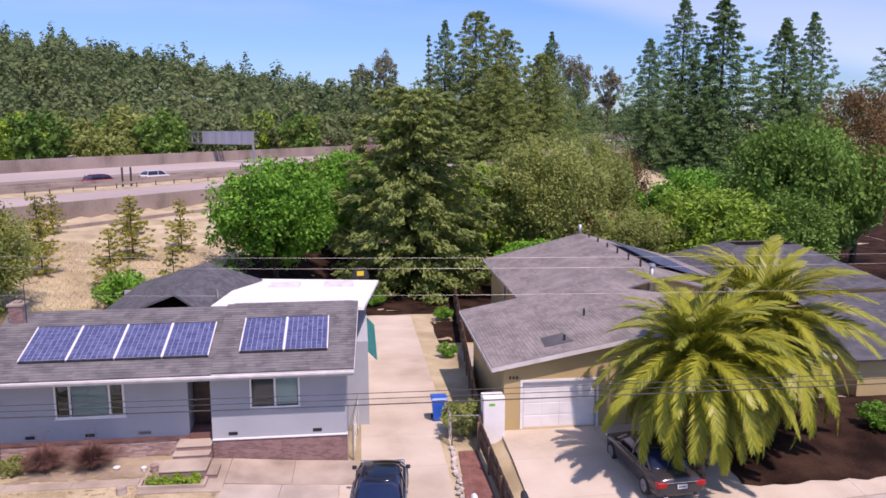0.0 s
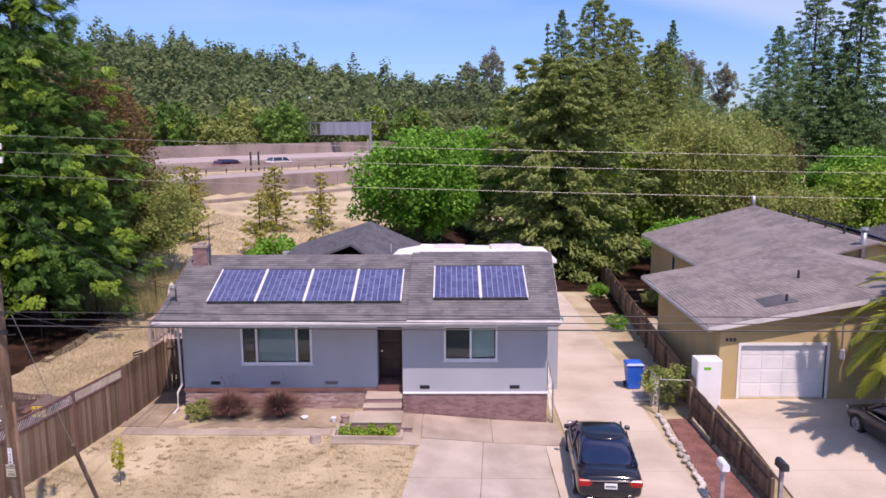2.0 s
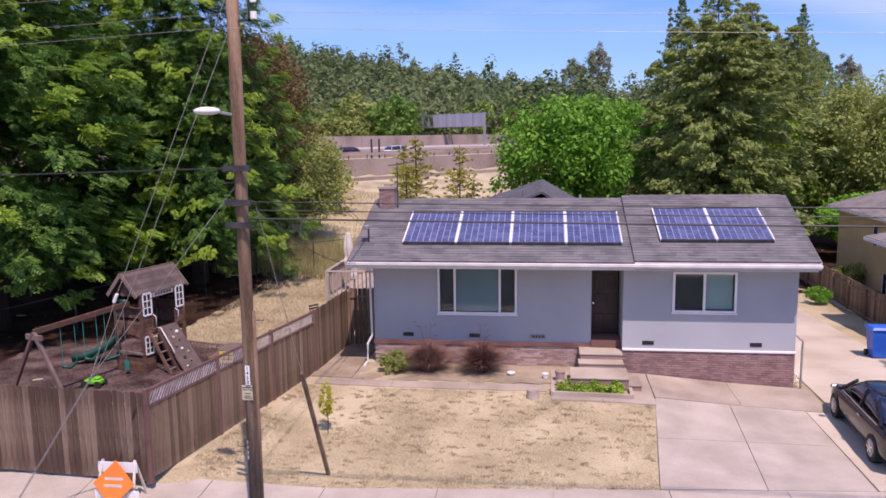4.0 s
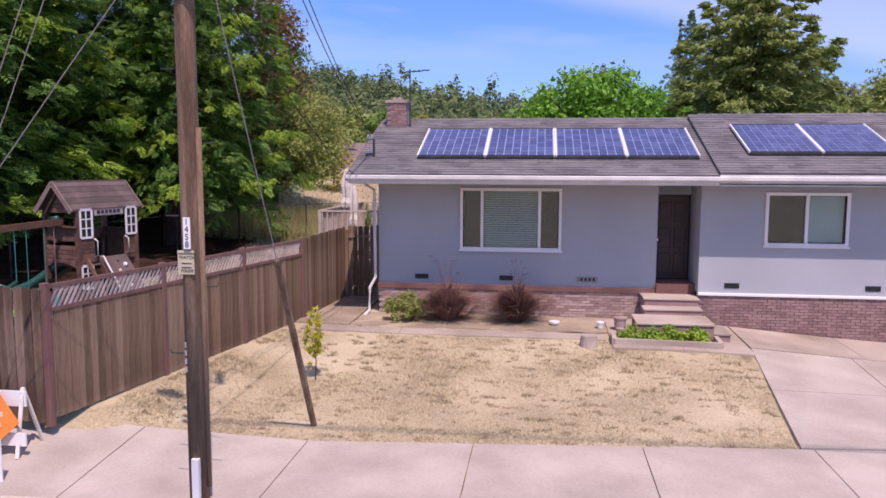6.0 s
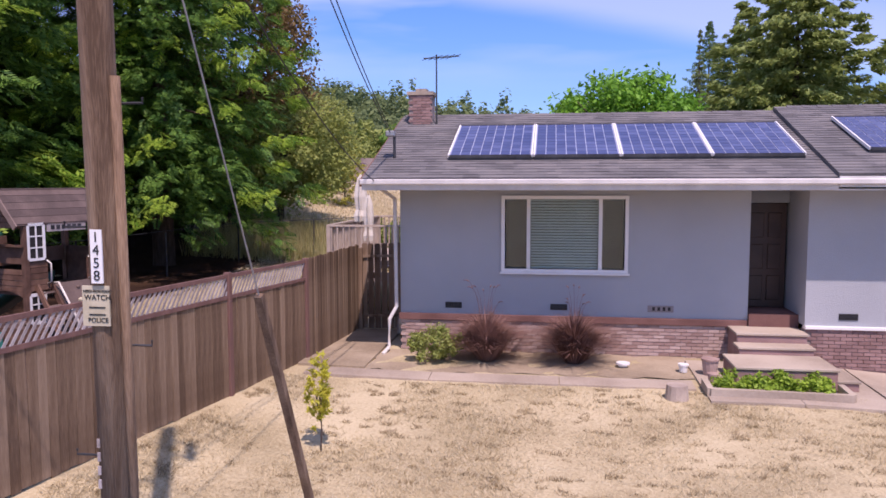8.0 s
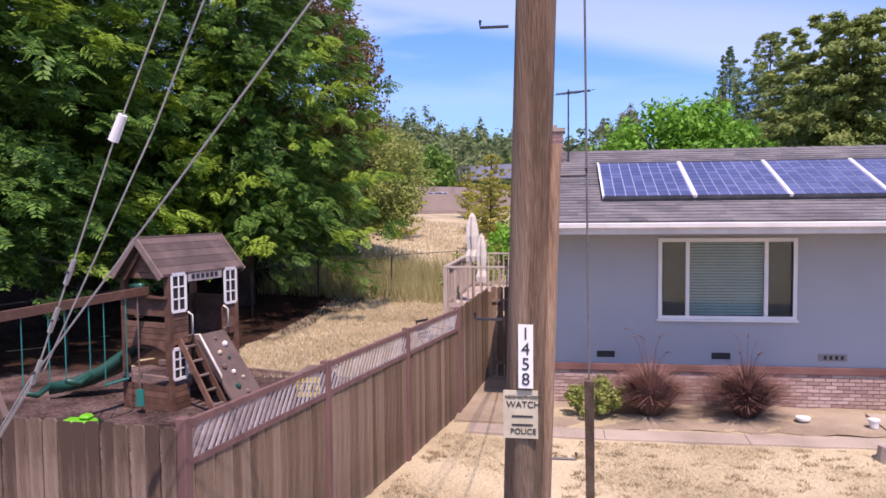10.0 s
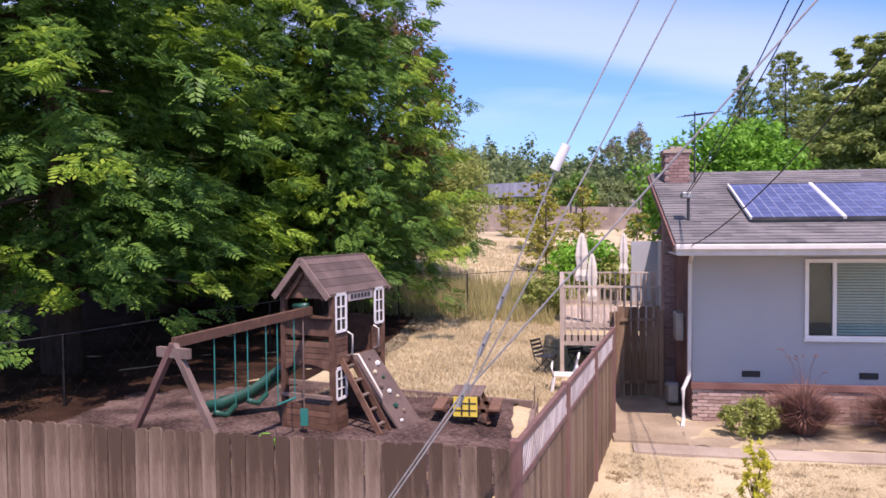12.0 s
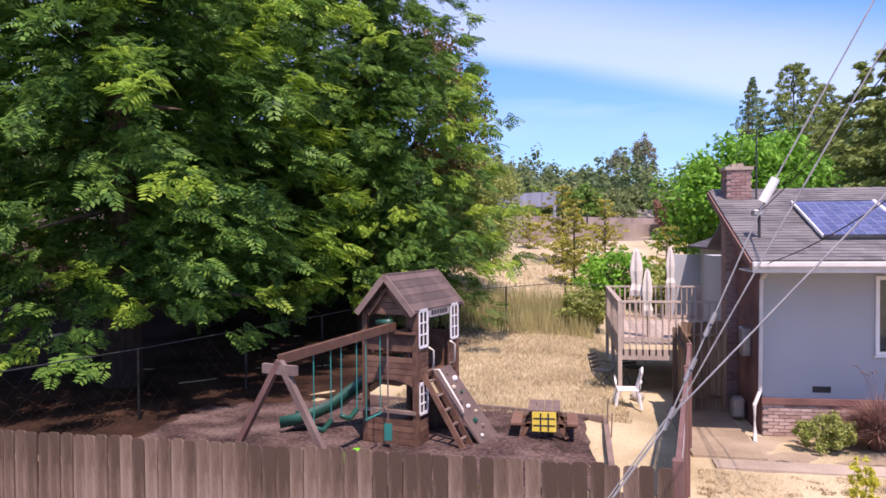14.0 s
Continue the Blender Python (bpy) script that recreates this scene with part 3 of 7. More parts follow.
paving("pavement", askew(rows_of(-40, 40, 16.05, 18.3, 32, 1, 0.008)), M_CONC_W, "pale concrete street pavement slabs with dark joints", 0.04)
paving("kerb", askew(rows_of(-40, 40, 15.87, 16.05, 30, 1)), M_CONC, "concrete kerb along the street", 0.04, category="kerb")
paving("road", askew(rows_of(-40, 40, 6.0, 15.87, 8, 1, 0.0)), M_ASPH, "worn grey asphalt residential street", 0.16, 0.3, "road")
apron = []
for i in range(2):
    for j in range(2):
        quad = [(i / 2 + 0.002, j / 2 + 0.002), ((i + 1) / 2 - 0.002, j / 2 + 0.002), ((i + 1) / 2 - 0.002, (j + 1) / 2 - 0.002), (i / 2 + 0.002, (j + 1) / 2 - 0.002)]
        apron.append([(-2.68 + 4.6 * u + v * (0.58 - 0.55 * u), 18.09 + 0.36 * u + v * (5.08 - 0.3 * u)) for u, v in quad])
paving("driveway_apron", apron, M_CONC_W, "pale concrete parking slab in front of the house", 0.05, category="driveway")
paving("driveway", askew(rows_of(1.95, 2.72, 18.31, 23.2, 1, 1), 20) + askew(rows_of(2.74, 6.0, 18.31, 27.5, 1, 3), 19) + rows_of(2.75, 6.5, 27.5, 52.0, 1, 5), M_CONC, "long sunlit concrete driveway beside the house", 0.05, category="driveway")
paving("driveway_neighbour", askew(rows_of(8.4, 24.0, 18.31, 26.25, 4, 3), 20), M_CONC, "cracked pale concrete driveway before the garage", 0.05, category="driveway")
paving("front_path", rows_of(-12.0, -5.1, 23.3, 23.8, 3, 1), M_CONC_D, "narrow dusty concrete path along the flower bed", 0.03, category="path")
paving("porch_path", rows_of(-5.0, -2.12, 22.65, 25.2, 2, 1) + rows_of(-2.1, 2.6, 23.2, 25.2, 2, 1), M_CONC_D, "stained concrete path before the steps", 0.06, category="path")
paving("side_path", rows_of(-12.3, -11.0, 23.9, 27.5, 1, 3), M_SOIL, "narrow shaded concrete path beside the house", 0.05, category="path")
paving("red_rock_bed", [[(6.15, 18.85), (7.4, 18.95), (7.35, 25.6), (6.6, 25.6)]], M_REDROCK, "bed of dark red lava rock beside the driveway", 0.05, category="planting bed")
paving("patio_neighbour", rows_of(8.6, 11.8, 30.5, 42.0, 1, 4), M_CONC_W, "pale concrete side yard of the neighbouring house", 0.05, category="patio")


# ---- shared house pieces ----
def wall_with_holes(bm, x0, x1, z0, z1, y, thick, holes):
    """A wall facing -y with rectangular openings (x0, z0, x1, z1) right through it."""
    xs_ = sorted({x0, x1, *[h[0] for h in holes], *[h[2] for h in holes]})
    zs_ = sorted({z0, z1, *[h[1] for h in holes], *[h[3] for h in holes]})
    for a, b in zip(xs_, xs_[1:]):
        run = None
        for c, d in zip(zs_, zs_[1:]):
            mx, mz = (a + b) / 2, (c + d) / 2
            solid = not any(h[0] < mx < h[2] and h[1] < mz < h[3] for h in holes)
            if solid:
                run = (run[0], d) if run else (c, d)
            elif run:
                box(bm, a, y, run[0], b, y + thick, run[1])
                run = None
        if run:
            box(bm, a, y, run[0], b, y + thick, run[1])
    bmesh.ops.remove_doubles(bm, verts=bm.verts, dist=0.0005)


def shingled(bm, a, b, c, d, course=0.16, tab=0.32, lift=0.012, seed=3):
    """Courses of shingle tabs on the slope a-b (low edge) to d-c (high edge)."""
    rng = random.Random(seed)
    a, b, c, d = Vector(a), Vector(b), Vector(c), Vector(d)
    nrm = (b - a).cross(d - a).normalized()
    if nrm.z < 0:
        nrm = -nrm
    n = max(2, int((d - a).length / course))
    for i in range(n):
        u0, u1 = i / n, min(1.0, (i + 1.06) / n)
        l0, r0, l1, r1 = a.lerp(d, u0), b.lerp(c, u0), a.lerp(d, u1), b.lerp(c, u1)
        m = max(1, int((r0 - l0).length / tab))
        off = 0.5 if i % 2 else 0.0
        cuts = [0.0] + [(k + off + rng.uniform(-0.2, 0.2)) / m for k in range(1, m)] + [1.0]
        for s0, s1 in zip(cuts, cuts[1:]):
            up = lift * rng.uniform(0.7, 1.5)
            q = [l0.lerp(r0, s0) + nrm * up, l0.lerp(r0, s1) + nrm * up, l1.lerp(r1, s1) + nrm * 0.002, l1.lerp(r1, s0) + nrm * 0.002]
            v = [bm.verts.new(p) for p in q] + [bm.verts.new(q[0] - nrm * up), bm.verts.new(q[1] - nrm * up)]
            bm.faces.new(v[:4])
            bm.faces.new((v[4], v[5], v[1], v[0]))


def plate(bm, pts, t):
    """A board of thickness t under the four points."""
    pts = [Vector(p) for p in pts]
    nrm = (pts[1] - pts[0]).cross(pts[-1] - pts[0]).normalized()
    if nrm.z < 0:
        nrm = -nrm
    top = [bm.verts.new(p) for p in pts]
    low = [bm.verts.new(p - nrm * t) for p in pts]
    bm.faces.new(top)
    bm.faces.new(low[::-1])
    k = len(pts)
    for i in range(k):
        bm.faces.new((top[i], low[i], low[(i + 1) % k], top[(i + 1) % k]))


def roof_slope(parent, a, b, c, d, mat, course=0.16, tab=0.32, seed=3, name="roof"):
    bm = bmesh.new()
    plate(bm, [a, b, c, d], 0.07)
    deck = part(name, bm, mat, parent)
    bm = bmesh.new()
    shingled(bm, a, b, c, d, course, tab, 0.012, seed)
    tagged(part("shingles", bm, mat, deck), kind="stuff")
    return deck


def window_unit(parent, x0, z0, x1, z1, y, splits, panes, name="window", w=0.07):
    """A framed window facing -y; splits: fractions of the mullions; panes: what is behind each pane."""
    bm = bmesh.new()
    for b in ((x0 - w, z0 - w, x1 + w, z0), (x0 - w, z1, x1 + w, z1 + w), (x0 - w, z0, x0, z1), (x1, z0, x1 + w, z1)):
        box(bm, b[0], y - 0.045, b[1], b[2], y + 0.1, b[3])
    win = part(name, bm, M_WHITE, parent, "white-framed window")
    xs_ = [x0] + [x0 + (x1 - x0) * s for s in splits] + [x1]
    for s in xs_[1:-1]:
        part("mullion", B((s - 0.035, y - 0.02, z0, s + 0.035, y + 0.06, z1)), M_WHITE, win)
    part("sill", B((x0 - w - 0.03, y - 0.08, z0 - w - 0.035, x1 + w + 0.03, y + 0.02, z0 - w - 0.002)), M_WHITE, win)
    for (a, b), kind in zip(zip(xs_, xs_[1:]), panes):
        p = part("pane", B((a + 0.02, y + 0.03, z0 + 0.01, b - 0.02, y + 0.037, z1 - 0.01)), M_GLASS, win)
        p.visible_shadow = False
        if kind == "blind":
            n = int((z1 - z0) / 0.055)
            for i in range(n):
                z = z0 + (i + 0.5) * (z1 - z0) / n
                bm = bmesh.new()
                plate(bm, [(a + 0.03, y + 0.075, z - 0.018), (b - 0.03, y + 0.075, z - 0.018), (b - 0.03, y + 0.105, z + 0.022), (a + 0.03, y + 0.105, z + 0.022)], 0.003)
                part("blind_slat", bm, M_BLIND, win)
            # added dark sheet: its colour stands for the unlit room behind the slats
            part("unlit_room_sheet", B((a, y + 0.16, z0, b, y + 0.17, z1)), M_SCREEN_ROOM, win)
        else:
            part("screen", B((a + 0.03, y + 0.09, z0 + 0.02, b - 0.03, y + 0.1, z1 - 0.02)), M_SCREEN_ROOM if kind == "dark" else M_BLIND, win)
    return win


# ---- the grey-blue house ----
LX, RX, DX0, DX1 = -10.66, 2.23, -3.74, -2.82
LY, RY, BASE, SOFFIT = 25.7, 25.24, 0.474, 2.98
EAVE_Y, EAVE_Z, RIDGE_Y, RIDGE_Z = 24.45, 3.26, 28.7, 4.78
house = thing("house", (-4.3, 30.0, -0.4), "single-storey grey-blue stucco house with brick base and solar panels", "house")
bm = bmesh.new()
W1 = (-8.50, 1.43, -6.12, 2.84)
W2 = (-1.30, 1.69, 0.42, 2.80)
wall_with_holes(bm, LX, DX0, BASE, SOFFIT + 0.1, LY, 0.2, [W1])
part("front_wall", bm, M_STUCCO, house)
bm = bmesh.new()
wall_with_holes(bm, DX1, RX, BASE, SOFFIT + 0.1, RY, 0.2, [W2])
part("front_wall", bm, M_STUCCO, house)
part("side_wall", B((-10.3, 28.75, -0.6, -10.1, 33.0, 3.1)), M_STUCCO, house)
part("side_wall", B((LX, LY + 0.2, -0.6, LX + 0.2, 28.75, 3.1)), M_ENDWALL, house, "dark red-brown end wall")
part("side_wall", B((RX - 0.2, RY + 0.2, -1.2, RX, 29.0, 3.1)), M_STUCCO, house)
part("gable_wall", B((RX - 0.2, 29.0, -1.6, RX + 0.9, 41.5, 3.0)), M_STUCCO, house)
part("back_wall", B((LX + 0.2, 41.3, -1.6, RX + 0.7, 41.5, 2.9)), M_STUCCO, house)
for x in (LX, RX - 0.2):
    bm = bmesh.new()
    f = [bm.verts.new((xx, yy, zz)) for xx in (x, x + 0.2) for yy, zz in ((LY, 3.08), (31.8 if x > 0 else 28.75, 3.08), (28.7, 4.66))]
    for q in ((0, 1, 2), (5, 4, 3), (0, 3, 4, 1), (1, 4, 5, 2), (2, 5, 3, 0)):
        bm.faces.new([f[i] for i in q])
    part("gable_wall", bm, M_ENDWALL if x < 0 else M_STUCCO, house)
window_unit(house, *W1, LY, (0.2, 0.8), ("dark", "blind", "dark"))
window_unit(house, *W2, RY, (0.5,), ("dark", "pale"))
# porch recess and door
part("porch_floor", B((DX0 + 0.002, LY - 0.1, 0.1, DX1 - 0.002, 26.6, 0.62)), M_ENDWALL, house)
part("porch_side", B((DX1, RY + 0.2, BASE, DX1 + 0.15, 26.7, 3.05)), M_STUCCO, house)
part("porch_side", B((DX0 - 0.15, LY + 0.2, BASE, DX0, 26.7, 3.05)), M_STUCCO, house)
door = part("door", B((DX0 + 0.04, 26.45, 0.63, DX1 - 0.04, 26.5, 2.75), bevel=0.006), M_DOOR, house, "dark brown panelled front door")
for i, z in enumerate((0.78, 1.42, 2.06)):
    part("door_panel", B((DX0 + 0.14, 26.425, z, -3.30, 26.452, z + 0.5), bevel=0.01), M_DOOR, door)
    part("door_panel", B((-3.22, 26.425, z, DX1 - 0.14, 26.452, z + 0.5), bevel=0.01), M_DOOR, door)
part("door_handle", TUBE([(DX0 + 0.1, 26.39, 1.62), (DX0 + 0.1, 26.45, 1.62)], 0.035, 0.035, 10), M_CHROME, door, "brass door handle")
part("door_head", B((DX0, 26.44, 2.76, DX1, 26.6, 3.05)), M_STUCCO, house)
# brick base and its coping
part("brick_backing", B((LX + 0.02, LY + 0.01, -0.7, DX0, LY + 0.18, BASE - 0.06)), M_MORTAR, house)
part("brick_backing", B((DX1, RY + 0.01, -1.2, RX - 0.02, RY + 0.18, BASE - 0.06)), M_MORTAR, house)
part("brick_coping", B((LX - 0.03, LY - 0.05, BASE - 0.13, DX0, LY + 0.12, BASE + 0.005), bevel=0.008), M_ENDWALL, house)
part("brick_coping", B((DX1, RY - 0.05, BASE - 0.06, RX + 0.03, RY + 0.12, BASE + 0.005), bevel=0.008), M_WHITE, house, "pale sill band over the brick base")
for x in (-9.55, -7.4, -2.05, 1.1):
    y = LY if x < DX0 else RY
    v = part("foundation_vent", B((x - 0.17, y - 0.012, 0.60, x + 0.17, y + 0.02, 0.72)), M_DARK, house, "dark foundation vent")
    for k in range(4):
        part("vent_slat", B((x - 0.16, y - 0.022, 0.612 + k * 0.028, x + 0.16, y - 0.008, 0.624 + k * 0.028)), M_MAST, v)
# house number plate with unlettered bars
plate_ = part("number_plate", B((-5.65, LY - 0.02, 0.60, -5.15, LY + 0.005, 0.73)), M_LATT, house, "small pale grey number plate")
for k in range(4):
    part("bar", B((-5.56 + k * 0.1, LY - 0.026, 0.63, -5.51 + k * 0.1, LY - 0.018, 0.70)), M_DARK, plate_)
# roofs
roof_slope(house, (-11.15, EAVE_Y, EAVE_Z), (-2.55, EAVE_Y, EAVE_Z), (-2.55, RIDGE_Y, RIDGE_Z), (-11.15, RIDGE_Y, RIDGE_Z), M_SHINGLE, seed=3)
roof_slope(house, (-2.6, EAVE_Y - 0.04, EAVE_Z + 0.06), (2.55, EAVE_Y - 0.04, EAVE_Z + 0.06), (2.75, RIDGE_Y, RIDGE_Z + 0.1), (-2.6, RIDGE_Y, RIDGE_Z + 0.1), M_SHINGLE, seed=4)
roof_slope(house, (-10.5, 32.6, EAVE_Z + 0.1), (-2.9, 32.6, EAVE_Z + 0.1), (-2.9, RIDGE_Y, RIDGE_Z - 0.01), (-10.5, RIDGE_Y, RIDGE_Z - 0.01), M_SHINGLE, seed=5)
for k in range(42):
    x = -11.1 + k * 0.325
    zz = RIDGE_Z + (0.1 if x > -2.6 else 0.0)
    bm = bmesh.new()
    plate(bm, [(x, RIDGE_Y - 0.14, zz - 0.035), (x + 0.33, RIDGE_Y - 0.14, zz - 0.045), (x + 0.33, RIDGE_Y, zz + 0.02), (x, RIDGE_Y, zz + 0.03)], 0.012)
    plate(bm, [(x, RIDGE_Y, zz + 0.03), (x + 0.33, RIDGE_Y, zz + 0.02), (x + 0.33, RIDGE_Y + 0.14, zz - 0.045), (x, RIDGE_Y + 0.14, zz - 0.035)], 0.012)
    part("ridge_cap", bm, M_SHINGLE, house)
# rear hipped roof
RR = [(-9.6, 30.5, 3.25), (-2.8, 30.5, 3.25), (-2.8, 41.8, 3.25), (-9.6, 41.8, 3.25)]
P0, P1 = (-5.3, 31.0, 4.86), (-5.3, 38.9, 4.86)
roof_slope(house, RR[1], RR[2], P1, P0, M_SHINGLE_DK, seed=6)
roof_slope(house, RR[3], RR[0], P0, P1, M_SHINGLE_DK, seed=7)
roof_slope(house, RR[2], RR[3], P1, P1, M_SHINGLE_DK, seed=8)
part("rear_wall", B((-10.3, 33.0, -0.6, -9.2, 34.2, 3.1)), M_STUCCO, house)
part("rear_wall", B((-9.2, 33.0, -0.6, -3.8, 41.4, 3.2)), M_STUCCO, house)
# white low-slope roof over the rear wing
bm = bmesh.new()
plate(bm, [(-3.55, 28.9, 4.62), (3.0, 28.9, 4.55), (3.95, 41.6, 3.08), (-3.75, 43.0, 3.08)], 0.14)
white_roof = part("flat_roof", bm, M_FELT, house, "white roll-roofed low slope")
for cx in (-1.2, 1.7):
    bm = bmesh.new()
    for y0, y1 in ((37.6, 37.75), (39.2, 39.35)):
        box(bm, cx - 0.8, y0, 3.3, cx + 0.8, y1, 3.75 - (y0 - 37.6) * 0.12)
    for x0 in (cx - 0.8, cx + 0.65):
        box(bm, x0, 37.75, 3.3, x0 + 0.15, 39.2, 3.7 - 0.09)
    sk = part("skylight", bm, M_TRIM, house, "white skylight kerb")
    part("skylight_pane", B((cx - 0.65, 37.75, 3.4, cx + 0.65, 39.2, 3.62)), M_TRIM, sk)
# fascia, soffit, gutter, rake
part("fascia", B((-11.15, EAVE_Y - 0.03, EAVE_Z - 0.22, -2.6, EAVE_Y, EAVE_Z - 0.035)), M_TRIM, house)
part("fascia", B((-2.6, EAVE_Y - 0.07, EAVE_Z - 0.17, 2.55, EAVE_Y - 0.04, EAVE_Z + 0.02)), M_TRIM, house)
part("gutter", B((-11.17, EAVE_Y - 0.13, EAVE_Z - 0.12, 2.57, EAVE_Y - 0.075, EAVE_Z - 0.02), bevel=0.015), M_TRIM, house, "white eaves gutter")
part("soffit", B((-11.1, EAVE_Y, EAVE_Z - 0.23, 2.5, LY + 0.05, EAVE_Z - 0.2)), M_TRIM, house)
for x, zo in ((-11.18, 0.0), (2.55, 0.08)):
    bm = bmesh.new()
    beam(bm, (x, EAVE_Y - 0.03, EAVE_Z - 0.1 + zo), (x + (0.2 if x > 0 else 0), RIDGE_Y, RIDGE_Z - 0.1 + zo), 0.035, 0.13)
    part("rake_board", bm, M_FENCE_R if x < 0 else M_TRIM, house)
part("downspout", TUBE([(-10.85, 24.5, 3.1), (-10.73, 25.5, 2.85), (-10.73, 25.6, 0.62), (-10.86, 25.5, 0.36), (-10.86, 25.45, -0.2), (-10.93, 25.15, -0.3)], 0.04, 0.04, 8), M_TRIM, house, "white downspout")
part("electric_meter", B((-10.85, 26.6, 1.15, -10.67, 26.95, 1.75), bevel=0.02), M_METAL, house)
part("gas_meter", B((-11.0, 26.9, -0.25, -10.7, 27.2, 0.2), bevel=0.05), M_METAL, house)
# chimney on the end wall
bm = bmesh.new()
CHX0, CHX1, CHY0, CHY1 = -10.9, -10.34, 27.95, 28.55
part("chimney_backing", B((CHX0 + 0.02, CHY0 + 0.02, -0.4, CHX1 - 0.02, CHY1 - 0.02, 5.2)), M_MORTAR, house)
chim = part("chimney_cap", B((CHX0 - 0.03, CHY0 - 0.03, 5.2, CHX1 + 0.03, CHY1 + 0.03, 5.28), (CHX0 + 0.15, CHY0 + 0.15, 5.28, CHX1 - 0.15, CHY1 - 0.15, 5.36)), M_CONC_D, house, "brick chimney with a concrete cap")
ant = part("antenna", TUBE([(-10.24, 27.98, 4.3), (-10.24, 27.98, 6.12)], 0.022, 0.016, 6), M_MAST, house, "thin roof aerial")
part("antenna_boom", TUBE([(-10.5, 27.75, 6.0), (-9.75, 28.3, 6.12)], 0.014, 0.014, 5), M_MAST, ant)
for k in range(5):
    a = 0.15 + k * 0.17
    c = Vector((-10.5, 27.75, 6.0)).lerp(Vector((-9.75, 28.3, 6.12)), a)
    part("antenna_rod", TUBE([c + Vector((-0.22, 0.3, 0)), c - Vector((-0.22, 0.3, 0))], 0.007, 0.007, 4), M_MAST, ant)
mast = part("service_mast", TUBE([(-10.75, 25.6, 3.5), (-10.75, 25.6, 4.15), (-10.82, 25.5, 4.2)], 0.03, 0.03, 8), M_MAST, house)
part("weatherhead", B((-10.9, 25.4, 4.1, -10.72, 25.65, 4.22), bevel=0.02), M_METAL, mast)
for x, y in ((-6.0, 31.8), (-7.1, 33.5), (-3.8, 33.0)):
    z0 = 3.3 + 1.58 * (1 - min(1, abs(x + 5.3) / 4.3))
    part("roof_vent", TUBE([(x, y, z0 - 0.2), (x, y, z0 + 0.25)], 0.05, 0.05, 8), M_METAL, house)
# steps
STEPS = [((-4.1, 24.95, -0.5, -2.85, 25.69, 0.32)), ((-4.15, 24.55, -0.5, -2.85, 24.95, 0.14)), ((-4.42, 23.55, -0.5, -2.78, 24.55, 0.0)), ((-2.78, 23.6, -0.5, -2.42, 24.5, -0.2)), ((-2.42, 23.65, -0.5, -2.05, 24.45, -0.42))]
for s in STEPS:
    part("step", B(s, bevel=0.015), M_BRICKJ, house, "worn brick and concrete entrance step")
    part("step_tread", B((s[0] - 0.02, s[1] - 0.03, s[5], s[3] + 0.02, s[4], s[5] + 0.05), bevel=0.01), M_CONC_D, house)

# bricks of the base, the chimney and the steps
BRICK = bmesh.new()
box(BRICK, -0.1, -0.012, -0.029, 0.1, 0.03, 0.029)
brick_me = bpy.data.meshes.new("brick")
BRICK.to_mesh(brick_me)
brick_me.materials.append(M_BRICK)
brick_count = [0]
rb = random.Random(9)


def brick_face(parent, x0, x1, z0, z1, y, one_by_one, turn=0):
    """Courses of bricks on a face; turn 0 faces -y, 90 faces -x (x runs along y)."""
    joined = bmesh.new()
    n = int((z1 - z0) / 0.07)
    for i in range(n):
        z = z1 - 0.035 - i * 0.07
        x = x0 + (0.105 if i % 2 else 0.0)
        while x < x1 - 0.05:
            dy = rb.uniform(-0.004, 0.006)
            p = (x + 0.1, y + dy, z) if turn == 0 else (y + dy, x + 0.1, z)
            if one_by_one and brick_count[0] < 560:
                o = new("brick", brick_me)
                o.parent = parent
                base = Vector(parent.location) + Vector(parent.parent.location if parent.parent else (0, 0, 0))
                o.location = Vector(p) - base
                o.rotation_euler = (0, 0, radians(-turn))
                brick_count[0] += 1
            elif turn == 0:
                box(joined, x, y - 0.012 + dy, z - 0.029, min(x + 0.2, x1), y + 0.03, z + 0.029)
            else:
                box(joined, y - 0.012 + dy, x, z - 0.029, y + 0.03, min(x + 0.2, x1), z + 0.029)
            x += 0.21
    if len(joined.verts):
        tagged(part("brickwork", joined, M_BRICKJ, parent), kind="stuff")
    else:
        joined.free()


# ---- solar panels ----
slope = (RIDGE_Z - EAVE_Z) / (RIDGE_Y - EAVE_Y)
sl = math.hypot(1, slope)
CELL_N, CELL_R = 8, 10


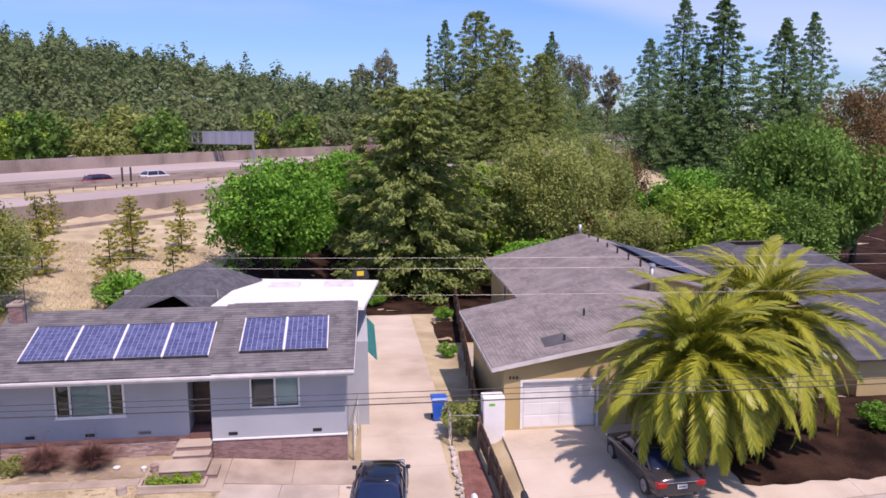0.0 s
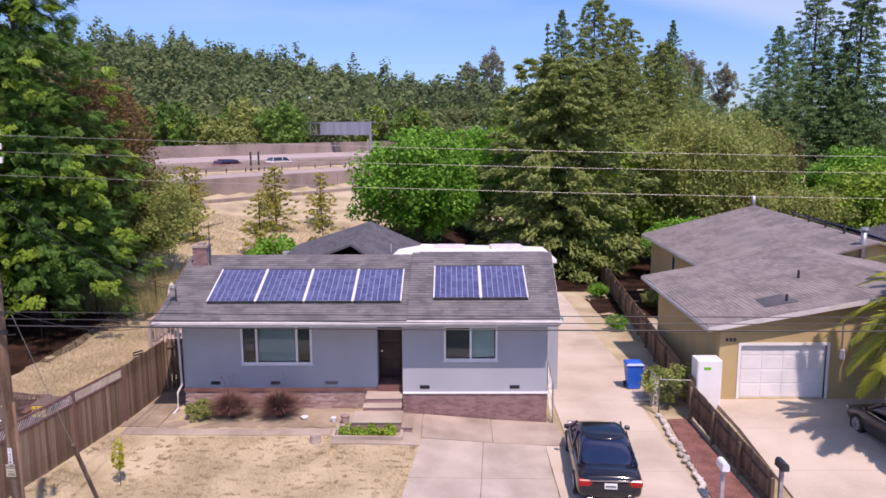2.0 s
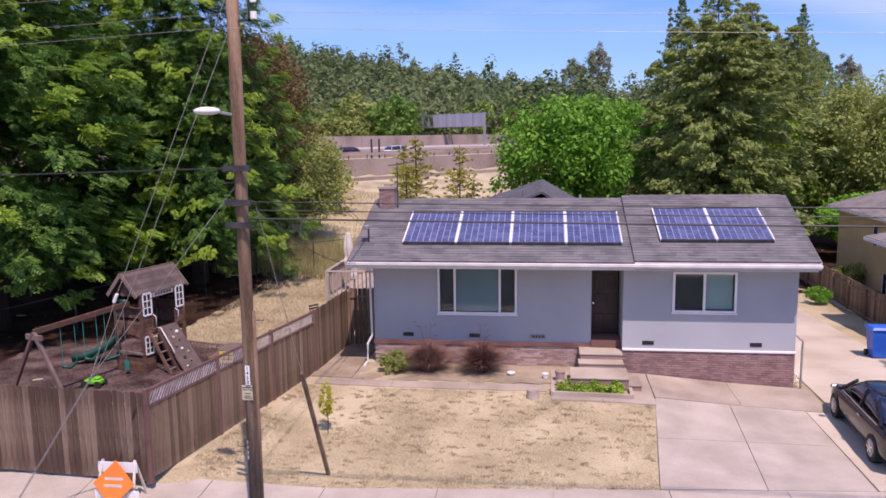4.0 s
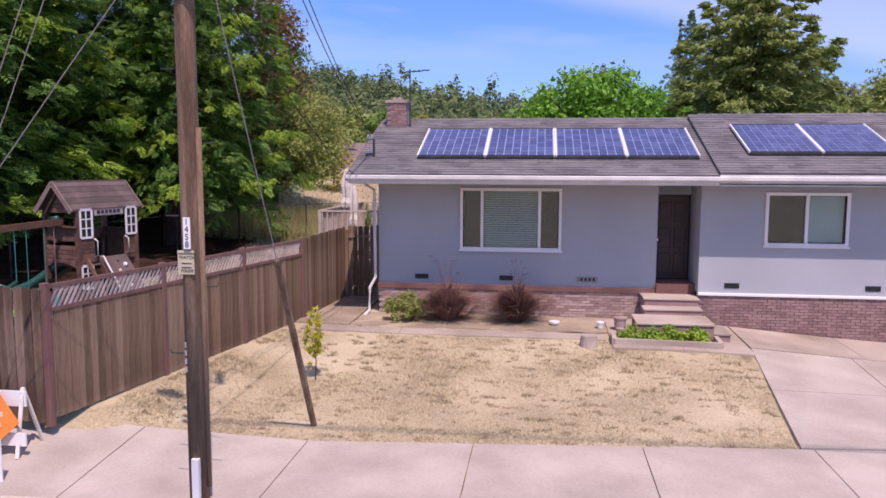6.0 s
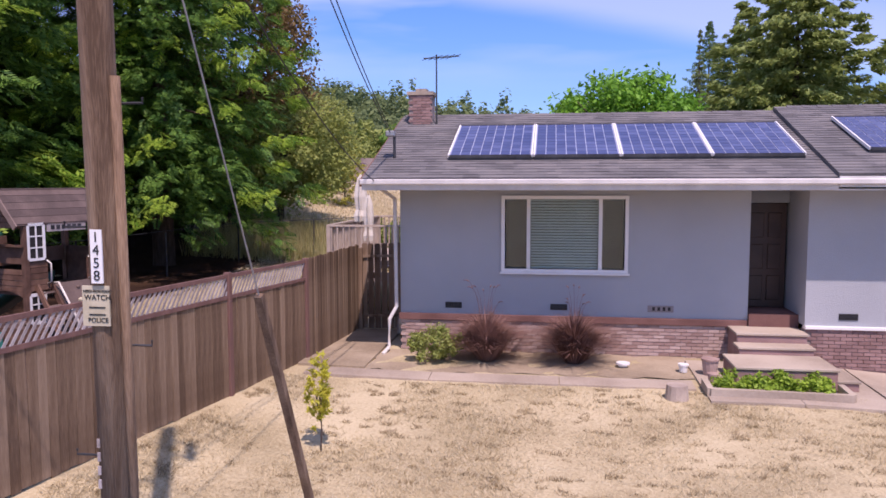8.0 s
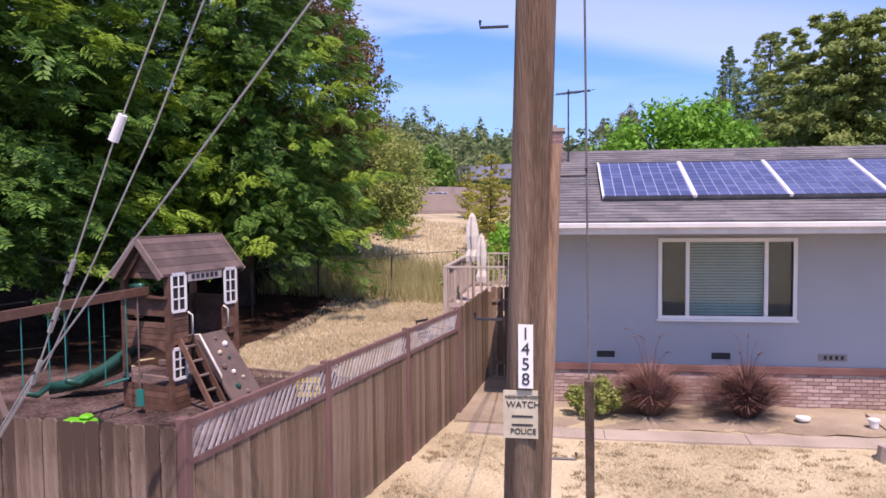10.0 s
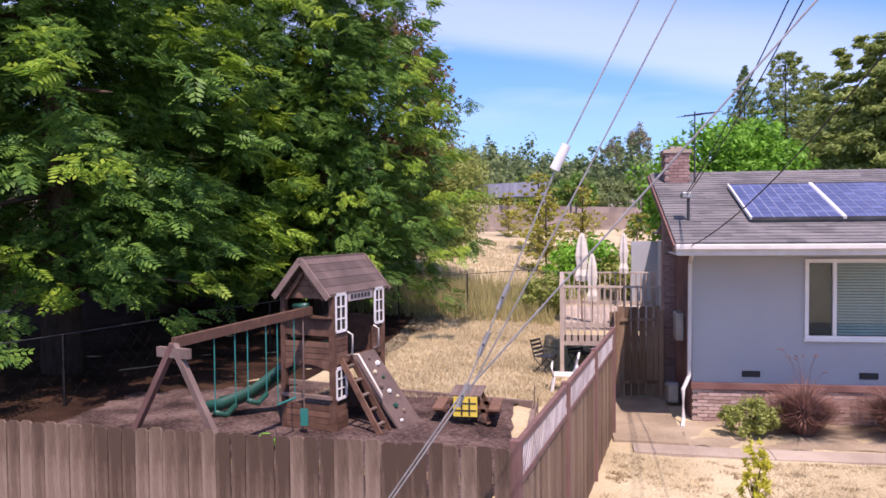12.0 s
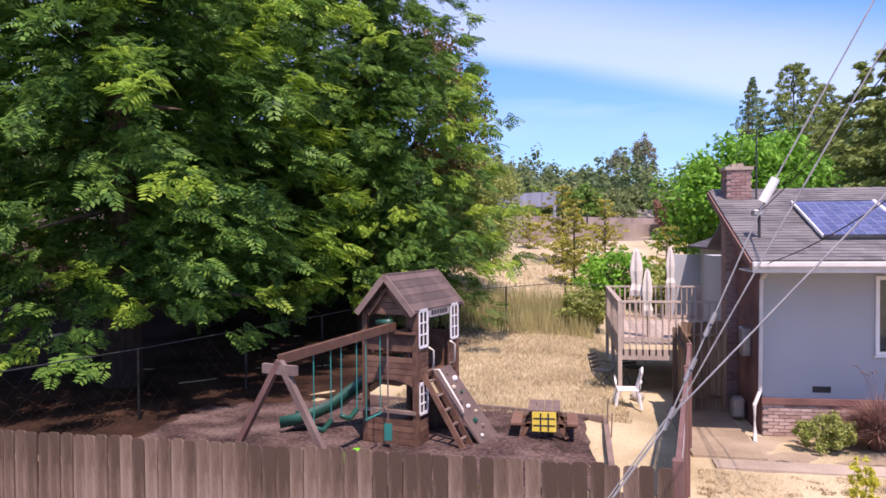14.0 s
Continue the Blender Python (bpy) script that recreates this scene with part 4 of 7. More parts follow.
def solar_panel(x0, x1, y0, y1, lift):
    """One module lying on the slope, with its frame, backsheet and cells."""
    zr = lambda y: EAVE_Z + (y - EAVE_Y) * slope + lift
    e = thing("solar_panel", (x0, y0, zr(y0)), "dark blue solar panel with silver frame on the shingle roof", "solar panel", "solar panels on the roof")
    bm = bmesh.new()
    plate(bm, [(x0, y0, zr(y0) + 0.10), (x1, y0, zr(y0) + 0.10), (x1, y1, zr(y1) + 0.10), (x0, y1, zr(y1) + 0.10)], 0.03)
    part("backsheet", bm, M_BACK, e)
    w = 0.035
    for a, b in (((x0 - 0.001, y0), (x0 - 0.001, y1)), ((x1, y0), (x1, y1))):
        bm = bmesh.new()
        beam(bm, (a[0], a[1], zr(a[1]) + 0.09), (b[0], b[1], zr(b[1]) + 0.09), 0.026, 0.06)
        part("frame_bar", bm, M_WHITE, e)
    for y in (y0, y1):
        part("frame_bar", BEAM((x0 + 0.02, y, zr(y) + 0.085), (x1 - 0.02, y, zr(y) + 0.085), 0.04, 0.06), M_MAST, e)
    part("mount_rail", BEAM((x0, y0 + 0.02, zr(y0) + 0.03), (x1, y0 + 0.02, zr(y0) + 0.03), 0.04, 0.09), M_MAST, e)
    cw, ch = (x1 - x0 - 0.06) / CELL_N, (y1 - y0 - 0.06) / CELL_R
    bm = bmesh.new()
    gp = 0.008
    plate(bm, [(gp, gp, gp * slope), (cw - gp, gp, gp * slope), (cw - gp, ch - gp, (ch - gp) * slope), (gp, ch - gp, (ch - gp) * slope)], 0.006)
    me = bpy.data.meshes.new("cell")
    bm.to_mesh(me)
    bm.free()
    me.materials.append(M_CELL)
    for i in range(CELL_N):
        for j in range(CELL_R):
            o = new("cell", me)
            o.parent = e
            yy = y0 + 0.03 + j * ch
            o.location = Vector((x0 + 0.03 + i * cw, yy, zr(yy) + 0.108)) - Vector(e.location)


PAN_Y0, PAN_Y1 = 25.42, 27.5
for k in range(4):
    solar_panel(-9.62 + k * 1.70, -9.62 + k * 1.70 + 1.66, PAN_Y0, PAN_Y1, 0.0)
for k in range(2):
    solar_panel(-1.72 + k * 1.66, -1.72 + k * 1.66 + 1.62, PAN_Y0 + 0.05, PAN_Y1 + 0.05, 0.08)


# ---- fences ----
board_meshes = {}


def board_mesh(w, h, t=0.018, ear=0.025):
    key = (w, h)
    if key not in board_meshes:
        bm = bmesh.new()
        prof = [(-w / 2, 0), (w / 2, 0), (w / 2, h - ear), (w / 2 - ear, h), (-w / 2 + ear, h), (-w / 2, h - ear)]
        a = [bm.verts.new((x, -t / 2, z)) for x, z in prof]
        b = [bm.verts.new((x, t / 2, z)) for x, z in prof]
        bm.faces.new(a)
        bm.faces.new(b[::-1])
        for i in range(6):
            j = (i + 1) % 6
            bm.faces.new((a[j], a[i], b[i], b[j]))
        me = bpy.data.meshes.new("board")
        bm.to_mesh(me)
        bm.free()
        me.materials.append(M_FENCE)
        board_meshes[key] = me
    return board_meshes[key]


def board_fence(a, b, za, zb, height, label, lattice=0.0, post_every=2.6, wd=0.14, seed=1, side=1, mat=None):
    """A fence of single boards from a to b; za, zb: heights of its top."""
    rng = random.Random(seed)
    a, b = Vector((a[0], a[1], za)), Vector((b[0], b[1], zb))
    run = (b - a)
    L = math.hypot(run.x, run.y)
    d = Vector((run.x / L, run.y / L, 0))
    ang = math.atan2(d.y, d.x)
    e = thing("wooden_fence", (a.x, a.y, za - height), label, "fence")
    nrm = Vector((d.y, -d.x, 0))
    n = int(L / wd)
    for i in range(n):
        p = a.lerp(b, (i + 0.5) / n)
        h = height - lattice + rng.uniform(-0.012, 0.012)
        o = new("board", board_mesh(wd - 0.006, round(height - lattice, 3)))
        o.parent = e
        o.location = Vector((p.x, p.y, p.z - height + rng.uniform(-0.015, 0.012))) + nrm * rng.uniform(-0.006, 0.006) - Vector(e.location)
        o.rotation_euler = (0, rng.uniform(-0.008, 0.008), ang)
        if mat:
            o.material_slots[0].link = "OBJECT"
            o.material_slots[0].material = mat
    m = max(1, round(L / post_every))
    for i in range(m + 1):
        p = a.lerp(b, i / m)
        bm = B((-0.05, -0.05, -height - 0.1, 0.05, 0.05, 0.04 if lattice else -0.1), bevel=0.006)
        bmesh.ops.rotate(bm, matrix=Matrix.Rotation(ang, 3, "Z"), verts=bm.verts)
        bmesh.ops.translate(bm, vec=p - nrm * (0.0 if lattice else 0.065 * side), verts=bm.verts)
        part("post", bm, M_FENCE_R if lattice else M_FENCE, e)
    levels = [-0.02, -lattice] if lattice else [-0.3, -height + 0.3]
    for z in levels:
        off = nrm * (0.0 if lattice else 0.035) * -side
        part("rail", BEAM(a + Vector((0, 0, z)) + off, b + Vector((0, 0, z)) + off, 0.05 if lattice else 0.04, 0.06), M_FENCE_R if lattice else M_FENCE, e)
    if lattice:
        k = int(L / 0.105)
        for i in range(k):
            for s in (0, 1):
                u0 = (i + 0.2) / k
                u1 = u0 + (lattice / L) * (-0.6 if s else 0.6)
                if not 0 <= u1 <= 1:
                    continue
                if s:
                    continue
                p, q = a.lerp(b, u0) + Vector((0, 0, -lattice + 0.02)), a.lerp(b, u1) + Vector((0, 0, -0.04))
                part("lattice_slat", BEAM(p + nrm * 0.012, q + nrm * 0.012, 0.008, 0.04, up=nrm.cross(d)), M_LATT, e)
    return e


board_fence((-13.6, 16.6), (-12.28, 24.4), 1.74, 1.68, 1.98, "weathered brown board fence with a lattice top along the lawn", 0.36, seed=2)
board_fence((-12.24, 24.46), (-12.03, 27.55), 1.72, 1.74, 2.05, "weathered grey-brown board fence beside the house", 0.0, seed=3)
board_fence((-11.98, 27.58), (-11.03, 27.62), 1.76, 1.78, 2.0, "weathered grey-brown board gate between fence and chimney", 0.0, seed=13, side=-1)
board_fence((-13.65, 16.55), (-36.0, 18.2), 1.72, 1.66, 1.98, "weathered dog-eared board fence along the street", 0.0, seed=4, wd=0.145, side=-1, mat=M_FENCE_D)
board_fence((7.55, 25.8), (10.6, 59.0), 0.75, -0.55, 1.6, "grey-brown board fence between driveway and neighbour", 0.0, seed=5, wd=0.17)
board_fence((7.62, 19.0), (7.5, 25.7), 0.35, 0.55, 1.15, "low dark board fence beside the red rock bed", 0.0, seed=6, wd=0.16)


# ---- utility pole and lines ----
PB = Vector((-10.74, 15.32, gz(-10.7, 15.3)))
PT = Vector((-10.37, 14.55, 10.6))
pole = thing("utility_pole", PB, "weathered brown timber utility pole with number plates and hardware", "utility pole")
part("shaft", TUBE([PB - Vector((0, 0, 0.3)), PB.lerp(PT, 0.33), PB.lerp(PT, 0.66), PT], 0.122, 0.104, 14), M_POLE, pole, smooth=True)
pa = lambda z: PB.lerp(PT, (z - PB.z) / (PT.z - PB.z))
part("conduit", TUBE([pa(-0.5) + Vector((0.137, -0.02, 0)), pa(3.9) + Vector((0.131, -0.02, 0))], 0.035, 0.035, 8), M_POLE, pole, "timber cable moulding up the pole", smooth=True)


def wire(name, a, b, drop, r, label, mat=None):
    bm = bmesh.new()
    pts = sag(a, b, drop)
    tube(bm, pts, r, r, 5)
    e = part(name, bm, mat or M_WIRE)
    return tagged(e, label, "cable", "overhead cables")


for z, dy, drop in ((9.55, 0.0, 0.5), (9.2, 0.5, 0.5), (8.8, -0.5, 0.55)):
    wire("power_line", (pa(z).x, 14.7 + dy, z), (46.0, 15.2 + dy, z - 0.3), drop, 0.0032, "thin pale overhead power line along the street", M_GUY)
    wire("power_line", (pa(z).x, 14.7 + dy, z), (-55.0, 14.2 + dy, z), drop, 0.0032, "thin pale overhead power line along the street", M_GUY)
for z, zz, drop in ((5.9, 5.8, 0.2), (5.75, 5.65, 0.2), (5.6, 5.5, 0.2)):
    wire("telephone_cable", (pa(z).x + 0.15, pa(z).y, z), (46.0, 15.4, zz), drop, 0.016 if z < 5.7 else 0.01, "black telephone cable along the street")
wire("telephone_cable", pa(6.5) - Vector((0.15, 0, 0)), (-60.0, 15.6, 6.9), 0.4, 0.012, "black telephone cable along the street")
for a, b in (((0.1, 0.1, 8.6), (-10.8, 25.5, 4.2)), ((0.15, 0.1, 8.1), (-10.8, 25.5, 4.15)), ((0.15, 0.1, 5.9), (-10.9, 24.45, 3.2))):
    wire("service_drop", pa(a[2]) + Vector((a[0], a[1], 0)), b, 0.35, 0.009, "black service cable from pole to house")
ANCH = Vector((-10.12, 18.21, gz(-10.12, 18.21)))
guy = thing("guy_wire", ANCH, "steel guy wire with a tall timber guard", "guy wire", "guy wires")
part("strand", TUBE([ANCH, pa(5.8) + Vector((0.22, 0.1, 0))], 0.008, 0.008, 5), M_GUY, guy)
part("guard", BEAM(ANCH - Vector((0, 0, 0.1)), ANCH.lerp(pa(5.8) + Vector((0.22, 0.1, 0)), 0.44), 0.075, 0.075), M_POLE, guy, "dark weathered guard post")


# ---- freeway ----
FD = Vector((0.62, 0.79, 0)).normalized()
FN = Vector((-0.79, 0.62, 0)).normalized()
F0 = Vector((-29, 70, 0))


def fw(along, across, z):
    p = F0 + FD * along + FN * across
    return Vector((p.x, p.y, z))


def strip(name, s0, s1, z0, z1, mat, label, a0=-160, a1=330, category="wall", n=24):
    bm = bmesh.new()
    for i in range(n):
        p, q = a0 + (a1 - a0) * i / n, a0 + (a1 - a0) * (i + 1) / n - (0.05 if z1 - z0 > 0.3 else 0)
        v = [bm.verts.new(fw(a, s, z)) for z in (z0, z1) for a, s in ((p, s0), (q, s0), (q, s1), (p, s1))]
        for f in ((3, 2, 1, 0), (4, 5, 6, 7), (0, 1, 5, 4), (1, 2, 6, 5), (2, 3, 7, 6), (3, 0, 4, 7)):
            bm.faces.new([v[k] for k in f])
    return tagged(part(name, bm, mat), label, category, kind="structure")


strip("freeway", 0.5, 44, 3.3, 4.0, M_HWY, "pale multi-lane concrete freeway", category="road")
strip("retaining_wall", 0.0, 0.5, 1.6, 4.75, M_HWALL, "stained brown-grey concrete retaining wall below the freeway")
strip("lower_kerb", -6.0, -5.6, 1.2, 3.3, M_HWALL, "low concrete edge along the hillside drain")
strip("sound_wall", 44, 44.5, 3.3, 7.0, M_HWALL, "long brown-grey concrete sound wall beyond the freeway")
strip("median_barrier", 21.5, 22.0, 4.0, 4.9, M_HWALL, "concrete median barrier of the freeway")
strip("freeway", 27.0, 44, 4.0, 5.1, M_HWY, "pale far carriageway of the freeway", category="road")
strip("median", 16.5, 27, 4.0, 4.06, M_GROUND, "dry grass median of the freeway", category="ground")
for s in (17.5, 26.0):
    rail = thing("guard_rail", fw(0, s, 4.0), "brown steel guard rail on posts along the median", "guard rail", "freeway guard rails")
    part("rail", BEAM(fw(-100, s, 4.7), fw(200, s, 4.7), 0.08, 0.3), M_HWALL, rail)
    for k in range(70):
        part("post", BEAM(fw(-60 + k * 3, s, 4.0), fw(-60 + k * 3, s, 4.7), 0.12, 0.12), M_MAST, rail)
for a in (4, 26, 52):
    for k in (0, 1.3):
        mk = thing("marker_post", fw(a + k, 19.0, 4.0), "dark thin post standing in the freeway median", "post", "median posts")
        part("shaft", TUBE([fw(a + k, 19.0, 4.0), fw(a + k, 19.0, 6.6)], 0.13, 0.13, 6), M_MAST, mk)
GA, GB = Vector((-15.9, 141, 0)), Vector((-31.0, 152, 0))
gan = thing("sign_gantry", (GA.x, GA.y, 4.0), "steel freeway sign gantry seen from behind", "sign gantry")
for p in (GA, GB, ):
    part("post", TUBE([(p.x, p.y, 3.3), (p.x, p.y, 10.9)], 0.28, 0.25, 8), M_METAL, gan)
for z in (8.5, 10.7):
    for off in (0.0, 0.9):
        part("chord", BEAM((GA.x + off, GA.y + off, z), (GB.x + off, GB.y + off, z), 0.3, 0.3), M_METAL, gan)
for k in range(12):
    p, q = GA.lerp(GB, k / 12), GA.lerp(GB, (k + 1) / 12)
    z0, z1 = (8.5, 10.7) if k % 2 else (10.7, 8.5)
    part("brace", BEAM((p.x, p.y, 8.5), (p.x, p.y, 10.7), 0.14, 0.14), M_METAL, gan)
    part("brace", BEAM((p.x, p.y, z0), (q.x, q.y, z1), 0.1, 0.1), M_METAL, gan)
for k in range(5):
    p, q = GA.lerp(GB, 0.04 + k * 0.135), GA.lerp(GB, 0.04 + k * 0.135 + 0.13)
    part("sign_panel", BEAM((p.x + 0.4, p.y - 0.5, 9.6), (q.x + 0.4, q.y - 0.5, 9.6), 0.08, 2.3), M_SIGN, gan, "grey aluminium back of a road sign")

# ---- trees ----
broad_tree("broad_a", 9.0, 4.6, L_BROAD, 11, 210, 105, 0.33, 0.05)
broad_tree("broad_mid", 9.0, 4.6, L_MIDFAR, 23, 230, 110, 0.32, 0.05)
broad_tree("broad_lime", 8.0, 4.2, L_LIME, 12, 190, 95, 0.32, 0.05)
broad_tree("broad_olive", 8.0, 4.0, L_OLIVE, 13, 210, 150, 0.2, 0.05)
broad_tree("broad_rust", 9.0, 3.2, L_RUST, 14, 200, 130, 0.15, 0.1)
broad_tree("broad_pink", 5.0, 2.4, L_PINKISH, 15, 110, 50, 0.34, 0.1)
broad_tree("broad_far", 9.0, 4.8, L_MIDFAR, 16, 90, 30, 0.78, 0.02)
broad_tree("broad_far_lime", 9.0, 4.8, L_LIME, 17, 90, 30, 0.78, 0.02)
broad_tree("broad_far_olive", 9.0, 4.8, L_OLIVE, 18, 90, 40, 0.8, 0.02)
broad_tree("broad_far_dark", 9.0, 4.8, L_WOODS_HAZE, 22, 90, 30, 0.78, 0.02)
broad_tree("eucalyptus", 22.0, 4.5, L_EUC, 19, 100, 70, 0.5, 0.35, 0.35)
broad_tree("bush", 2.2, 1.5, L_OLIVE, 20, 70, 50, 0.2, 0.0, 0.06)
broad_tree("bush_green", 2.2, 1.5, L_BROAD, 21, 70, 50, 0.2, 0.0, 0.06)
conifer("cedar", 16.0, 6.4, L_CEDAR, 31, 30, 90, 0.38, 0.03, 0.16, 0.35, 0.3, 0.24, None, 0.17)
conifer("fir_a", 26.0, 13.0, L_FIR, 32, 60, 34, 0.40, 0.04, 0.25, 0.4, 0.2, 0.88, None, 0.085)
conifer("fir_b", 24.0, 12.0, L_FIR, 33, 58, 36, 0.42, 0.04, 0.28, 0.4, 0.2, 0.88, None, 0.088)
conifer("fir_olive", 24.0, 13.0, L_CEDAR, 34, 54, 40, 0.46, 0.04, 0.22, 0.4, 0.25, 0.62, None, 0.1)
conifer("spire", 20.0, 2.2, L_WOODS_HAZE, 35, 22, 14, 0.5, 0.2, 0.2, 0.25, 0.6, 1.0)
conifer("sapling", 4.3, 1.9, L_YOUNG, 36, 10, 16, 0.24, 0.04, -0.3, 0.06, 0.55, 0.7)
conifer("redwood", 24.0, 7.2, L_RED, 37, 40, 130, 0.54, 0.12, 0.3, 0.55, 0.25, 0.30, L_REDTIP_LIT, 0.13, 19)
conifer("redwood_b", 24.0, 7.2, L_RED, 41, 38, 130, 0.54, 0.11, 0.34, 0.55, 0.25, 0.32, L_REDTIP_LIT, 0.13, 19)


def tree_at(key, x, y, top, natural, label, s_xy=1.0, turn=0.0, base=None, group="", name="tree"):
    """A tree whose top reaches the height top."""
    z = gz(x, y) if base is None else base
    sz = (top - z) / natural
    return plant_tree(key, x, y, z, label, name, "tree", sz * s_xy, sz, turn, group)


tree_at("cedar", 7.6, 62.0, 15.4, 16.0, "broad dense cedar with layered drooping boughs", 1.12, 20)
tree_at("broad_a", -3.6, 57.0, 9.9, 9.0, "dense bright green round-headed tree", 1.0, 0)
tree_at("broad_a", 1.8, 70.0, 10.0, 9.0, "dense bright green round-headed tree", 0.9, 120)
tree_at("broad_lime", 15.0, 70.0, 9.0, 8.0, "yellow-green round-headed tree behind the cedar", 0.8, 40)
tree_at("broad_olive", 20.0, 66.0, 11.5, 8.0, "soft olive-green willow-like tree", 0.85, 10)
tree_at("broad_olive", 25.5, 72.0, 11.5, 8.0, "soft olive-green willow-like tree", 0.8, 200)
tree_at("broad_pink", 24.5, 64.0, 4.5, 5.0, "small tree with dusty red-brown leaves", 1.0, 30)
tree_at("broad_a", 17.5, 58.0, 2.8, 9.0, "low dark green shrubby tree", 1.5, 75)
tree_at("broad_olive", 27.0, 60.0, 5.2, 8.0, "dense olive-green dome-shaped tree", 1.15, 90)
tree_at("broad_lime", 33.0, 60.0, 7.0, 8.0, "bright yellow-green dome-shaped tree", 1.15, 0)
tree_at("broad_a", 35.5, 70.0, 8.0, 9.0, "dense green round-headed tree", 0.9, 15)
tree_at("broad_mid", 41.0, 62.0, 6.5, 9.0, "dense green round-headed tree", 1.0, 215)
tree_at("broad_mid", 44.0, 66.0, 13.0, 9.0, "tall bright green leafy tree", 0.72, 130)
tree_at("broad_mid", 50.0, 70.0, 12.0, 9.0, "tall green leafy tree", 0.8, 60)
tree_at("broad_rust", 55.0, 72.0, 17.0, 9.0, "tall tree with browning leaves", 0.8, 60)
tree_at("broad_olive", 36.0, 52.0, 1.5, 8.0, "low grey-green shrubby tree", 1.6, 60)
for x, y, top, k, sx in ((39.5, 92, 22.5, "fir_a", 1.0), (45.5, 96, 28, "fir_a", 1.0), (49.5, 93, 28, "fir_b", 1.05), (58.5, 94, 25.5, "fir_b", 1.0), (63.5, 96, 26.5, "fir_a", 0.8), (35, 108, 19, "fir_a", 1.0), (74, 92, 27, "fir_a", 1.0), (45, 88, 16, "fir_b", 1.2), (58, 90, 16, "fir_b", 1.2)):
    x, y, top = 2.8 + 1.87 * (x - 2.8), -3 + 1.87 * (y + 3), 12.3 + 1.87 * (top - 12.3)
    tree_at(k, x, y, top, 26.0 if k == "fir_a" else 24.0, "tall dark green fir tree", sx * 1.12, x * 17, group="tall dark firs")
for x, y, top, k, nat, sx in ((20, 108, 28, "fir_olive", 24, 1.0), (25, 112, 26, "fir_olive", 24, 1.0), (29, 106, 22, "fir_olive", 24, 1.1), (16, 112, 27, "fir_a", 26, 0.8), (33, 116, 26, "fir_a", 26, 0.7), (22, 100, 20, "fir_olive", 24, 1.3)):
    x, y, top = 2.8 + 1.5 * (x - 2.8), -3 + 1.5 * (y + 3), 12.3 + 1.5 * (top - 12.3)
    tree_at(k, x, y, top, nat, "tall olive-green conifer behind the yards", sx, x * 31, group="tall conifers behind the yards")
for x, y, top, sx in ((13.8, 291, 39.6, 0.85), (80, 300, 43.5, 0.9), (98, 325, 41, 0.9), (118, 345, 38, 0.9), (6, 300, 35, 1.1)):
    tree_at("eucalyptus", x, y, top, 22.0, "tall grey-green eucalyptus with open crown", sx, x * 23, group="tall eucalyptus trees")
tree_at("spire", 17.0, 148, 29.5, 20.0, "thin sparse spire-shaped conifer", 0.9)
tree_at("broad_pink", 3.0, 95.0, 9.5, 5.0, "tree with dusty red-brown leaves", 0.9)
tree_at("broad_pink", -2.0, 100.0, 8.0, 5.0, "tree with dusty red-brown leaves", 1.0)
tree_at("broad_rust", 31.0, 80.0, 10.0, 9.0, "tree with browning leaves", 1.0)
for x, y, s in ((-21.5, 58.0, 1.0), (-14.6, 58.0, 1.15), (-11.8, 62.0, 1.0), (-23.0, 65.0, 0.8), (-17.0, 66.0, 0.75), (-14.0, 50.5, 0.95), (-19.2, 52.5, 0.9), (-25.5, 53.0, 1.0), (-9.5, 49.0, 0.9)):
    plant_tree("sapling", x, y, gz(x, y), "small young olive-green pine on the dry hillside", "sapling", "tree", s, s * 1.05, x * 40, "young pines on the hillside")
for x, y, s, k in ((-12.2, 47.0, 1.3, "bush_green"), (-10.0, 46.0, 1.2, "bush"), (-13.7, 39.4, 0.78, "bush"), (-7.0, 50.0, 1.3, "bush_green"), (-2.5, 76.0, 1.8, "bush"), (4.0, 56.0, 0.6, "bush_green"), (11.5, 46.0, 0.6, "bush"), (7.1, 27.3, 0.75, "bush"), (7.9, 40.0, 0.42, "bush_green"), (8.7, 50.0, 0.5, "bush_green"), (-24, 40, 2.0, "bush"), (-22, 44, 1.7, "bush_green"), (-27, 37, 2.2, "bush_green")):
    plant_tree(k, x, y, gz(x, y), "small leafy green garden shrub" if s < 1 else "large leafy shrub on dry ground", "shrub", "shrub", s, s, x * 50 + y * 9)
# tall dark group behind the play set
tree_at("redwood", -25.8, 27.8, 20.0, 24.0, "huge dark green redwood, its tips coloured as if sunlit", 1.12, 0)
tree_at("redwood_b", -27.5, 36.5, 21.0, 24.0, "huge dark green redwood, its tips coloured as if sunlit", 1.1, 70)
tree_at("redwood_b", -21.4, 36.0, 19.0, 24.0, "huge dark green redwood, its tips coloured as if sunlit", 1.0, 140)
tree_at("redwood", -34.0, 27.5, 21.0, 24.0, "huge dark green redwood, its tips coloured as if sunlit", 1.05, 250)
tree_at("broad_rust", -21.5, 42.5, 13.5, 9.0, "tall tree with rusty brown crown", 1.0, 10)
tree_at("broad_olive", -19.9, 44.0, 8.0, 8.0, "grey-green leafy tree at the yard's edge", 1.0, 10)
tree_at("broad_a", -22.5, 47.0, 8.0, 9.0, "dense green leafy tree at the yard's edge", 1.0, 10)
tree_at("broad_olive", -25.5, 43.0, 10.0, 8.0, "grey-green leafy tree at the yard's edge", 1.0, 90)

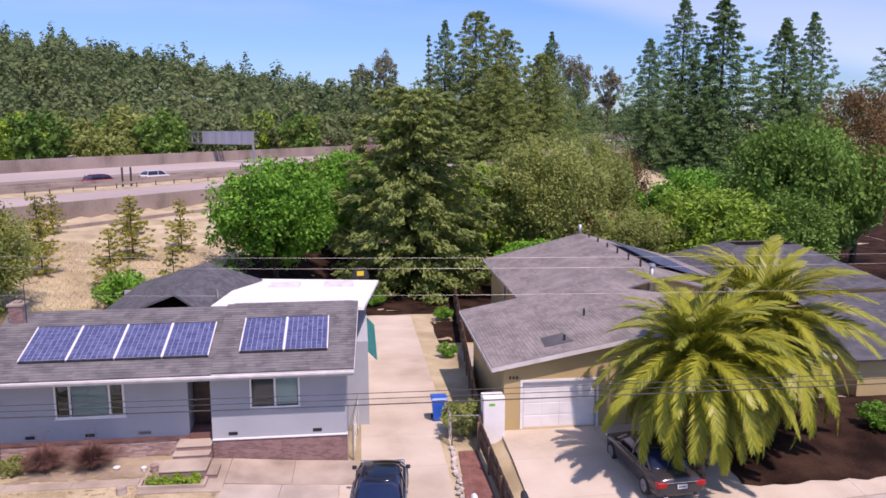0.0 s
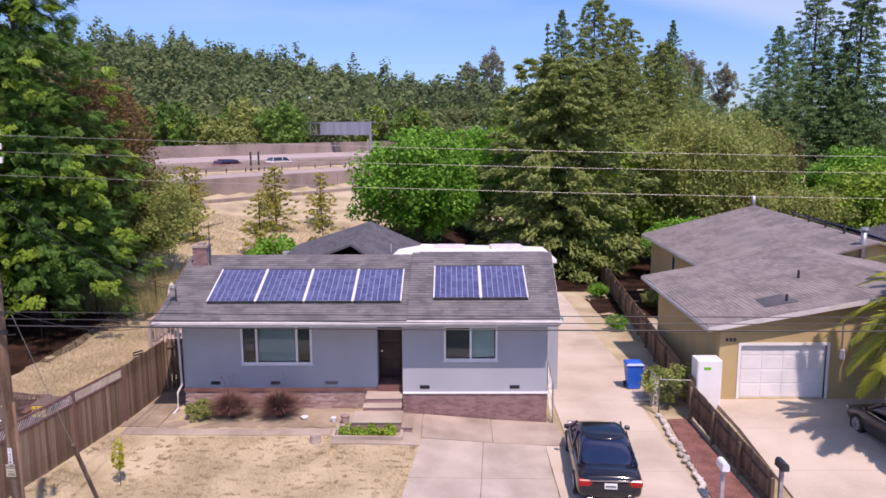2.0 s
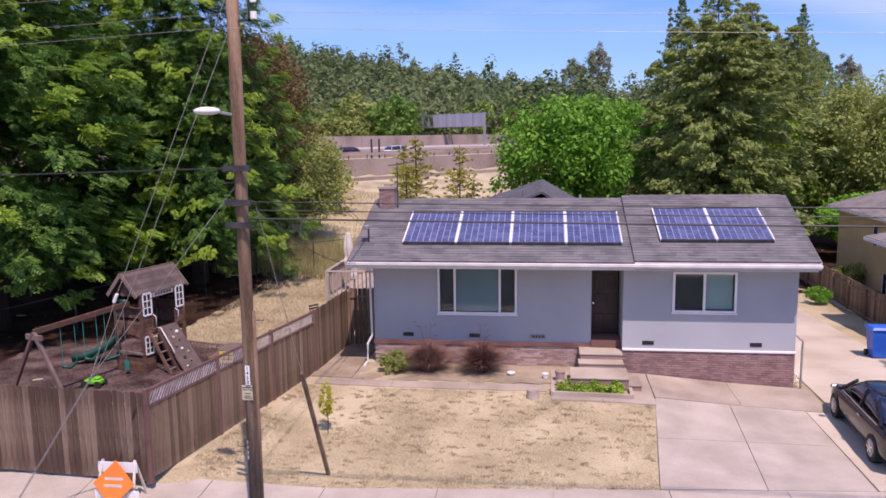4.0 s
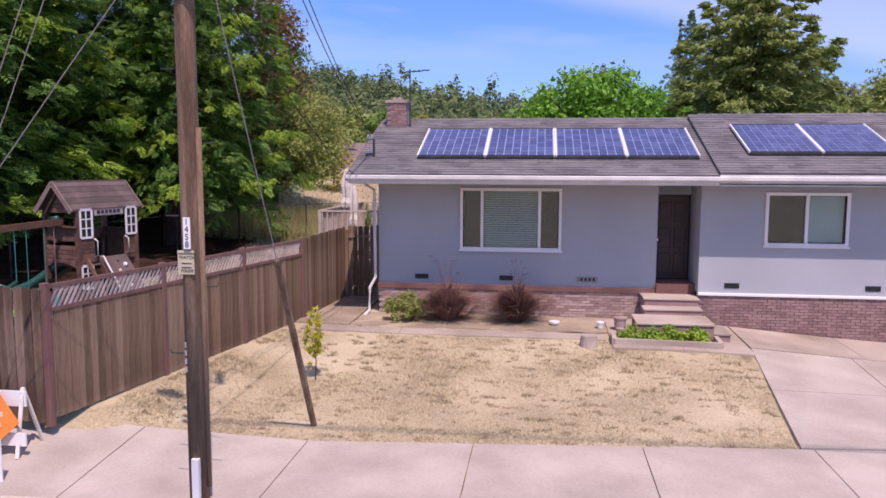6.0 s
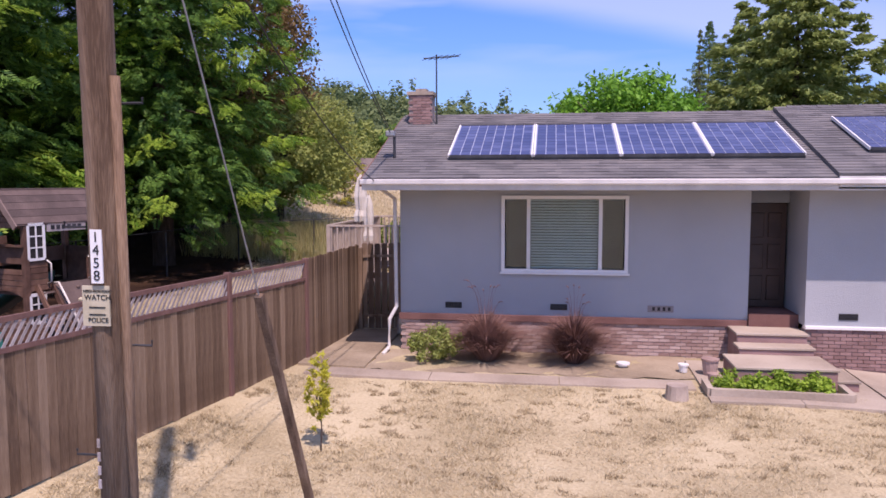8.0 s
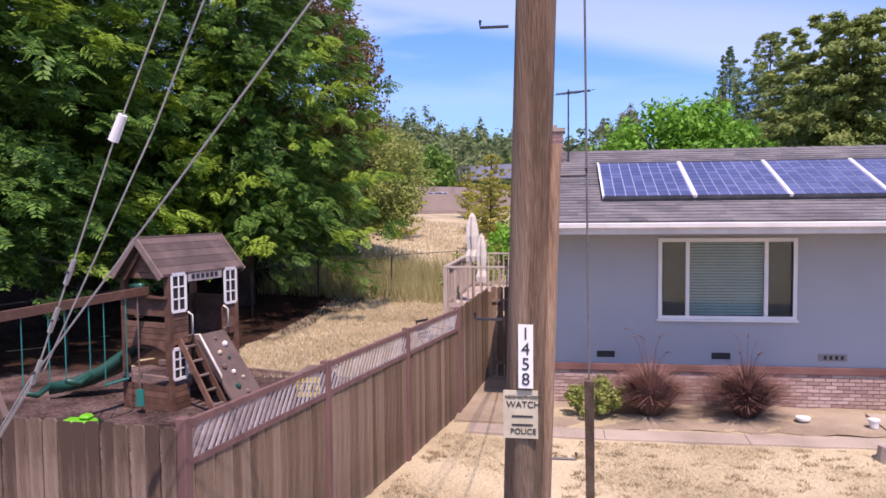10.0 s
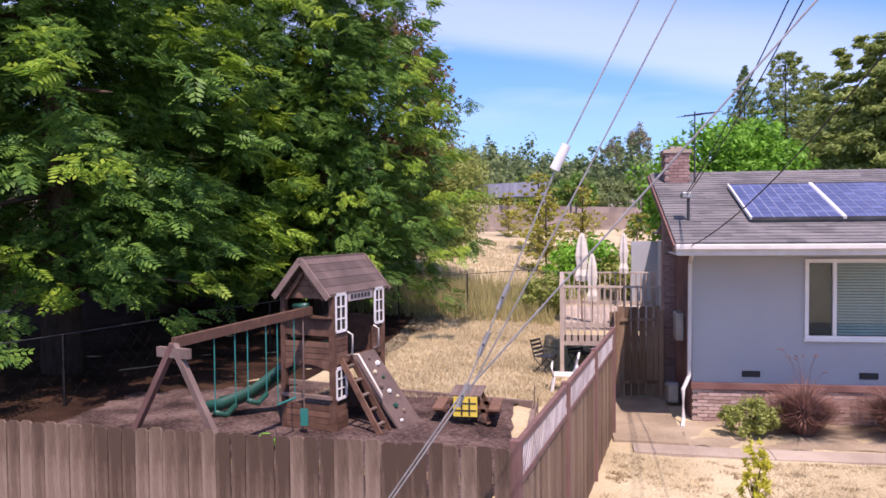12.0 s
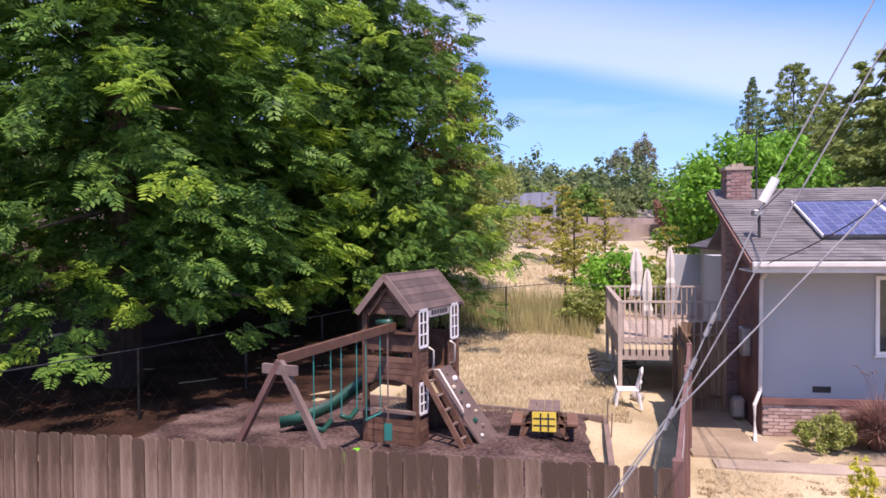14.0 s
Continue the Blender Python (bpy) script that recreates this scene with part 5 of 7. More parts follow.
# belt of trees beyond the freeway
rt = random.Random(21)
for k in range(115):
    a, s = rt.uniform(-90, 200), rt.uniform(50, 120)
    p = fw(a, s, 0)
    key = rt.choice(["broad_far", "broad_far_dark", "broad_far_olive", "broad_far_dark", "broad_far_lime"])
    top = rt.uniform(11, 16.5) + (s - 50) * 0.04
    tree_at(key, p.x, p.y, top, 9.0, "leafy green tree beyond the freeway", rt.uniform(0.8, 1.1), rt.uniform(0, 360), group="trees beyond the freeway")
# wooded hill
rng = np.random.default_rng(77)
N = 2500
hx, hy = rng.uniform(-330, 260, N), 185 + 310 * rng.random(N) ** 0.8
hz = g(hx, hy)
keep = hwy_side(hx, hy) > 60
hx, hy, hz = hx[keep], hy[keep], hz[keep]
hh = rng.uniform(9, 17, len(hx)) * (1 + 0.35 * (rng.random(len(hx)) > 0.85))
cen, rad = [], []
for u, w in ((0.45, 1.0), (0.65, 0.95), (0.82, 0.7), (0.96, 0.4)):
    for j in range(2 if u > 0.9 else 3):
        off = rng.normal(size=(len(hx), 2)) * 1.6 * w
        cen.append(np.stack([hx + off[:, 0], hy + off[:, 1], hz + hh * u + rng.normal(size=len(hx)) * 0.6], -1))
        rad.append(np.stack([4.4 * w * np.ones(len(hx)), 4.4 * w * np.ones(len(hx)), 2.8 * np.ones(len(hx))], -1))
v, f = leaves(rng, np.concatenate(cen), np.concatenate(rad), 14, 1.3, 0.9, 0.8, out=2.2)
wx, wy = np.meshgrid(np.linspace(-700, 700, 90), np.linspace(150, 560, 60))
wk = hwy_side(wx, wy) > 55
wi = np.arange(wx.size).reshape(wx.shape)
wq = np.stack([wi[:-1, :-1], wi[:-1, 1:], wi[1:, 1:], wi[1:, :-1]], -1)
wq = wq[wk[:-1, :-1] & wk[1:, 1:] & wk[:-1, 1:] & wk[1:, :-1]]
tagged(new("woodland_floor", mesh_from("woodland_floor", np.stack([wx, wy, g(wx, wy) + 0.6], -1).reshape(-1, 3), wq, M_FLOOR)), "dark green undergrowth of the distant hill", "ground", kind="structure")
tagged(new("wooded_hill", mesh_from("wooded_hill", v, f, L_WOODS_HAZE)), "distant hillside covered in dense dark green woods", "woods", kind="stuff")


# ---- neighbouring ochre house ----
nb = thing("neighbour_house", (12.0, 33.0, -0.6), "ochre stucco two-level house with attached garage and grey roofs", "house")
GX0, GX1, GY = 8.55, 16.5, 26.25
GD = (9.32, -0.14, 12.4, 1.85)
bm = bmesh.new()
wall_with_holes(bm, GX0, GX1, -0.7, 2.5, GY, 0.2, [GD])
part("garage_wall", bm, M_YELLOW, nb)
bm = bmesh.new()
f = [bm.verts.new((x, y, z)) for y in (GY, GY + 0.2) for x, z in ((GX0, 2.5), (GX1, 2.5), (15.6, 3.75))]
for q in ((0, 1, 2), (5, 4, 3), (0, 3, 4, 1), (1, 4, 5, 2), (2, 5, 3, 0)):
    bm.faces.new([f[i] for i in q])
part("garage_gable", bm, M_YELLOW, nb)
part("garage_side_wall", B((GX0, GY + 0.2, -1.2, GX0 + 0.2, 34.5, 2.55)), M_YELLOW, nb)
gdoor = part("garage_door", B((GD[0], GY + 0.1, GD[1], GD[2], GY + 0.14, GD[3])), M_WHITE, nb, "white sectional garage door")
for k in range(4):
    for j in range(4):
        x, z = GD[0] + 0.05 + j * 0.75, GD[1] + 0.03 + k * 0.525
        part("door_panel", B((x, GY + 0.085, z, x + 0.72, GY + 0.102, z + 0.49), bevel=0.008), M_WHITE, gdoor)
bm = bmesh.new()
w = 0.1
for b in ((GD[0] - w, GD[1], GD[0], GD[3] + w), (GD[2], GD[1], GD[2] + w, GD[3] + w), (GD[0], GD[3], GD[2], GD[3] + w)):
    box(bm, b[0], GY - 0.03, b[1], b[2], GY + 0.1, b[3])
part("door_frame", bm, M_WHITE, gdoor)
for k in range(3):
    part("bar", B((8.75 + k * 0.14, GY - 0.02, 2.0, 8.84 + k * 0.14, GY - 0.002, 2.12)), M_MAST, nb)
lamp = part("wall_lamp", B((12.85, GY - 0.14, 1.35, 13.0, GY, 1.7), bevel=0.02), M_PLAST, nb, "white wall meter box")
part("conduit", TUBE([(12.92, GY - 0.03, 1.7), (12.92, GY - 0.03, 2.6)], 0.02, 0.02, 6), M_METAL, nb)
# garage roof, low gable with its ridge running back
roof_slope(nb, (8.0, 35.5, 2.62), (8.0, 25.9, 2.62), (15.6, 25.9, 4.0), (15.6, 35.5, 4.0), M_SHINGLE_NB, seed=21)
roof_slope(nb, (22.6, 25.9, 2.62), (22.6, 35.5, 2.62), (15.6, 35.5, 4.0), (15.6, 25.9, 4.0), M_SHINGLE_NB, seed=22)
bm = bmesh.new()
beam(bm, (7.98, 25.86, 2.53), (15.6, 25.86, 3.91), 0.03, 0.17)
beam(bm, (15.6, 25.86, 3.91), (22.6, 25.86, 2.53), 0.03, 0.17)
part("barge_board", bm, M_TRIM, nb)
part("eave_board", B((7.95, 25.88, 2.45, 7.98, 35.5, 2.6)), M_TRIM, nb)
# main block
MX0, MX1, MY0, MY1, ME, MR = 12.2, 24.8, 34.8, 50.0, 2.55, 4.7
part("main_wall", B((MX0, MY0, -2.2, MX1, MY1, ME)), M_YELLOW, nb)
roof_slope(nb, (11.7, MY1 + 0.6, ME), (11.7, MY0 - 0.5, ME), (18.4, MY0 - 0.5, MR - 0.35), (18.0, MY1 - 2.0, MR), M_SHINGLE_NB, seed=23)
roof_slope(nb, (25.3, MY0 - 0.5, ME), (25.3, MY1 + 0.6, ME), (18.0, MY1 - 2.0, MR), (18.4, MY0 - 0.5, MR - 0.35), M_SHINGLE_NB, seed=24)
roof_slope(nb, (25.3, MY1 + 0.6, ME), (11.7, MY1 + 0.6, ME), (18.0, MY1 - 2.0, MR), (18.0, MY1 - 2.0, MR), M_SHINGLE_NB, seed=25)
part("eave_board", B((11.66, MY0 - 0.5, ME - 0.17, 11.7, MY1 + 0.6, ME - 0.02)), M_TRIM, nb)
bm = bmesh.new()
f = [bm.verts.new((x, y, z)) for y in (MY0 - 0.1, MY0 + 0.1) for x, z in ((MX0, ME - 0.05), (MX1, ME - 0.05), (18.4, MR - 0.45))]
for q in ((0, 1, 2), (5, 4, 3), (0, 3, 4, 1), (1, 4, 5, 2), (2, 5, 3, 0)):
    bm.faces.new([f[i] for i in q])
part("main_gable", bm, M_YELLOW, nb)
for y, z in ((37.5, 0.9), (41.0, 0.9), (44.5, 0.9), (38.0, -1.4), (43.0, -1.4)):
    wn_ = part("side_window", B((MX0 - 0.03, y, z, MX0 + 0.02, y + 0.5, z + 1.0)), M_CGLASS, nb, "narrow dark window")
    part("window_frame", B((MX0 - 0.04, y - 0.06, z - 0.06, MX0 - 0.001, y, z + 1.06)), M_TRIM, wn_)
    part("window_frame", B((MX0 - 0.04, y + 0.5, z - 0.06, MX0 - 0.001, y + 0.56, z + 1.06)), M_TRIM, wn_)
for k in range(6):
    y = 37.0 + k * 1.9
    part("roof_vent", TUBE([(18.2, y, MR - 0.4), (18.2, y, MR + 0.15)], 0.06, 0.06, 8), M_MAST, nb)
part("flue", TUBE([(17.9, 34.6, 3.3), (17.9, 34.6, 4.9)], 0.13, 0.13, 10), M_METAL, nb, "galvanised roof flue", smooth=True)
part("flue_cap", TUBE([(17.9, 34.6, 4.9), (17.9, 34.6, 5.02)], 0.2, 0.16, 10), M_METAL, nb)
part("flue", TUBE([(18.0, 48.0, 4.5), (18.0, 48.0, 5.3)], 0.13, 0.13, 10), M_METAL, nb, smooth=True)
for x, y in ((13.0, 30.2), (11.3, 27.3)):
    part("roof_vent", TUBE([(x, y, 3.0), (x, y, 3.85 if x > 12 else 3.5)], 0.05, 0.05, 8), M_MAST, nb)
bm = bmesh.new()
plate(bm, [(19.5, 38.0, 4.42), (19.5, 46.0, 4.5), (23.0, 46.0, 3.35), (23.0, 38.0, 3.3)], 0.05)
part("roof_collector", bm, M_CELL, nb, "dark roof solar array")
bm = bmesh.new()
plate(bm, [(10.4, 27.0, 3.085), (11.6, 27.0, 3.303), (11.5, 28.3, 3.285), (10.5, 28.2, 3.104)], 0.02)
part("roof_patch", bm, M_SHINGLE_DK, nb, "dark stained shingle patch")
# far neighbours' houses
far1 = thing("neighbour_house", (30.0, 48.0, -2.0), "low house with dark grey hipped roof among trees", "house")
part("wall", B((24.8, 43.5, -2.4, 38.0, 54.0, 1.4)), M_YELLOW, far1)
for k, q in enumerate((((24.3, 54.6, 1.4), (24.3, 43.0, 1.4), (29.5, 48.0, 3.6), (29.5, 50.0, 3.6)), ((24.3, 43.0, 1.4), (38.5, 43.0, 1.4), (34.0, 48.0, 3.6), (29.5, 48.0, 3.6)), ((38.5, 43.0, 1.4), (38.5, 54.6, 1.4), (34.0, 50.0, 3.6), (34.0, 48.0, 3.6)), ((38.5, 54.6, 1.4), (24.3, 54.6, 1.4), (29.5, 50.0, 3.6), (34.0, 50.0, 3.6)))):
    roof_slope(far1, *q, M_SHINGLE_DK, seed=30 + k)
far2 = thing("neighbour_house", (32.0, 33.0, -1.0), "low house with plain dark grey roof behind the palms", "house")
part("wall", B((25.5, 28.5, -1.4, 38.0, 38.0, 1.6)), M_YELLOW, far2)
roof_slope(far2, (25.0, 28.0, 1.6), (39.0, 28.0, 1.6), (39.0, 33.5, 3.4), (25.0, 33.5, 3.4), M_SHINGLE_DK, seed=35)
roof_slope(far2, (39.0, 38.6, 1.6), (25.0, 38.6, 1.6), (25.0, 33.5, 3.4), (39.0, 33.5, 3.4), M_SHINGLE_DK, seed=36)
for x, y, z, s, mt in ((-9, 232, 3, 9, M_PINK), (-16, 225, 2, 8, M_WHITE), (30, 84, 1.0, 9, M_PINK), (4, 215, 2, 9, M_PINK)):
    h = thing("distant_house", (x, y, z), "distant pale house with pitched roof among trees", "house")
    part("wall", B((x - s / 2, y, z, x + s / 2, y + s, z + 5.2)), mt, h)
    roof_slope(h, (x - s / 2 - 0.5, y - 0.5, z + 5.2), (x + s / 2 + 0.5, y - 0.5, z + 5.2), (x + s / 2 + 0.5, y + s / 2, z + 8), (x - s / 2 - 0.5, y + s / 2, z + 8), M_SHINGLE_NB, 0.4, 1.0, seed=41)
    for k in range(3):
        part("window", B((x - s / 2 + 1 + k * 2.4, y - 0.05, z + 3, x - s / 2 + 2.2 + k * 2.4, y + 0.02, z + 4.4)), M_CGLASS, h)


# ---- palms ----
def frond_mesh(seed, L):
    rng = np.random.default_rng(seed)
    n = 62
    vs, fs = [], []
    P = lambda u: np.array([L * (u - 0.16 * u ** 3), 0, L * (0.30 * u - 0.62 * u ** 2.2)])
    for i in range(n):
        u = 0.10 + 0.9 * i / n
        p, q = P(u), P(min(1, u + 0.02))
        t = (q - p) / (np.linalg.norm(q - p) + 1e-9)
        ln = L * 0.17 * (math.sin(math.pi * min(1, u * 0.86 + 0.12)) ** 0.6) * rng.uniform(0.85, 1.1)
        for sgn in (-1, 1):
            d = t * 0.95 + np.array([0, sgn * 0.62, 0.22 - 0.3 * u + rng.normal() * 0.12])
            d /= np.linalg.norm(d)
            w = t * 0.05
            tip = p + d * ln - np.array([0, 0, ln * 0.16])
            k = len(vs)
            vs += [p - w, p + w, p + d * ln * 0.55 + w * 0.9, tip, p + d * ln * 0.55 - w * 0.9]
            fs += [[k, k + 1, k + 2, k + 4], [k + 4, k + 2, k + 3, k + 3]]
    for i in range(12):
        a, b = P(i / 12), P((i + 1) / 12)
        w = np.array([0, 0.045 * (1 - i / 13), 0])
        h = np.array([0, 0, 0.03])
        k = len(vs)
        vs += [a - w, a + w, b + w, b - w, a - h, b - h]
        fs += [[k, k + 1, k + 2, k + 3], [k, k + 3, k + 5, k + 4], [k + 1, k + 4, k + 5, k + 2]]
    me = bpy.data.meshes.new("frond")
    me.from_pydata([tuple(v) for v in vs], [], [tuple(f[:3]) if f[2] == f[3] else tuple(f) for f in fs])
    me.materials.append(L_PALM)
    return me


FRONDS = [frond_mesh(k, 4.9) for k in range(5)]


def palm(x, y, crown_z, s, seed):
    rng = random.Random(seed)
    z0 = gz(x, y)
    e = thing("palm_tree", (x, y, z0), "squat date palm with long arching yellow-green fronds", "palm tree", "date palms by the driveway")
    bm = bmesh.new()
    tube(bm, [(x, y, z0 - 0.2), (x, y, z0 + 1.5), (x, y, crown_z - 0.6), (x, y, crown_z + 0.1)], 0.5, 0.42, 12)
    trunk = part("trunk", bm, M_BARK_P, e)
    for k in range(60):
        a, zz = k * 2.399, z0 + 0.2 + (crown_z - z0) * k / 60
        p = Vector((x + 0.45 * math.cos(a), y + 0.45 * math.sin(a), zz))
        q = p + Vector((0.16 * math.cos(a), 0.16 * math.sin(a), 0.22))
        part("leaf_base", BEAM(p, q, 0.2, 0.07), M_BARK_P, trunk)
    for k in range(92):
        o = new("frond", FRONDS[k % 5])
        o.parent = e
        u = (k + 0.5) / 92
        pitch = 74 - 122 * u ** 0.85 + rng.uniform(-6, 6)
        o.location = (0, 0, crown_z - z0 + 0.15 * (1 - u))
        o.rotation_euler = Euler((radians(rng.uniform(-20, 20)), -radians(pitch), k * 2.39996 + rng.uniform(-0.1, 0.1)))
        sc = s * rng.uniform(0.85, 1.08)
        o.scale = (sc, sc, sc)
    return e


for bx_, by_, bs_ in ((23.9, 24.6, 0.55), (18.3, 25.2, 0.6)):
    plant_tree("bush_green", bx_, by_, gz(bx_, by_), "low green shrub beside the palms", "shrub", "shrub", bs_, bs_, bx_ * 30)
palm(14.6, 21.9, 3.75, 0.88, 1)
palm(18.4, 24.6, 4.1, 0.98, 2)


# ---- cars ----
def loft(bm, secs):
    rings = [[bm.verts.new(p) for p in s] for s in secs]
    n = len(rings[0])
    for a, b in zip(rings, rings[1:]):
        for j in range(n):
            bm.faces.new((a[j], b[j], b[(j + 1) % n], a[(j + 1) % n]))
    bm.faces.new(rings[0])
    bm.faces.new(rings[-1][::-1])


def rounded(ob, levels=2):
    """Rounds a lofted shell."""
    m = ob.modifiers.new("rounding", "SUBSURF")
    m.levels = m.render_levels = levels
    return ob


def car(name, label, x, y, z, heading, paint, wagon=False, L=4.7, W=1.84, H=1.44, detail=True):
    """A car about its middle; its nose points to +y before the turn by heading degrees."""
    e = thing(name, (0, 0, 0), label, "car")
    hw = W / 2
    st = [(-0.5, 0.80, 0.42, 0.78), (-0.485, 0.93, 0.28, 0.92), (-0.44, 0.98, 0.2, 0.98), (-0.3, 1.0, 0.18, 0.96), (0.0, 1.0, 0.17, 0.93), (0.2, 1.0, 0.18, 0.93), (0.34, 0.98, 0.2, 0.86), (0.45, 0.92, 0.22, 0.74), (0.485, 0.82, 0.28, 0.66), (0.5, 0.66, 0.36, 0.56)]
    secs = []
    for u, k, zb, zt in st:
        w = hw * k
        half = [(w * 0.86, zb), (w * 0.98, zb + 0.1), (w, (zb + zt) / 2 + 0.02), (w * 0.97, zt - 0.12), (w * 0.86, zt - 0.02), (w * 0.4, zt + 0.025)]
        secs.append([Vector((px, u * L, pz)) for px, pz in half] + [Vector((-px, u * L, pz)) for px, pz in half[::-1]])
    bm = bmesh.new()
    loft(bm, secs)
    body = rounded(part("body", bm, paint, e, smooth=True))
    # cabin
    back = -0.46 if wagon else -0.37
    cab = [(back, 0.86, 0.92, 0.90), (back + (0.05 if wagon else 0.16), 0.74, 0.9, H - 0.06), (-0.08, 0.74, 0.9, H), (0.06, 0.73, 0.9, H - 0.03), (0.12, 0.70, 0.9, H - 0.1), (0.27, 0.84, 0.88, 0.91)]
    secs = []
    for u, k, zb, zt in cab:
        wt, wb = hw * k, hw * 0.9
        half = [(wb, zb), (wb * 0.5 + wt * 0.5 + 0.02, (zb + zt) / 2), (wt, max(zb + 0.01, zt - 0.05)), (wt * 0.85, zt), (wt * 0.4, zt + 0.015)]
        secs.append([Vector((px, u * L, pz)) for px, pz in half] + [Vector((-px, u * L, pz)) for px, pz in half[::-1]])
    bm = bmesh.new()
    loft(bm, secs)
    glass = rounded(part("window_glass", bm, M_CGLASS, e, "dark tinted car windows", smooth=True))
    bm = bmesh.new()
    secs = []
    for u, k, zt in ((back + (0.06 if wagon else 0.17), 0.73, H - 0.045), (-0.08, 0.745, H + 0.008), (0.06, 0.735, H - 0.02), (0.11, 0.71, H - 0.075)):
        w = hw * k
        half = [(w + 0.012, zt - 0.07), (w * 0.88, zt + 0.006), (w * 0.4, zt + 0.022)]
        secs.append([Vector((px, u * L, pz)) for px, pz in half] + [Vector((-px, u * L, pz)) for px, pz in half[::-1]])
    loft(bm, secs)
    rounded(part("roof", bm, paint, e, smooth=True))
    if detail:
        for sgn in (-1, 1):
            for a, b in (((back + 0.02, 0.88, 0.94), (back + (0.06 if wagon else 0.15), 0.745, H - 0.09)), ((-0.06, 0.915, 0.93), (-0.06, 0.755, H - 0.04)), ((0.26, 0.87, 0.9), (0.115, 0.72, H - 0.1))):
                part("pillar", BEAM((sgn * hw * a[1], a[0] * L, a[2]), (sgn * hw * b[1], b[0] * L, b[2]), 0.05, 0.075, up=(0, 1, 0)), paint, e)
            part("window_trim", BEAM((sgn * hw * 0.925, (back + 0.04) * L, 0.935), (sgn * hw * 0.925, 0.24 * L, 0.915), 0.02, 0.025), M_CHROME, e)
            part("mirror", B((sgn * (hw + 0.02) - 0.08, 0.2 * L, 0.93, sgn * (hw + 0.02) + 0.08, 0.2 * L + 0.12, 1.06), bevel=0.03), paint, e)
            part("tail_light", B((sgn * hw * 0.72 - 0.2, -0.497 * L, 0.62, sgn * hw * 0.72 + 0.2, -0.44 * L, 0.82), bevel=0.03), M_RED, e, "red tail light")
            part("exhaust", B((sgn * 0.55 - 0.08, -0.503 * L, 0.28, sgn * 0.55 + 0.08, -0.48 * L, 0.32), bevel=0.015), M_CHROME, e)
            part("headlight", B((sgn * hw * 0.68 - 0.18, 0.455 * L, 0.56, sgn * hw * 0.68 + 0.18, 0.487 * L, 0.68), bevel=0.03), M_CHROME, e)
            part("door_handle", B((sgn * hw - 0.015, -0.12 * L, 0.78, sgn * hw + 0.015, -0.08 * L, 0.81)), M_CHROME, e)
        part("trim_bar", B((-0.55, -0.503 * L, 0.80, 0.55, -0.47 * L, 0.825)), M_CHROME, e, "chrome boot trim bar")
        num = part("number_plate", B((-0.17, -0.508 * L, 0.60, 0.17, -0.49 * L, 0.74)), M_PLAST, e, "pale number plate")
        for k in range(5):
            part("bar", B((-0.13 + k * 0.055, -0.51 * L, 0.64, -0.095 + k * 0.055, -0.507 * L, 0.7)), M_MAST, num)
    for sx in (-1, 1):
        for yy in (-0.3, 0.31):
            bm = TUBE([(sx * (hw - 0.2), yy * L, 0.33), (sx * (hw + 0.005), yy * L, 0.33)], 0.33, 0.33, 22)
            wh = part("wheel", bm, M_TYRE, e, "black tyre")
            bm = TUBE([(sx * (hw - 0.02), yy * L, 0.33), (sx * (hw + 0.015), yy * L, 0.33)], 0.22, 0.21, 18)
            part("rim", bm, M_METAL, wh, "alloy wheel rim")
            if detail:
                for k in range(7):
                    a = k * 6.283 / 7
                    part("spoke", BEAM((sx * (hw + 0.018), yy * L, 0.33), (sx * (hw + 0.018), yy * L + 0.2 * math.cos(a), 0.33 + 0.2 * math.sin(a)), 0.02, 0.04), M_CHROME, wh)
    e.location = (x, y, z)
    e.rotation_euler = (0, 0, radians(heading))
    return e


car("sedan", "glossy black four-door sedan parked on the driveway", 3.38, 21.4, gz(3.4, 21.4) + 0.05, -4, M_CAR, L=4.75)
car("sedan", "dark grey sedan parked under the palm fronds", 13.15, 22.1, gz(13, 22) + 0.05, 4, M_CARG, L=4.7)
hd = -math.degrees(math.atan2(0.62, 0.79))
car("freeway_car", "white car on the freeway", -26.4, 113.5, 4.0, hd, M_CARW, True, 4.8, 1.9, 1.55, True)
car("freeway_car", "dark red car on the freeway", -31.8, 106.0, 4.0, hd, M_CARR, True, 4.8, 1.9, 1.55, True)
car("freeway_car", "white pickup on the freeway", -47.0, 138.3, 5.1, hd + 180, M_CARW, False, 5.2, 1.9, 1.7, False)
car("freeway_car", "dark red car on the freeway", -44.0, 92.0, 4.0, hd, M_CARR, False, 4.6, 1.85, 1.45, False)

# ---- driveway clutter ----
bx_, by_ = 6.2, 29.2
bz_ = gz(bx_, by_) + 0.05
rbin = thing("recycling_bin", (bx_, by_, bz_), "bright blue plastic wheelie bin with closed lid", "bin")
bm = bmesh.new()
loft(bm, [[Vector((bx_ + sx * w, by_ + sy * w, bz_ + z)) for sx, sy in ((-1, -1), (1, -1), (1, 1), (-1, 1))] for w, z in ((0.24, 0.05), (0.29, 0.6), (0.31, 0.95), (0.33, 0.96), (0.33, 1.0))])
part("body", bm, M_BLUE, rbin)
bm = bmesh.new()
loft(bm, [[Vector((bx_ + sx * w, by_ + sy * w, bz_ + z)) for sx, sy in ((-1, -1), (1, -1), (1, 1), (-1, 1))] for w, z in ((0.35, 1.0), (0.36, 1.03), (0.3, 1.1), (0.1, 1.12))])
part("lid", bm, M_BLUE, rbin)
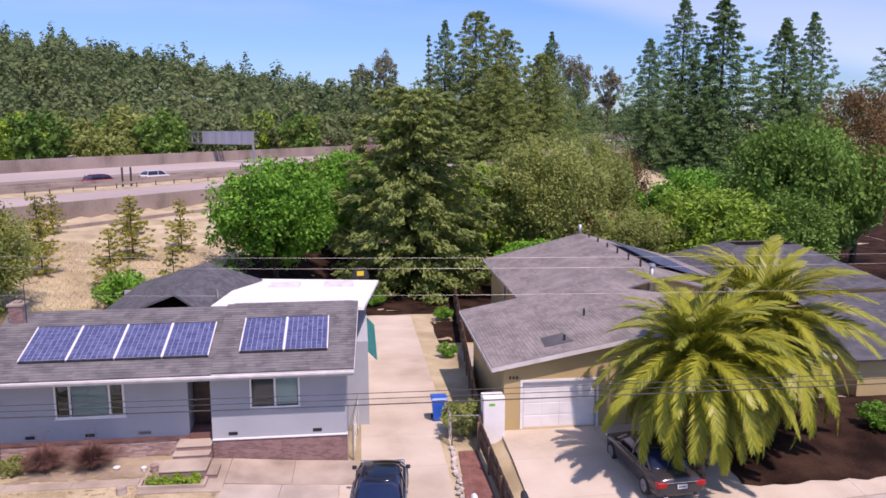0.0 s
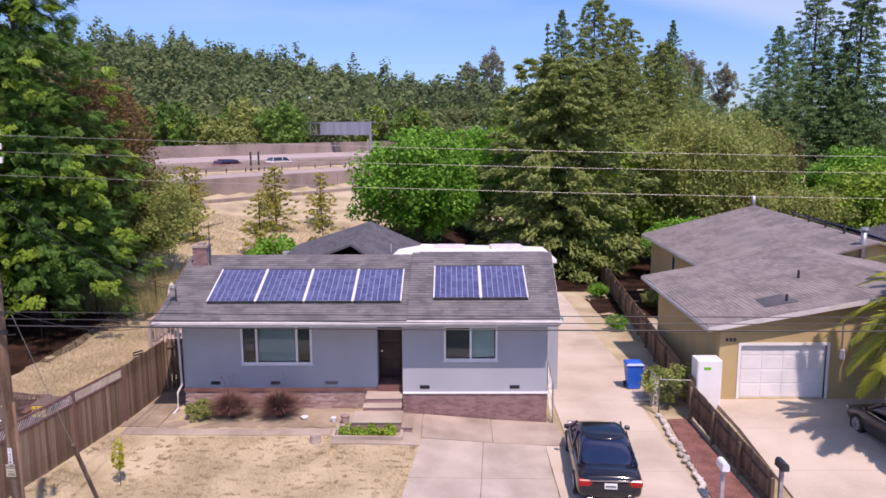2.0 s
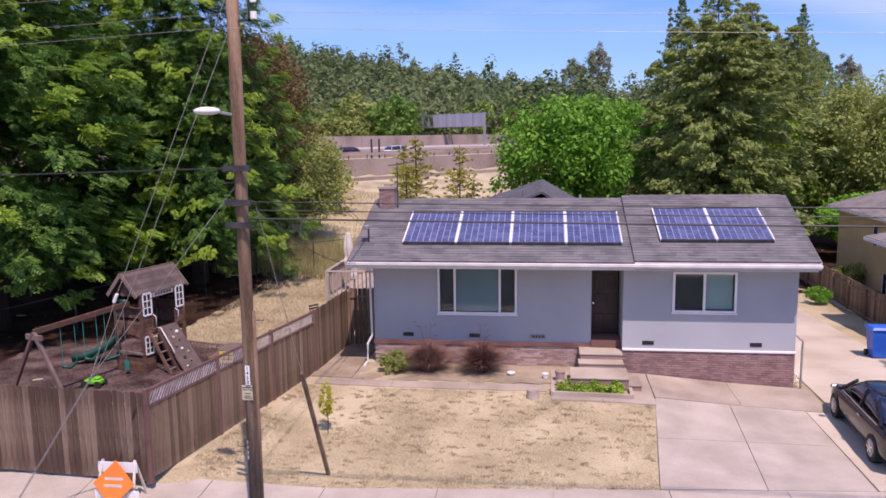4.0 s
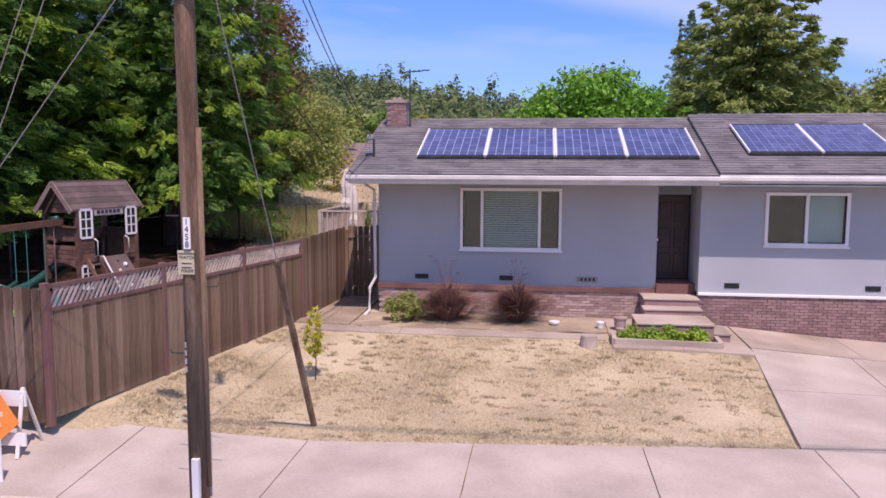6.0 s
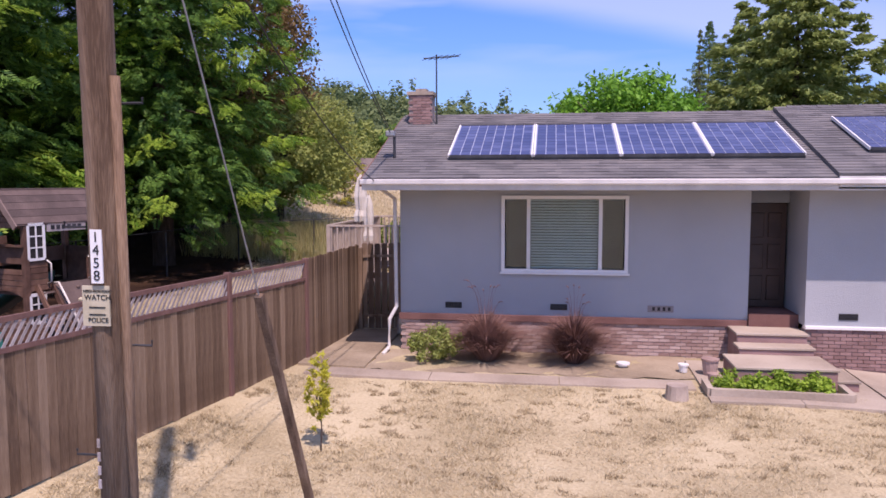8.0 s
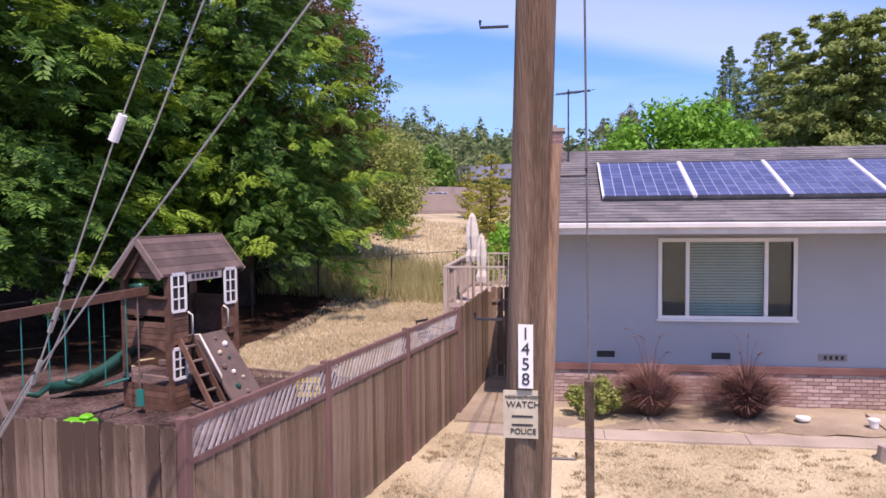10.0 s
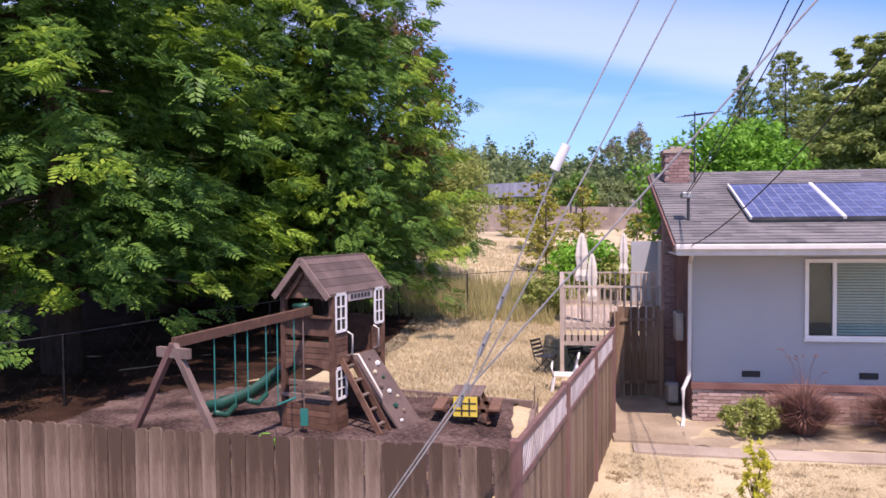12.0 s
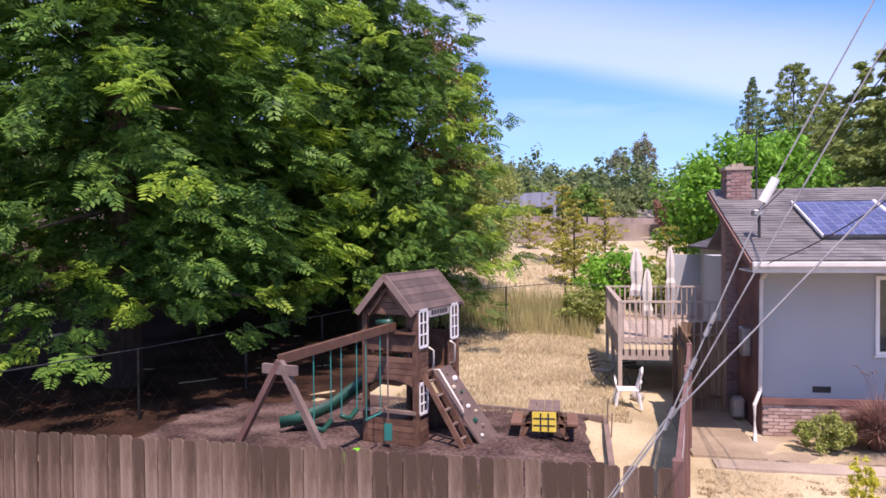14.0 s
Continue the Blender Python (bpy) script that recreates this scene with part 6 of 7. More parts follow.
for sx in (-1, 1):
    part("wheel", TUBE([(bx_ + sx * 0.26, by_ + 0.26, bz_ + 0.11), (bx_ + sx * 0.32, by_ + 0.26, bz_ + 0.11)], 0.11, 0.11, 12), M_TYRE, rbin)
part("handle", TUBE([(bx_ - 0.25, by_ + 0.4, bz_ + 0.98), (bx_ + 0.25, by_ + 0.4, bz_ + 0.98)], 0.02, 0.02, 6), M_BLUE, rbin)


def chain_link(pts, h, label, spacing=2.5, cell=0.16, mat=None):
    """A chain-link fence along the points (x, y)."""
    mat = mat or M_METAL
    e = thing("chain_link_fence", (pts[0][0], pts[0][1], gz(*pts[0])), label, "fence")
    for (ax, ay), (bx, by) in zip(pts, pts[1:]):
        L = math.hypot(bx - ax, by - ay)
        n = max(1, round(L / spacing))
        for i in range(n + 1):
            x, y = ax + (bx - ax) * i / n, ay + (by - ay) * i / n
            part("post", TUBE([(x, y, gz(x, y) - 0.1), (x, y, gz(x, y) + h)], 0.03, 0.03, 7), mat, e)
        part("top_rail", TUBE([(ax, ay, gz(ax, ay) + h), (bx, by, gz(bx, by) + h)], 0.014, 0.014, 6), mat, e)
        bm = bmesh.new()
        m = int(L / cell)
        za, zb = gz(ax, ay), gz(bx, by)
        for i in range(-int(h / cell), m):
            for sgn in (0, 1):
                u0, u1 = i / m, i / m + h / L
                s0, s1 = max(0, u0), min(1, u1)
                if s1 <= s0:
                    continue
                f0, f1 = (s0 - u0) / (u1 - u0), (s1 - u0) / (u1 - u0)
                if sgn:
                    f0, f1 = 1 - f0, 1 - f1
                p = Vector((ax + (bx - ax) * s0, ay + (by - ay) * s0, za + (zb - za) * s0 + h * f0))
                q = Vector((ax + (bx - ax) * s1, ay + (by - ay) * s1, za + (zb - za) * s1 + h * f1))
                beam(bm, p, q, 0.0018, 0.0018)
        tagged(part("wire_mesh", bm, mat, e), kind="stuff")
    return e


chain_link([(6.35, 27.9), (6.4, 26.1), (7.5, 26.0)], 1.35, "galvanised chain-link gate panel beside the bin", 1.2, 0.1)
chain_link([(2.45, 25.3), (2.75, 30.5)], 1.5, "galvanised chain-link gate folded against the house", 2.5, 0.12)
chain_link([(-25.0, 19.5), (-23.3, 24.3), (-21.5, 31.0), (-19.0, 37.0), (-14.5, 41.0), (-11.0, 42.5)], 1.5, "grey chain-link fence behind the yard", 3.6, 0.4, M_MAST)
wc = thing("white_cabinet", (8.0, 26.0, gz(8, 26)), "tall white metal cabinet standing beside the garage", "cabinet")
part("body", B((7.62, 25.75, gz(8, 26), 8.5, 26.4, 1.45), bevel=0.02), M_PLAST, wc)
part("door", B((7.65, 25.73, gz(8, 26) + 0.06, 8.47, 25.748, 1.42), bevel=0.004), M_PLAST, wc)
part("sticker", B((7.85, 25.72, 1.1, 8.1, 25.729, 1.2)), M_LIME, wc, "small yellow-green sticker")
for x, y, mt, lab in ((6.3, 19.25, M_PLAST, "white rounded mailbox on a post"), (7.9, 19.25, M_MAST, "black metal mailbox on a post")):
    mb = thing("mailbox", (x, y, gz(x, y)), lab, "mailbox")
    part("post", B((x - 0.05, y - 0.05, gz(x, y), x + 0.05, y + 0.05, 0.42)), M_LATT, mb)
    bm = bmesh.new()
    secs = [[Vector((x + px, yy, 0.42 + pz)) for px, pz in [(-0.1, 0), (0.1, 0)] + [(0.1 * math.cos(a), 0.13 + 0.1 * math.sin(a)) for a in (0, 0.6, 1.2, 1.94, 2.54, 3.14)]] for yy in (y - 0.24, y + 0.24)]
    loft(bm, secs)
    part("box", bm, mt, mb)
rk = random.Random(4)
for k in range(46):
    u = k / 46
    x, y = 6.02 + 0.42 * u + rk.uniform(-0.09, 0.09), 18.95 + 7.05 * u
    r = rk.uniform(0.07, 0.14)
    bm = bmesh.new()
    bmesh.ops.create_icosphere(bm, subdivisions=1, radius=r)
    for v in bm.verts:
        v.co *= rk.uniform(0.75, 1.15)
        v.co.z *= 0.7
    bmesh.ops.translate(bm, vec=(x, y, gz(x, y) + 0.05 + r * 0.35), verts=bm.verts)
    tagged(part("garden_stone", bm, M_ROCK), "pale rough stone edging the red rock bed", "stone", "edging stones")
hp = thing("basketball_hoop", (2.9, 53.0, gz(2.9, 53)), "yellow-rimmed basketball backboard on a post", "basketball hoop")
part("post", TUBE([(2.9, 53.2, gz(2.9, 53)), (2.9, 53.2, 1.2)], 0.06, 0.06, 8), M_MAST, hp)
bm = bmesh.new()
secs = [[Vector((2.9 + px, yy, 1.1 + pz)) for px, pz in [(-0.6, -0.25), (0.6, -0.25), (0.62, 0.1), (0.45, 0.5), (0.15, 0.65), (-0.15, 0.65), (-0.45, 0.5), (-0.62, 0.1)]] for yy in (53.0, 53.05)]
loft(bm, secs)
part("backboard", bm, M_MAST, hp)
part("target", B((2.65, 52.97, 1.1, 3.15, 52.995, 1.45)), material("yellow_paint", [(0.7, 0.55, 0.03), (0.75, 0.6, 0.05)], 2, 0.5), hp, "yellow target panel")
bm = bmesh.new()
plate(bm, [(2.58, 30.4, 1.65), (3.0, 30.4, 1.2), (3.0, 36.4, 1.2), (2.58, 36.4, 1.65)], 0.05)
aw = tagged(part("awning", bm, M_TEAL), "teal awning sheet on the side wall", "awning")
aw.location = (0.55, 0, 0.55)


# ---- beds ----
def patch(name, poly, mat, label, lift=0.03, step=0.35, category="bed"):
    """A thin layer over the polygon, following the ground with a ragged edge."""
    n = len(poly)

    def inside(x, y):
        c = False
        for i in range(n):
            (ax, ay), (bx, by) = poly[i], poly[(i + 1) % n]
            if (ay > y) != (by > y) and x < (bx - ax) * (y - ay) / (by - ay) + ax:
                c = not c
        return c

    x0, x1 = min(p[0] for p in poly), max(p[0] for p in poly)
    y0, y1 = min(p[1] for p in poly), max(p[1] for p in poly)
    rg = random.Random(len(name))
    bm = bmesh.new()
    made = {}
    nx_, ny_ = int((x1 - x0) / step) + 1, int((y1 - y0) / step) + 1

    def vert(i, j):
        if (i, j) not in made:
            x, y = x0 + i * step + rg.uniform(-0.1, 0.1), y0 + j * step + rg.uniform(-0.1, 0.1)
            made[(i, j)] = bm.verts.new((x, y, gz(x, y) + lift + rg.uniform(-0.008, 0.02)))
        return made[(i, j)]

    for i in range(nx_):
        for j in range(ny_):
            if inside(x0 + (i + 0.5) * step, y0 + (j + 0.5) * step):
                bm.faces.new((vert(i, j), vert(i + 1, j), vert(i + 1, j + 1), vert(i, j + 1)))
    return tagged(part(name, bm, mat, smooth=True), label, category, kind="structure")


CHIPS = [(-22.5, 18.2), (-14.1, 18.0), (-13.95, 25.5), (-16.2, 26.3), (-19.5, 26.8), (-22.5, 25.5)]
patch("bark_bed", CHIPS, M_BARKCHIP, "dark bark-chip bed under the play set", 0.035)
# litter under the trees, with their shade painted in
patch("needle_litter", [(-45, 20), (-22.4, 19), (-22.4, 25.5), (-19.3, 27.0), (-18.2, 31), (-17.5, 37), (-19, 46), (-45, 46)], M_DUFF_DIM, "needle litter under the redwoods, darkened for their shade", 0.02, 0.6)
patch("needle_litter", [(-8, 50), (2, 52.5), (10.5, 52.5), (14, 56), (14, 70), (-2, 72), (-8, 60)], M_DUFF_DIM, "soil under the cedar, its shade put into the dark colour", 0.02, 0.8)
# added dark patch: stands in for the palms' shade on the ground
patch("palm_bed", [(16.2, 21.0), (30, 21.5), (30, 30), (16.8, 26.5)], M_DUFF_DIM, "dark patch that paints the palms' shade on the ground", 0.06, 0.5)
patch("flower_bed", [(-11, 23.9), (-4.9, 23.9), (-4.9, 25.6), (-11, 25.6)], M_SOIL, "bare dusty soil bed below the brick base", 0.004, 0.3)
patch("far_duff", [(30, 38), (60, 40), (80, 130), (150, 130), (150, 30), (60, 26)], M_DUFF_DIM, "leaf litter under the trees, darkened for their shade", 0.018, 2.0)
patch("far_duff", [(8, 44), (60, 40), (80, 130), (-5, 130), (10, 60)], M_DUFF_DIM, "leaf litter under the trees, darkened for their shade", 0.015, 1.6)
for a, b in (((-13.9, 18.0), (-13.75, 25.5)), ((-13.8, 25.6), (-19.6, 27.0))):
    bm = BEAM((a[0], a[1], gz(*a) + 0.06), (b[0], b[1], gz(*b) + 0.06), 0.1, 0.14)
    tagged(part("bed_edging", bm, M_PLAY_L), "weathered timber edging of the bark bed", "edging")

# ---- play set ----
PO, PAX, PAY = Vector((-17.45, 24.0, 0)), Vector((0.96, -0.28, 0)), Vector((0.28, 0.96, 0))
PZ = gz(-17.4, 23.5) + 0.03


def pl(u, v, z):
    return PO + PAX * u + PAY * v + Vector((0, 0, PZ + z))


def PBOX(u0, v0, z0, u1, v1, z1):
    bm = bmesh.new()
    vs = [bm.verts.new(pl(u, v, z)) for z in (z0, z1) for v in (v0, v1) for u in (u0, u1)]
    for q in ((0, 2, 3, 1), (4, 5, 7, 6), (0, 1, 5, 4), (2, 6, 7, 3), (0, 4, 6, 2), (1, 3, 7, 5)):
        bm.faces.new([vs[i] for i in q])
    return bm


def PBEAM(a, b, w, d, up=(0, 0, 1)):
    return BEAM(pl(*a), pl(*b), w, d, up)


play = thing("play_set", pl(0, 0, 0), "brown timber play tower with swings, slide and climbing wall", "play set")
for u in (-0.52, 0.52):
    for v in (-0.86, 0.86):
        part("post", PBOX(u - 0.05, v - 0.05, 0, u + 0.05, v + 0.05, 2.46), M_PLAY, play)
part("platform", PBOX(-0.5, -0.85, 1.1, 0.5, 0.85, 1.18), M_PLAY, play)
# front face boards
for z0, z1, th in ((0.02, 0.58, 0.115), (1.18, 1.68, 0.105)):
    k = int((z1 - z0) / th)
    for i in range(k):
        part("wall_slat", PBOX(-0.47, -0.9, z0 + i * th, 0.47, -0.875, z0 + (i + 0.9) * th), M_PLAY, play)
part("front_panel", PBOX(-0.47, -0.89, 1.70, 0.47, -0.87, 2.02), M_PLAY, play)
part("counter", PBOX(-0.56, -0.98, 2.02, 0.56, -0.84, 2.06), M_PLAY, play)
part("sill_rail", PBOX(-0.54, -0.94, 0.58, 0.54, -0.86, 0.64), M_PLAY_L, play)
bm = bmesh.new()
for i in range(8):
    a0, a1 = -0.5 + i / 8, -0.5 + (i + 1) / 8
    zf = lambda a: 1.06 + 0.12 * (1 - (2 * a) ** 2)
    vs = [bm.verts.new(pl(a, v, z)) for v in (-0.91, -0.88) for a, z in ((a0, zf(a0)), (a1, zf(a1)), (a1, 1.2), (a0, 1.2))]
    for q in ((0, 1, 2, 3), (7, 6, 5, 4), (0, 4, 5, 1), (2, 6, 7, 3)):
        bm.faces.new([vs[j] for j in q])
part("arch", bm, M_PLAY, play)
# gable front
for i in range(4):
    z = 2.36 + i * 0.11
    hw_ = 0.5 * (1 - i * 0.2)
    part("gable_slat", PBOX(-hw_, -0.9, z, hw_, -0.875, z + 0.1), M_PLAY, play)
for s in (-1, 1):
    part("gable_brace", PBEAM((s * 0.4, -0.95, 2.35), (0, -0.95, 2.85), 0.06, 0.06), M_PLAY, play)
    part("barge_board", PBEAM((s * 0.58, -1.08, 2.38), (0, -1.08, 3.05), 0.03, 0.11), M_PLAY_L, play)
    part("barge_board", PBEAM((s * 0.58, 1.08, 2.38), (0, 1.08, 3.05), 0.03, 0.11), M_PLAY_L, play)
    bm = bmesh.new()
    plate(bm, [pl(s * 0.58, -1.06, 2.42), pl(s * 0.58, 1.06, 2.42), pl(0, 1.06, 3.07), pl(0, -1.06, 3.07)], 0.03)
    rf = part("roof_panel", bm, M_PLAY_R, play)
    for i in range(5):
        u0, u1 = i / 5, (i + 1.06) / 5
        bm = bmesh.new()
        plate(bm, [pl(s * 0.58 * (1 - u0), -1.06, 2.45 + 0.65 * u0), pl(s * 0.58 * (1 - u0), 1.06, 2.45 + 0.65 * u0), pl(s * 0.58 * (1 - u1), 1.06, 2.44 + 0.65 * u1), pl(s * 0.58 * (1 - u1), -1.06, 2.44 + 0.65 * u1)], 0.014)
        part("roof_board", bm, M_PLAY_R, rf)
part("ridge", PBEAM((0, -1.08, 3.08), (0, 1.08, 3.08), 0.06, 0.04), M_PLAY_R, play)


def play_window(v0, v1, z0, z1):
    w = part("window", PBOX(0.545, v0, z0, 0.56, v1, z1), M_DARK, play, "white lattice window with arched head")
    for a, b, c, d in ((v0 - 0.03, v0 + 0.02, z0, z1), (v1 - 0.02, v1 + 0.03, z0, z1), (v0, v1, z0 - 0.03, z0 + 0.02), (v0, v1, z1 - 0.02, z1 + 0.04), ((v0 + v1) / 2 - 0.012, (v0 + v1) / 2 + 0.012, z0, z1), (v0, v1, z0 + (z1 - z0) / 3 - 0.01, z0 + (z1 - z0) / 3 + 0.014), (v0, v1, z0 + (z1 - z0) * 2 / 3 - 0.01, z0 + (z1 - z0) * 2 / 3 + 0.014)):
        part("window_bar", PBOX(0.555, a, c, 0.578, b, d), M_PLAST, w)


play_window(-0.82, -0.5, 1.78, 2.42)
play_window(0.55, 0.85, 1.78, 2.42)
play_window(-0.82, -0.52, 0.58, 1.1)
for v0, v1, z0, z1 in ((-0.84, -0.42, 0.02, 0.56), (-0.84, -0.42, 1.18, 1.74), (0.48, 0.84, 1.18, 1.74), (0.48, 0.84, 0.02, 1.05)):
    k = int((z1 - z0) / 0.11)
    for i in range(k):
        part("wall_slat", PBOX(0.52, v0, z0 + i * 0.11, 0.545, v1, z0 + i * 0.11 + 0.1), M_PLAY, play)
nb_ = part("name_board", PBOX(0.55, -0.42, 2.28, 0.575, 0.45, 2.43), M_LATT, play, "pale board with unreadable lettering")
for k in range(6):
    part("bar", PBOX(0.574, -0.34 + k * 0.12, 2.32, 0.582, -0.26 + k * 0.12, 2.40), M_MAST, nb_)
part("back_wall", PBOX(-0.5, 0.85, 1.18, 0.5, 0.88, 1.9), M_PLAY, play)
part("left_wall", PBOX(-0.54, -0.85, 1.6, -0.51, 0.85, 1.9), M_PLAY, play)
part("back_wall", PBOX(-0.5, 0.85, 0.0, 0.5, 0.88, 0.6), M_PLAY, play)
for v in (-0.44, 0.5):
    part("grab_handle", TUBE([pl(0.56, v, 1.3), pl(0.66, v, 1.34), pl(0.66, v, 1.68), pl(0.56, v, 1.74)], 0.018, 0.018, 6), M_CANVAS, play, "cream grab handle", smooth=True)
# climbing wall and ladder
bm = bmesh.new()
plate(bm, [pl(1.55, -0.3, 0.0), pl(1.55, 0.5, 0.0), pl(0.56, 0.5, 1.28), pl(0.56, -0.3, 1.28)], 0.04)
cw = part("climbing_wall", bm, M_PLAY_R, play, "sloping board climbing wall with pale holds")
hc = [M_PLAST, M_CREAM, M_TEALD, M_PLAY_L]
for k in range(10):
    u = 0.08 + 0.09 * k
    c = pl(1.55 - 0.99 * u, -0.1 + 0.4 * ((k * 0.62) % 1), 1.28 * u + 0.03)
    bm = bmesh.new()
    bmesh.ops.create_icosphere(bm, subdivisions=1, radius=0.036 + 0.012 * (k % 3))
    bmesh.ops.translate(bm, vec=c, verts=bm.verts)
    part("hold", bm, hc[(k * 3) % 4], cw)
for v in (-0.36, -0.68):
    part("ladder_side", PBEAM((1.35, v, 0), (0.56, v, 1.28), 0.04, 0.1), M_PLAY, play)
for k in range(5):
    u = (k + 0.6) / 5.2
    part("rung", PBEAM((1.35 - 0.79 * u, -0.36, 1.28 * u), (1.35 - 0.79 * u, -0.68, 1.28 * u), 0.05, 0.03), M_PLAY_L, play)
part("hand_rail", TUBE([pl(0.6, -0.34, 1.3), pl(0.72, -0.34, 1.32), pl(1.2, -0.34, 0.62), pl(1.2, -0.34, 0.5)], 0.02, 0.02, 6), M_CANVAS, play, "cream bent hand rail", smooth=True)
# swing beam, A-frame and swings
SB, SE = pl(0.12, -0.95, 2.16), Vector((-18.62, 20.1, PZ + 2.02))
part("swing_beam", BEAM(SB, SE, 0.09, 0.14), M_PLAY, play)
sd = (SE - SB).normalized()
sp = Vector((sd.y, -sd.x, 0)).normalized()
for s in (-1, 1):
    foot = SE + sp * s * 1.25 - Vector((0, 0, SE.z - gz(SE.x, SE.y) - 0.02))
    part("frame_leg", BEAM(foot, SE + Vector((0, 0, -0.02)), 0.09, 0.09), M_PLAY_L if s < 0 else M_FENCE_R, play)
part("leg_bracket", BEAM(SE - sp * 0.3 + Vector((0, 0, -0.14)), SE + sp * 0.3 + Vector((0, 0, -0.14)), 0.08, 0.14), M_PLAY_L, play)
part("telescope", TUBE([pl(-0.2, -1.0, 2.22), pl(0.12, -1.05, 2.24)], 0.05, 0.065, 10), M_TEALD, play, "green toy telescope", smooth=True)
for a, low, seat in ((0.22, 1.45, False), (0.45, 1.2, True), (0.68, 1.2, True)):
    c = SB.lerp(SE, a)
    for s in (-1, 1):
        top = c + sd * s * 0.22
        part("chain", TUBE([top - Vector((0, 0, 0.06)), top - Vector((0, 0, low))], 0.010, 0.010, 5), M_TEAL, play, "teal coated swing chain")
    if seat:
        part("swing_seat", TUBE([c - sd * 0.22 - Vector((0, 0, low)), c - Vector((0, 0, low + 0.1)), c + sd * 0.22 - Vector((0, 0, low))], 0.045, 0.045, 8), M_TEALD, play, "green swing seat", smooth=True)
    else:
        part("trapeze_bar", TUBE([c - sd * 0.24 - Vector((0, 0, low)), c + sd * 0.24 - Vector((0, 0, low))], 0.02, 0.02, 6), M_TEAL, play)
part("rope", TUBE([SB.lerp(SE, 0.07), SB.lerp(SE, 0.07) - Vector((0, 0, 1.7))], 0.014, 0.014, 5), M_PLAY_L, play)
part("paddle", BEAM(SB.lerp(SE, 0.07) - Vector((0, 0, 1.7)), SB.lerp(SE, 0.07) - Vector((0, 0, 2.0)), 0.14, 0.03), M_TEAL, play, "teal toy shovel")
# slide
bm = bmesh.new()
path_ = [(-0.5, 0.3, 1.2), (-0.75, 0.2, 1.1), (-1.1, -0.05, 0.78), (-1.5, -0.35, 0.42), (-1.95, -0.65, 0.2), (-2.3, -0.85, 0.13)]
secs = []
for u, v, z in path_:
    secs.append([pl(u, v + dv, z + dz) for dv, dz in ((-0.28, 0.2), (-0.24, 0.2), (-0.2, 0.03), (0.2, 0.03), (0.24, 0.2), (0.28, 0.2), (0.24, -0.03), (-0.24, -0.03))])
loft(bm, secs)
part("slide", bm, M_TEALD, play, "dark green plastic slide", smooth=True)
tr = thing("toy_tractor", (-18.05, 21.7, gz(-18, 21.7) + 0.04), "lime green plastic ride-on toy", "toy")
tx, ty, tz = tr.location
part("body", B((tx - 0.26, ty - 0.13, tz + 0.08, tx + 0.26, ty + 0.13, tz + 0.22), (tx + 0.02, ty - 0.1, tz + 0.22, tx + 0.2, ty + 0.1, tz + 0.3), bevel=0.035), M_LIME, tr)
for a in (-0.2, 0.2):
    for b in (-0.17, 0.17):
        part("wheel", TUBE([(tx + a, ty + b - 0.03, tz + 0.1), (tx + a, ty + b + 0.03, tz + 0.1)], 0.1, 0.1, 12), M_TYRE, tr)

# ---- picnic table, chairs, deck ----
pt = thing("picnic_table", (-14.95, 24.3, gz(-15, 24.3) + 0.03), "small brown timber picnic table with a yellow end panel", "picnic table")
px_, py_, pz_ = pt.location
for k in range(4):
    part("top_board", B((px_ - 0.3 + k * 0.15, py_ - 0.45, pz_ + 0.52, px_ - 0.16 + k * 0.15, py_ + 0.45, pz_ + 0.55)), M_PLAY_L, pt)
for s in (-1, 1):
    part("bench", B((px_ + s * 0.52 - 0.1, py_ - 0.45, pz_ + 0.26, px_ + s * 0.52 + 0.1, py_ + 0.45, pz_ + 0.3)), M_PLAY, pt)
    for yy in (-0.32, 0.32):
        part("leg", BEAM((px_ + s * 0.42, py_ + yy, pz_), (px_ + s * 0.18, py_ + yy, pz_ + 0.52), 0.04, 0.08), M_PLAY, pt)
for yy in (-0.32, 0.32):
    part("cross_bar", B((px_ - 0.6, py_ + yy - 0.02, pz_ + 0.2, px_ + 0.6, py_ + yy + 0.02, pz_ + 0.27)), M_PLAY, pt)
yp = part("end_panel", B((px_ - 0.22, py_ - 0.49, pz_ + 0.16, px_ + 0.22, py_ - 0.465, pz_ + 0.52)), material("yellow_panel", [(0.62, 0.48, 0.06), (0.7, 0.55, 0.08)], 2, 0.6), pt, "yellow panel with dark bars")
for k in range(2):
    part("bar", B((px_ - 0.2, py_ - 0.497, pz_ + 0.26 + k * 0.13, px_ + 0.2, py_ - 0.489, pz_ + 0.285 + k * 0.13)), M_MAST, yp)
    part("bar", B((px_ - 0.08 + k * 0.14, py_ - 0.498, pz_ + 0.18, px_ - 0.05 + k * 0.14, py_ - 0.4895, pz_ + 0.5)), M_MAST, yp)
ch = thing("garden_chair", (-13.15, 27.5, gz(-13.15, 27.5)), "white moulded plastic garden chair on dry grass", "chair")
cx, cy, cz = ch.location
part("seat", B((cx - 0.24, cy - 0.24, cz + 0.4, cx + 0.24, cy + 0.24, cz + 0.43), bevel=0.012), M_PLAST, ch)
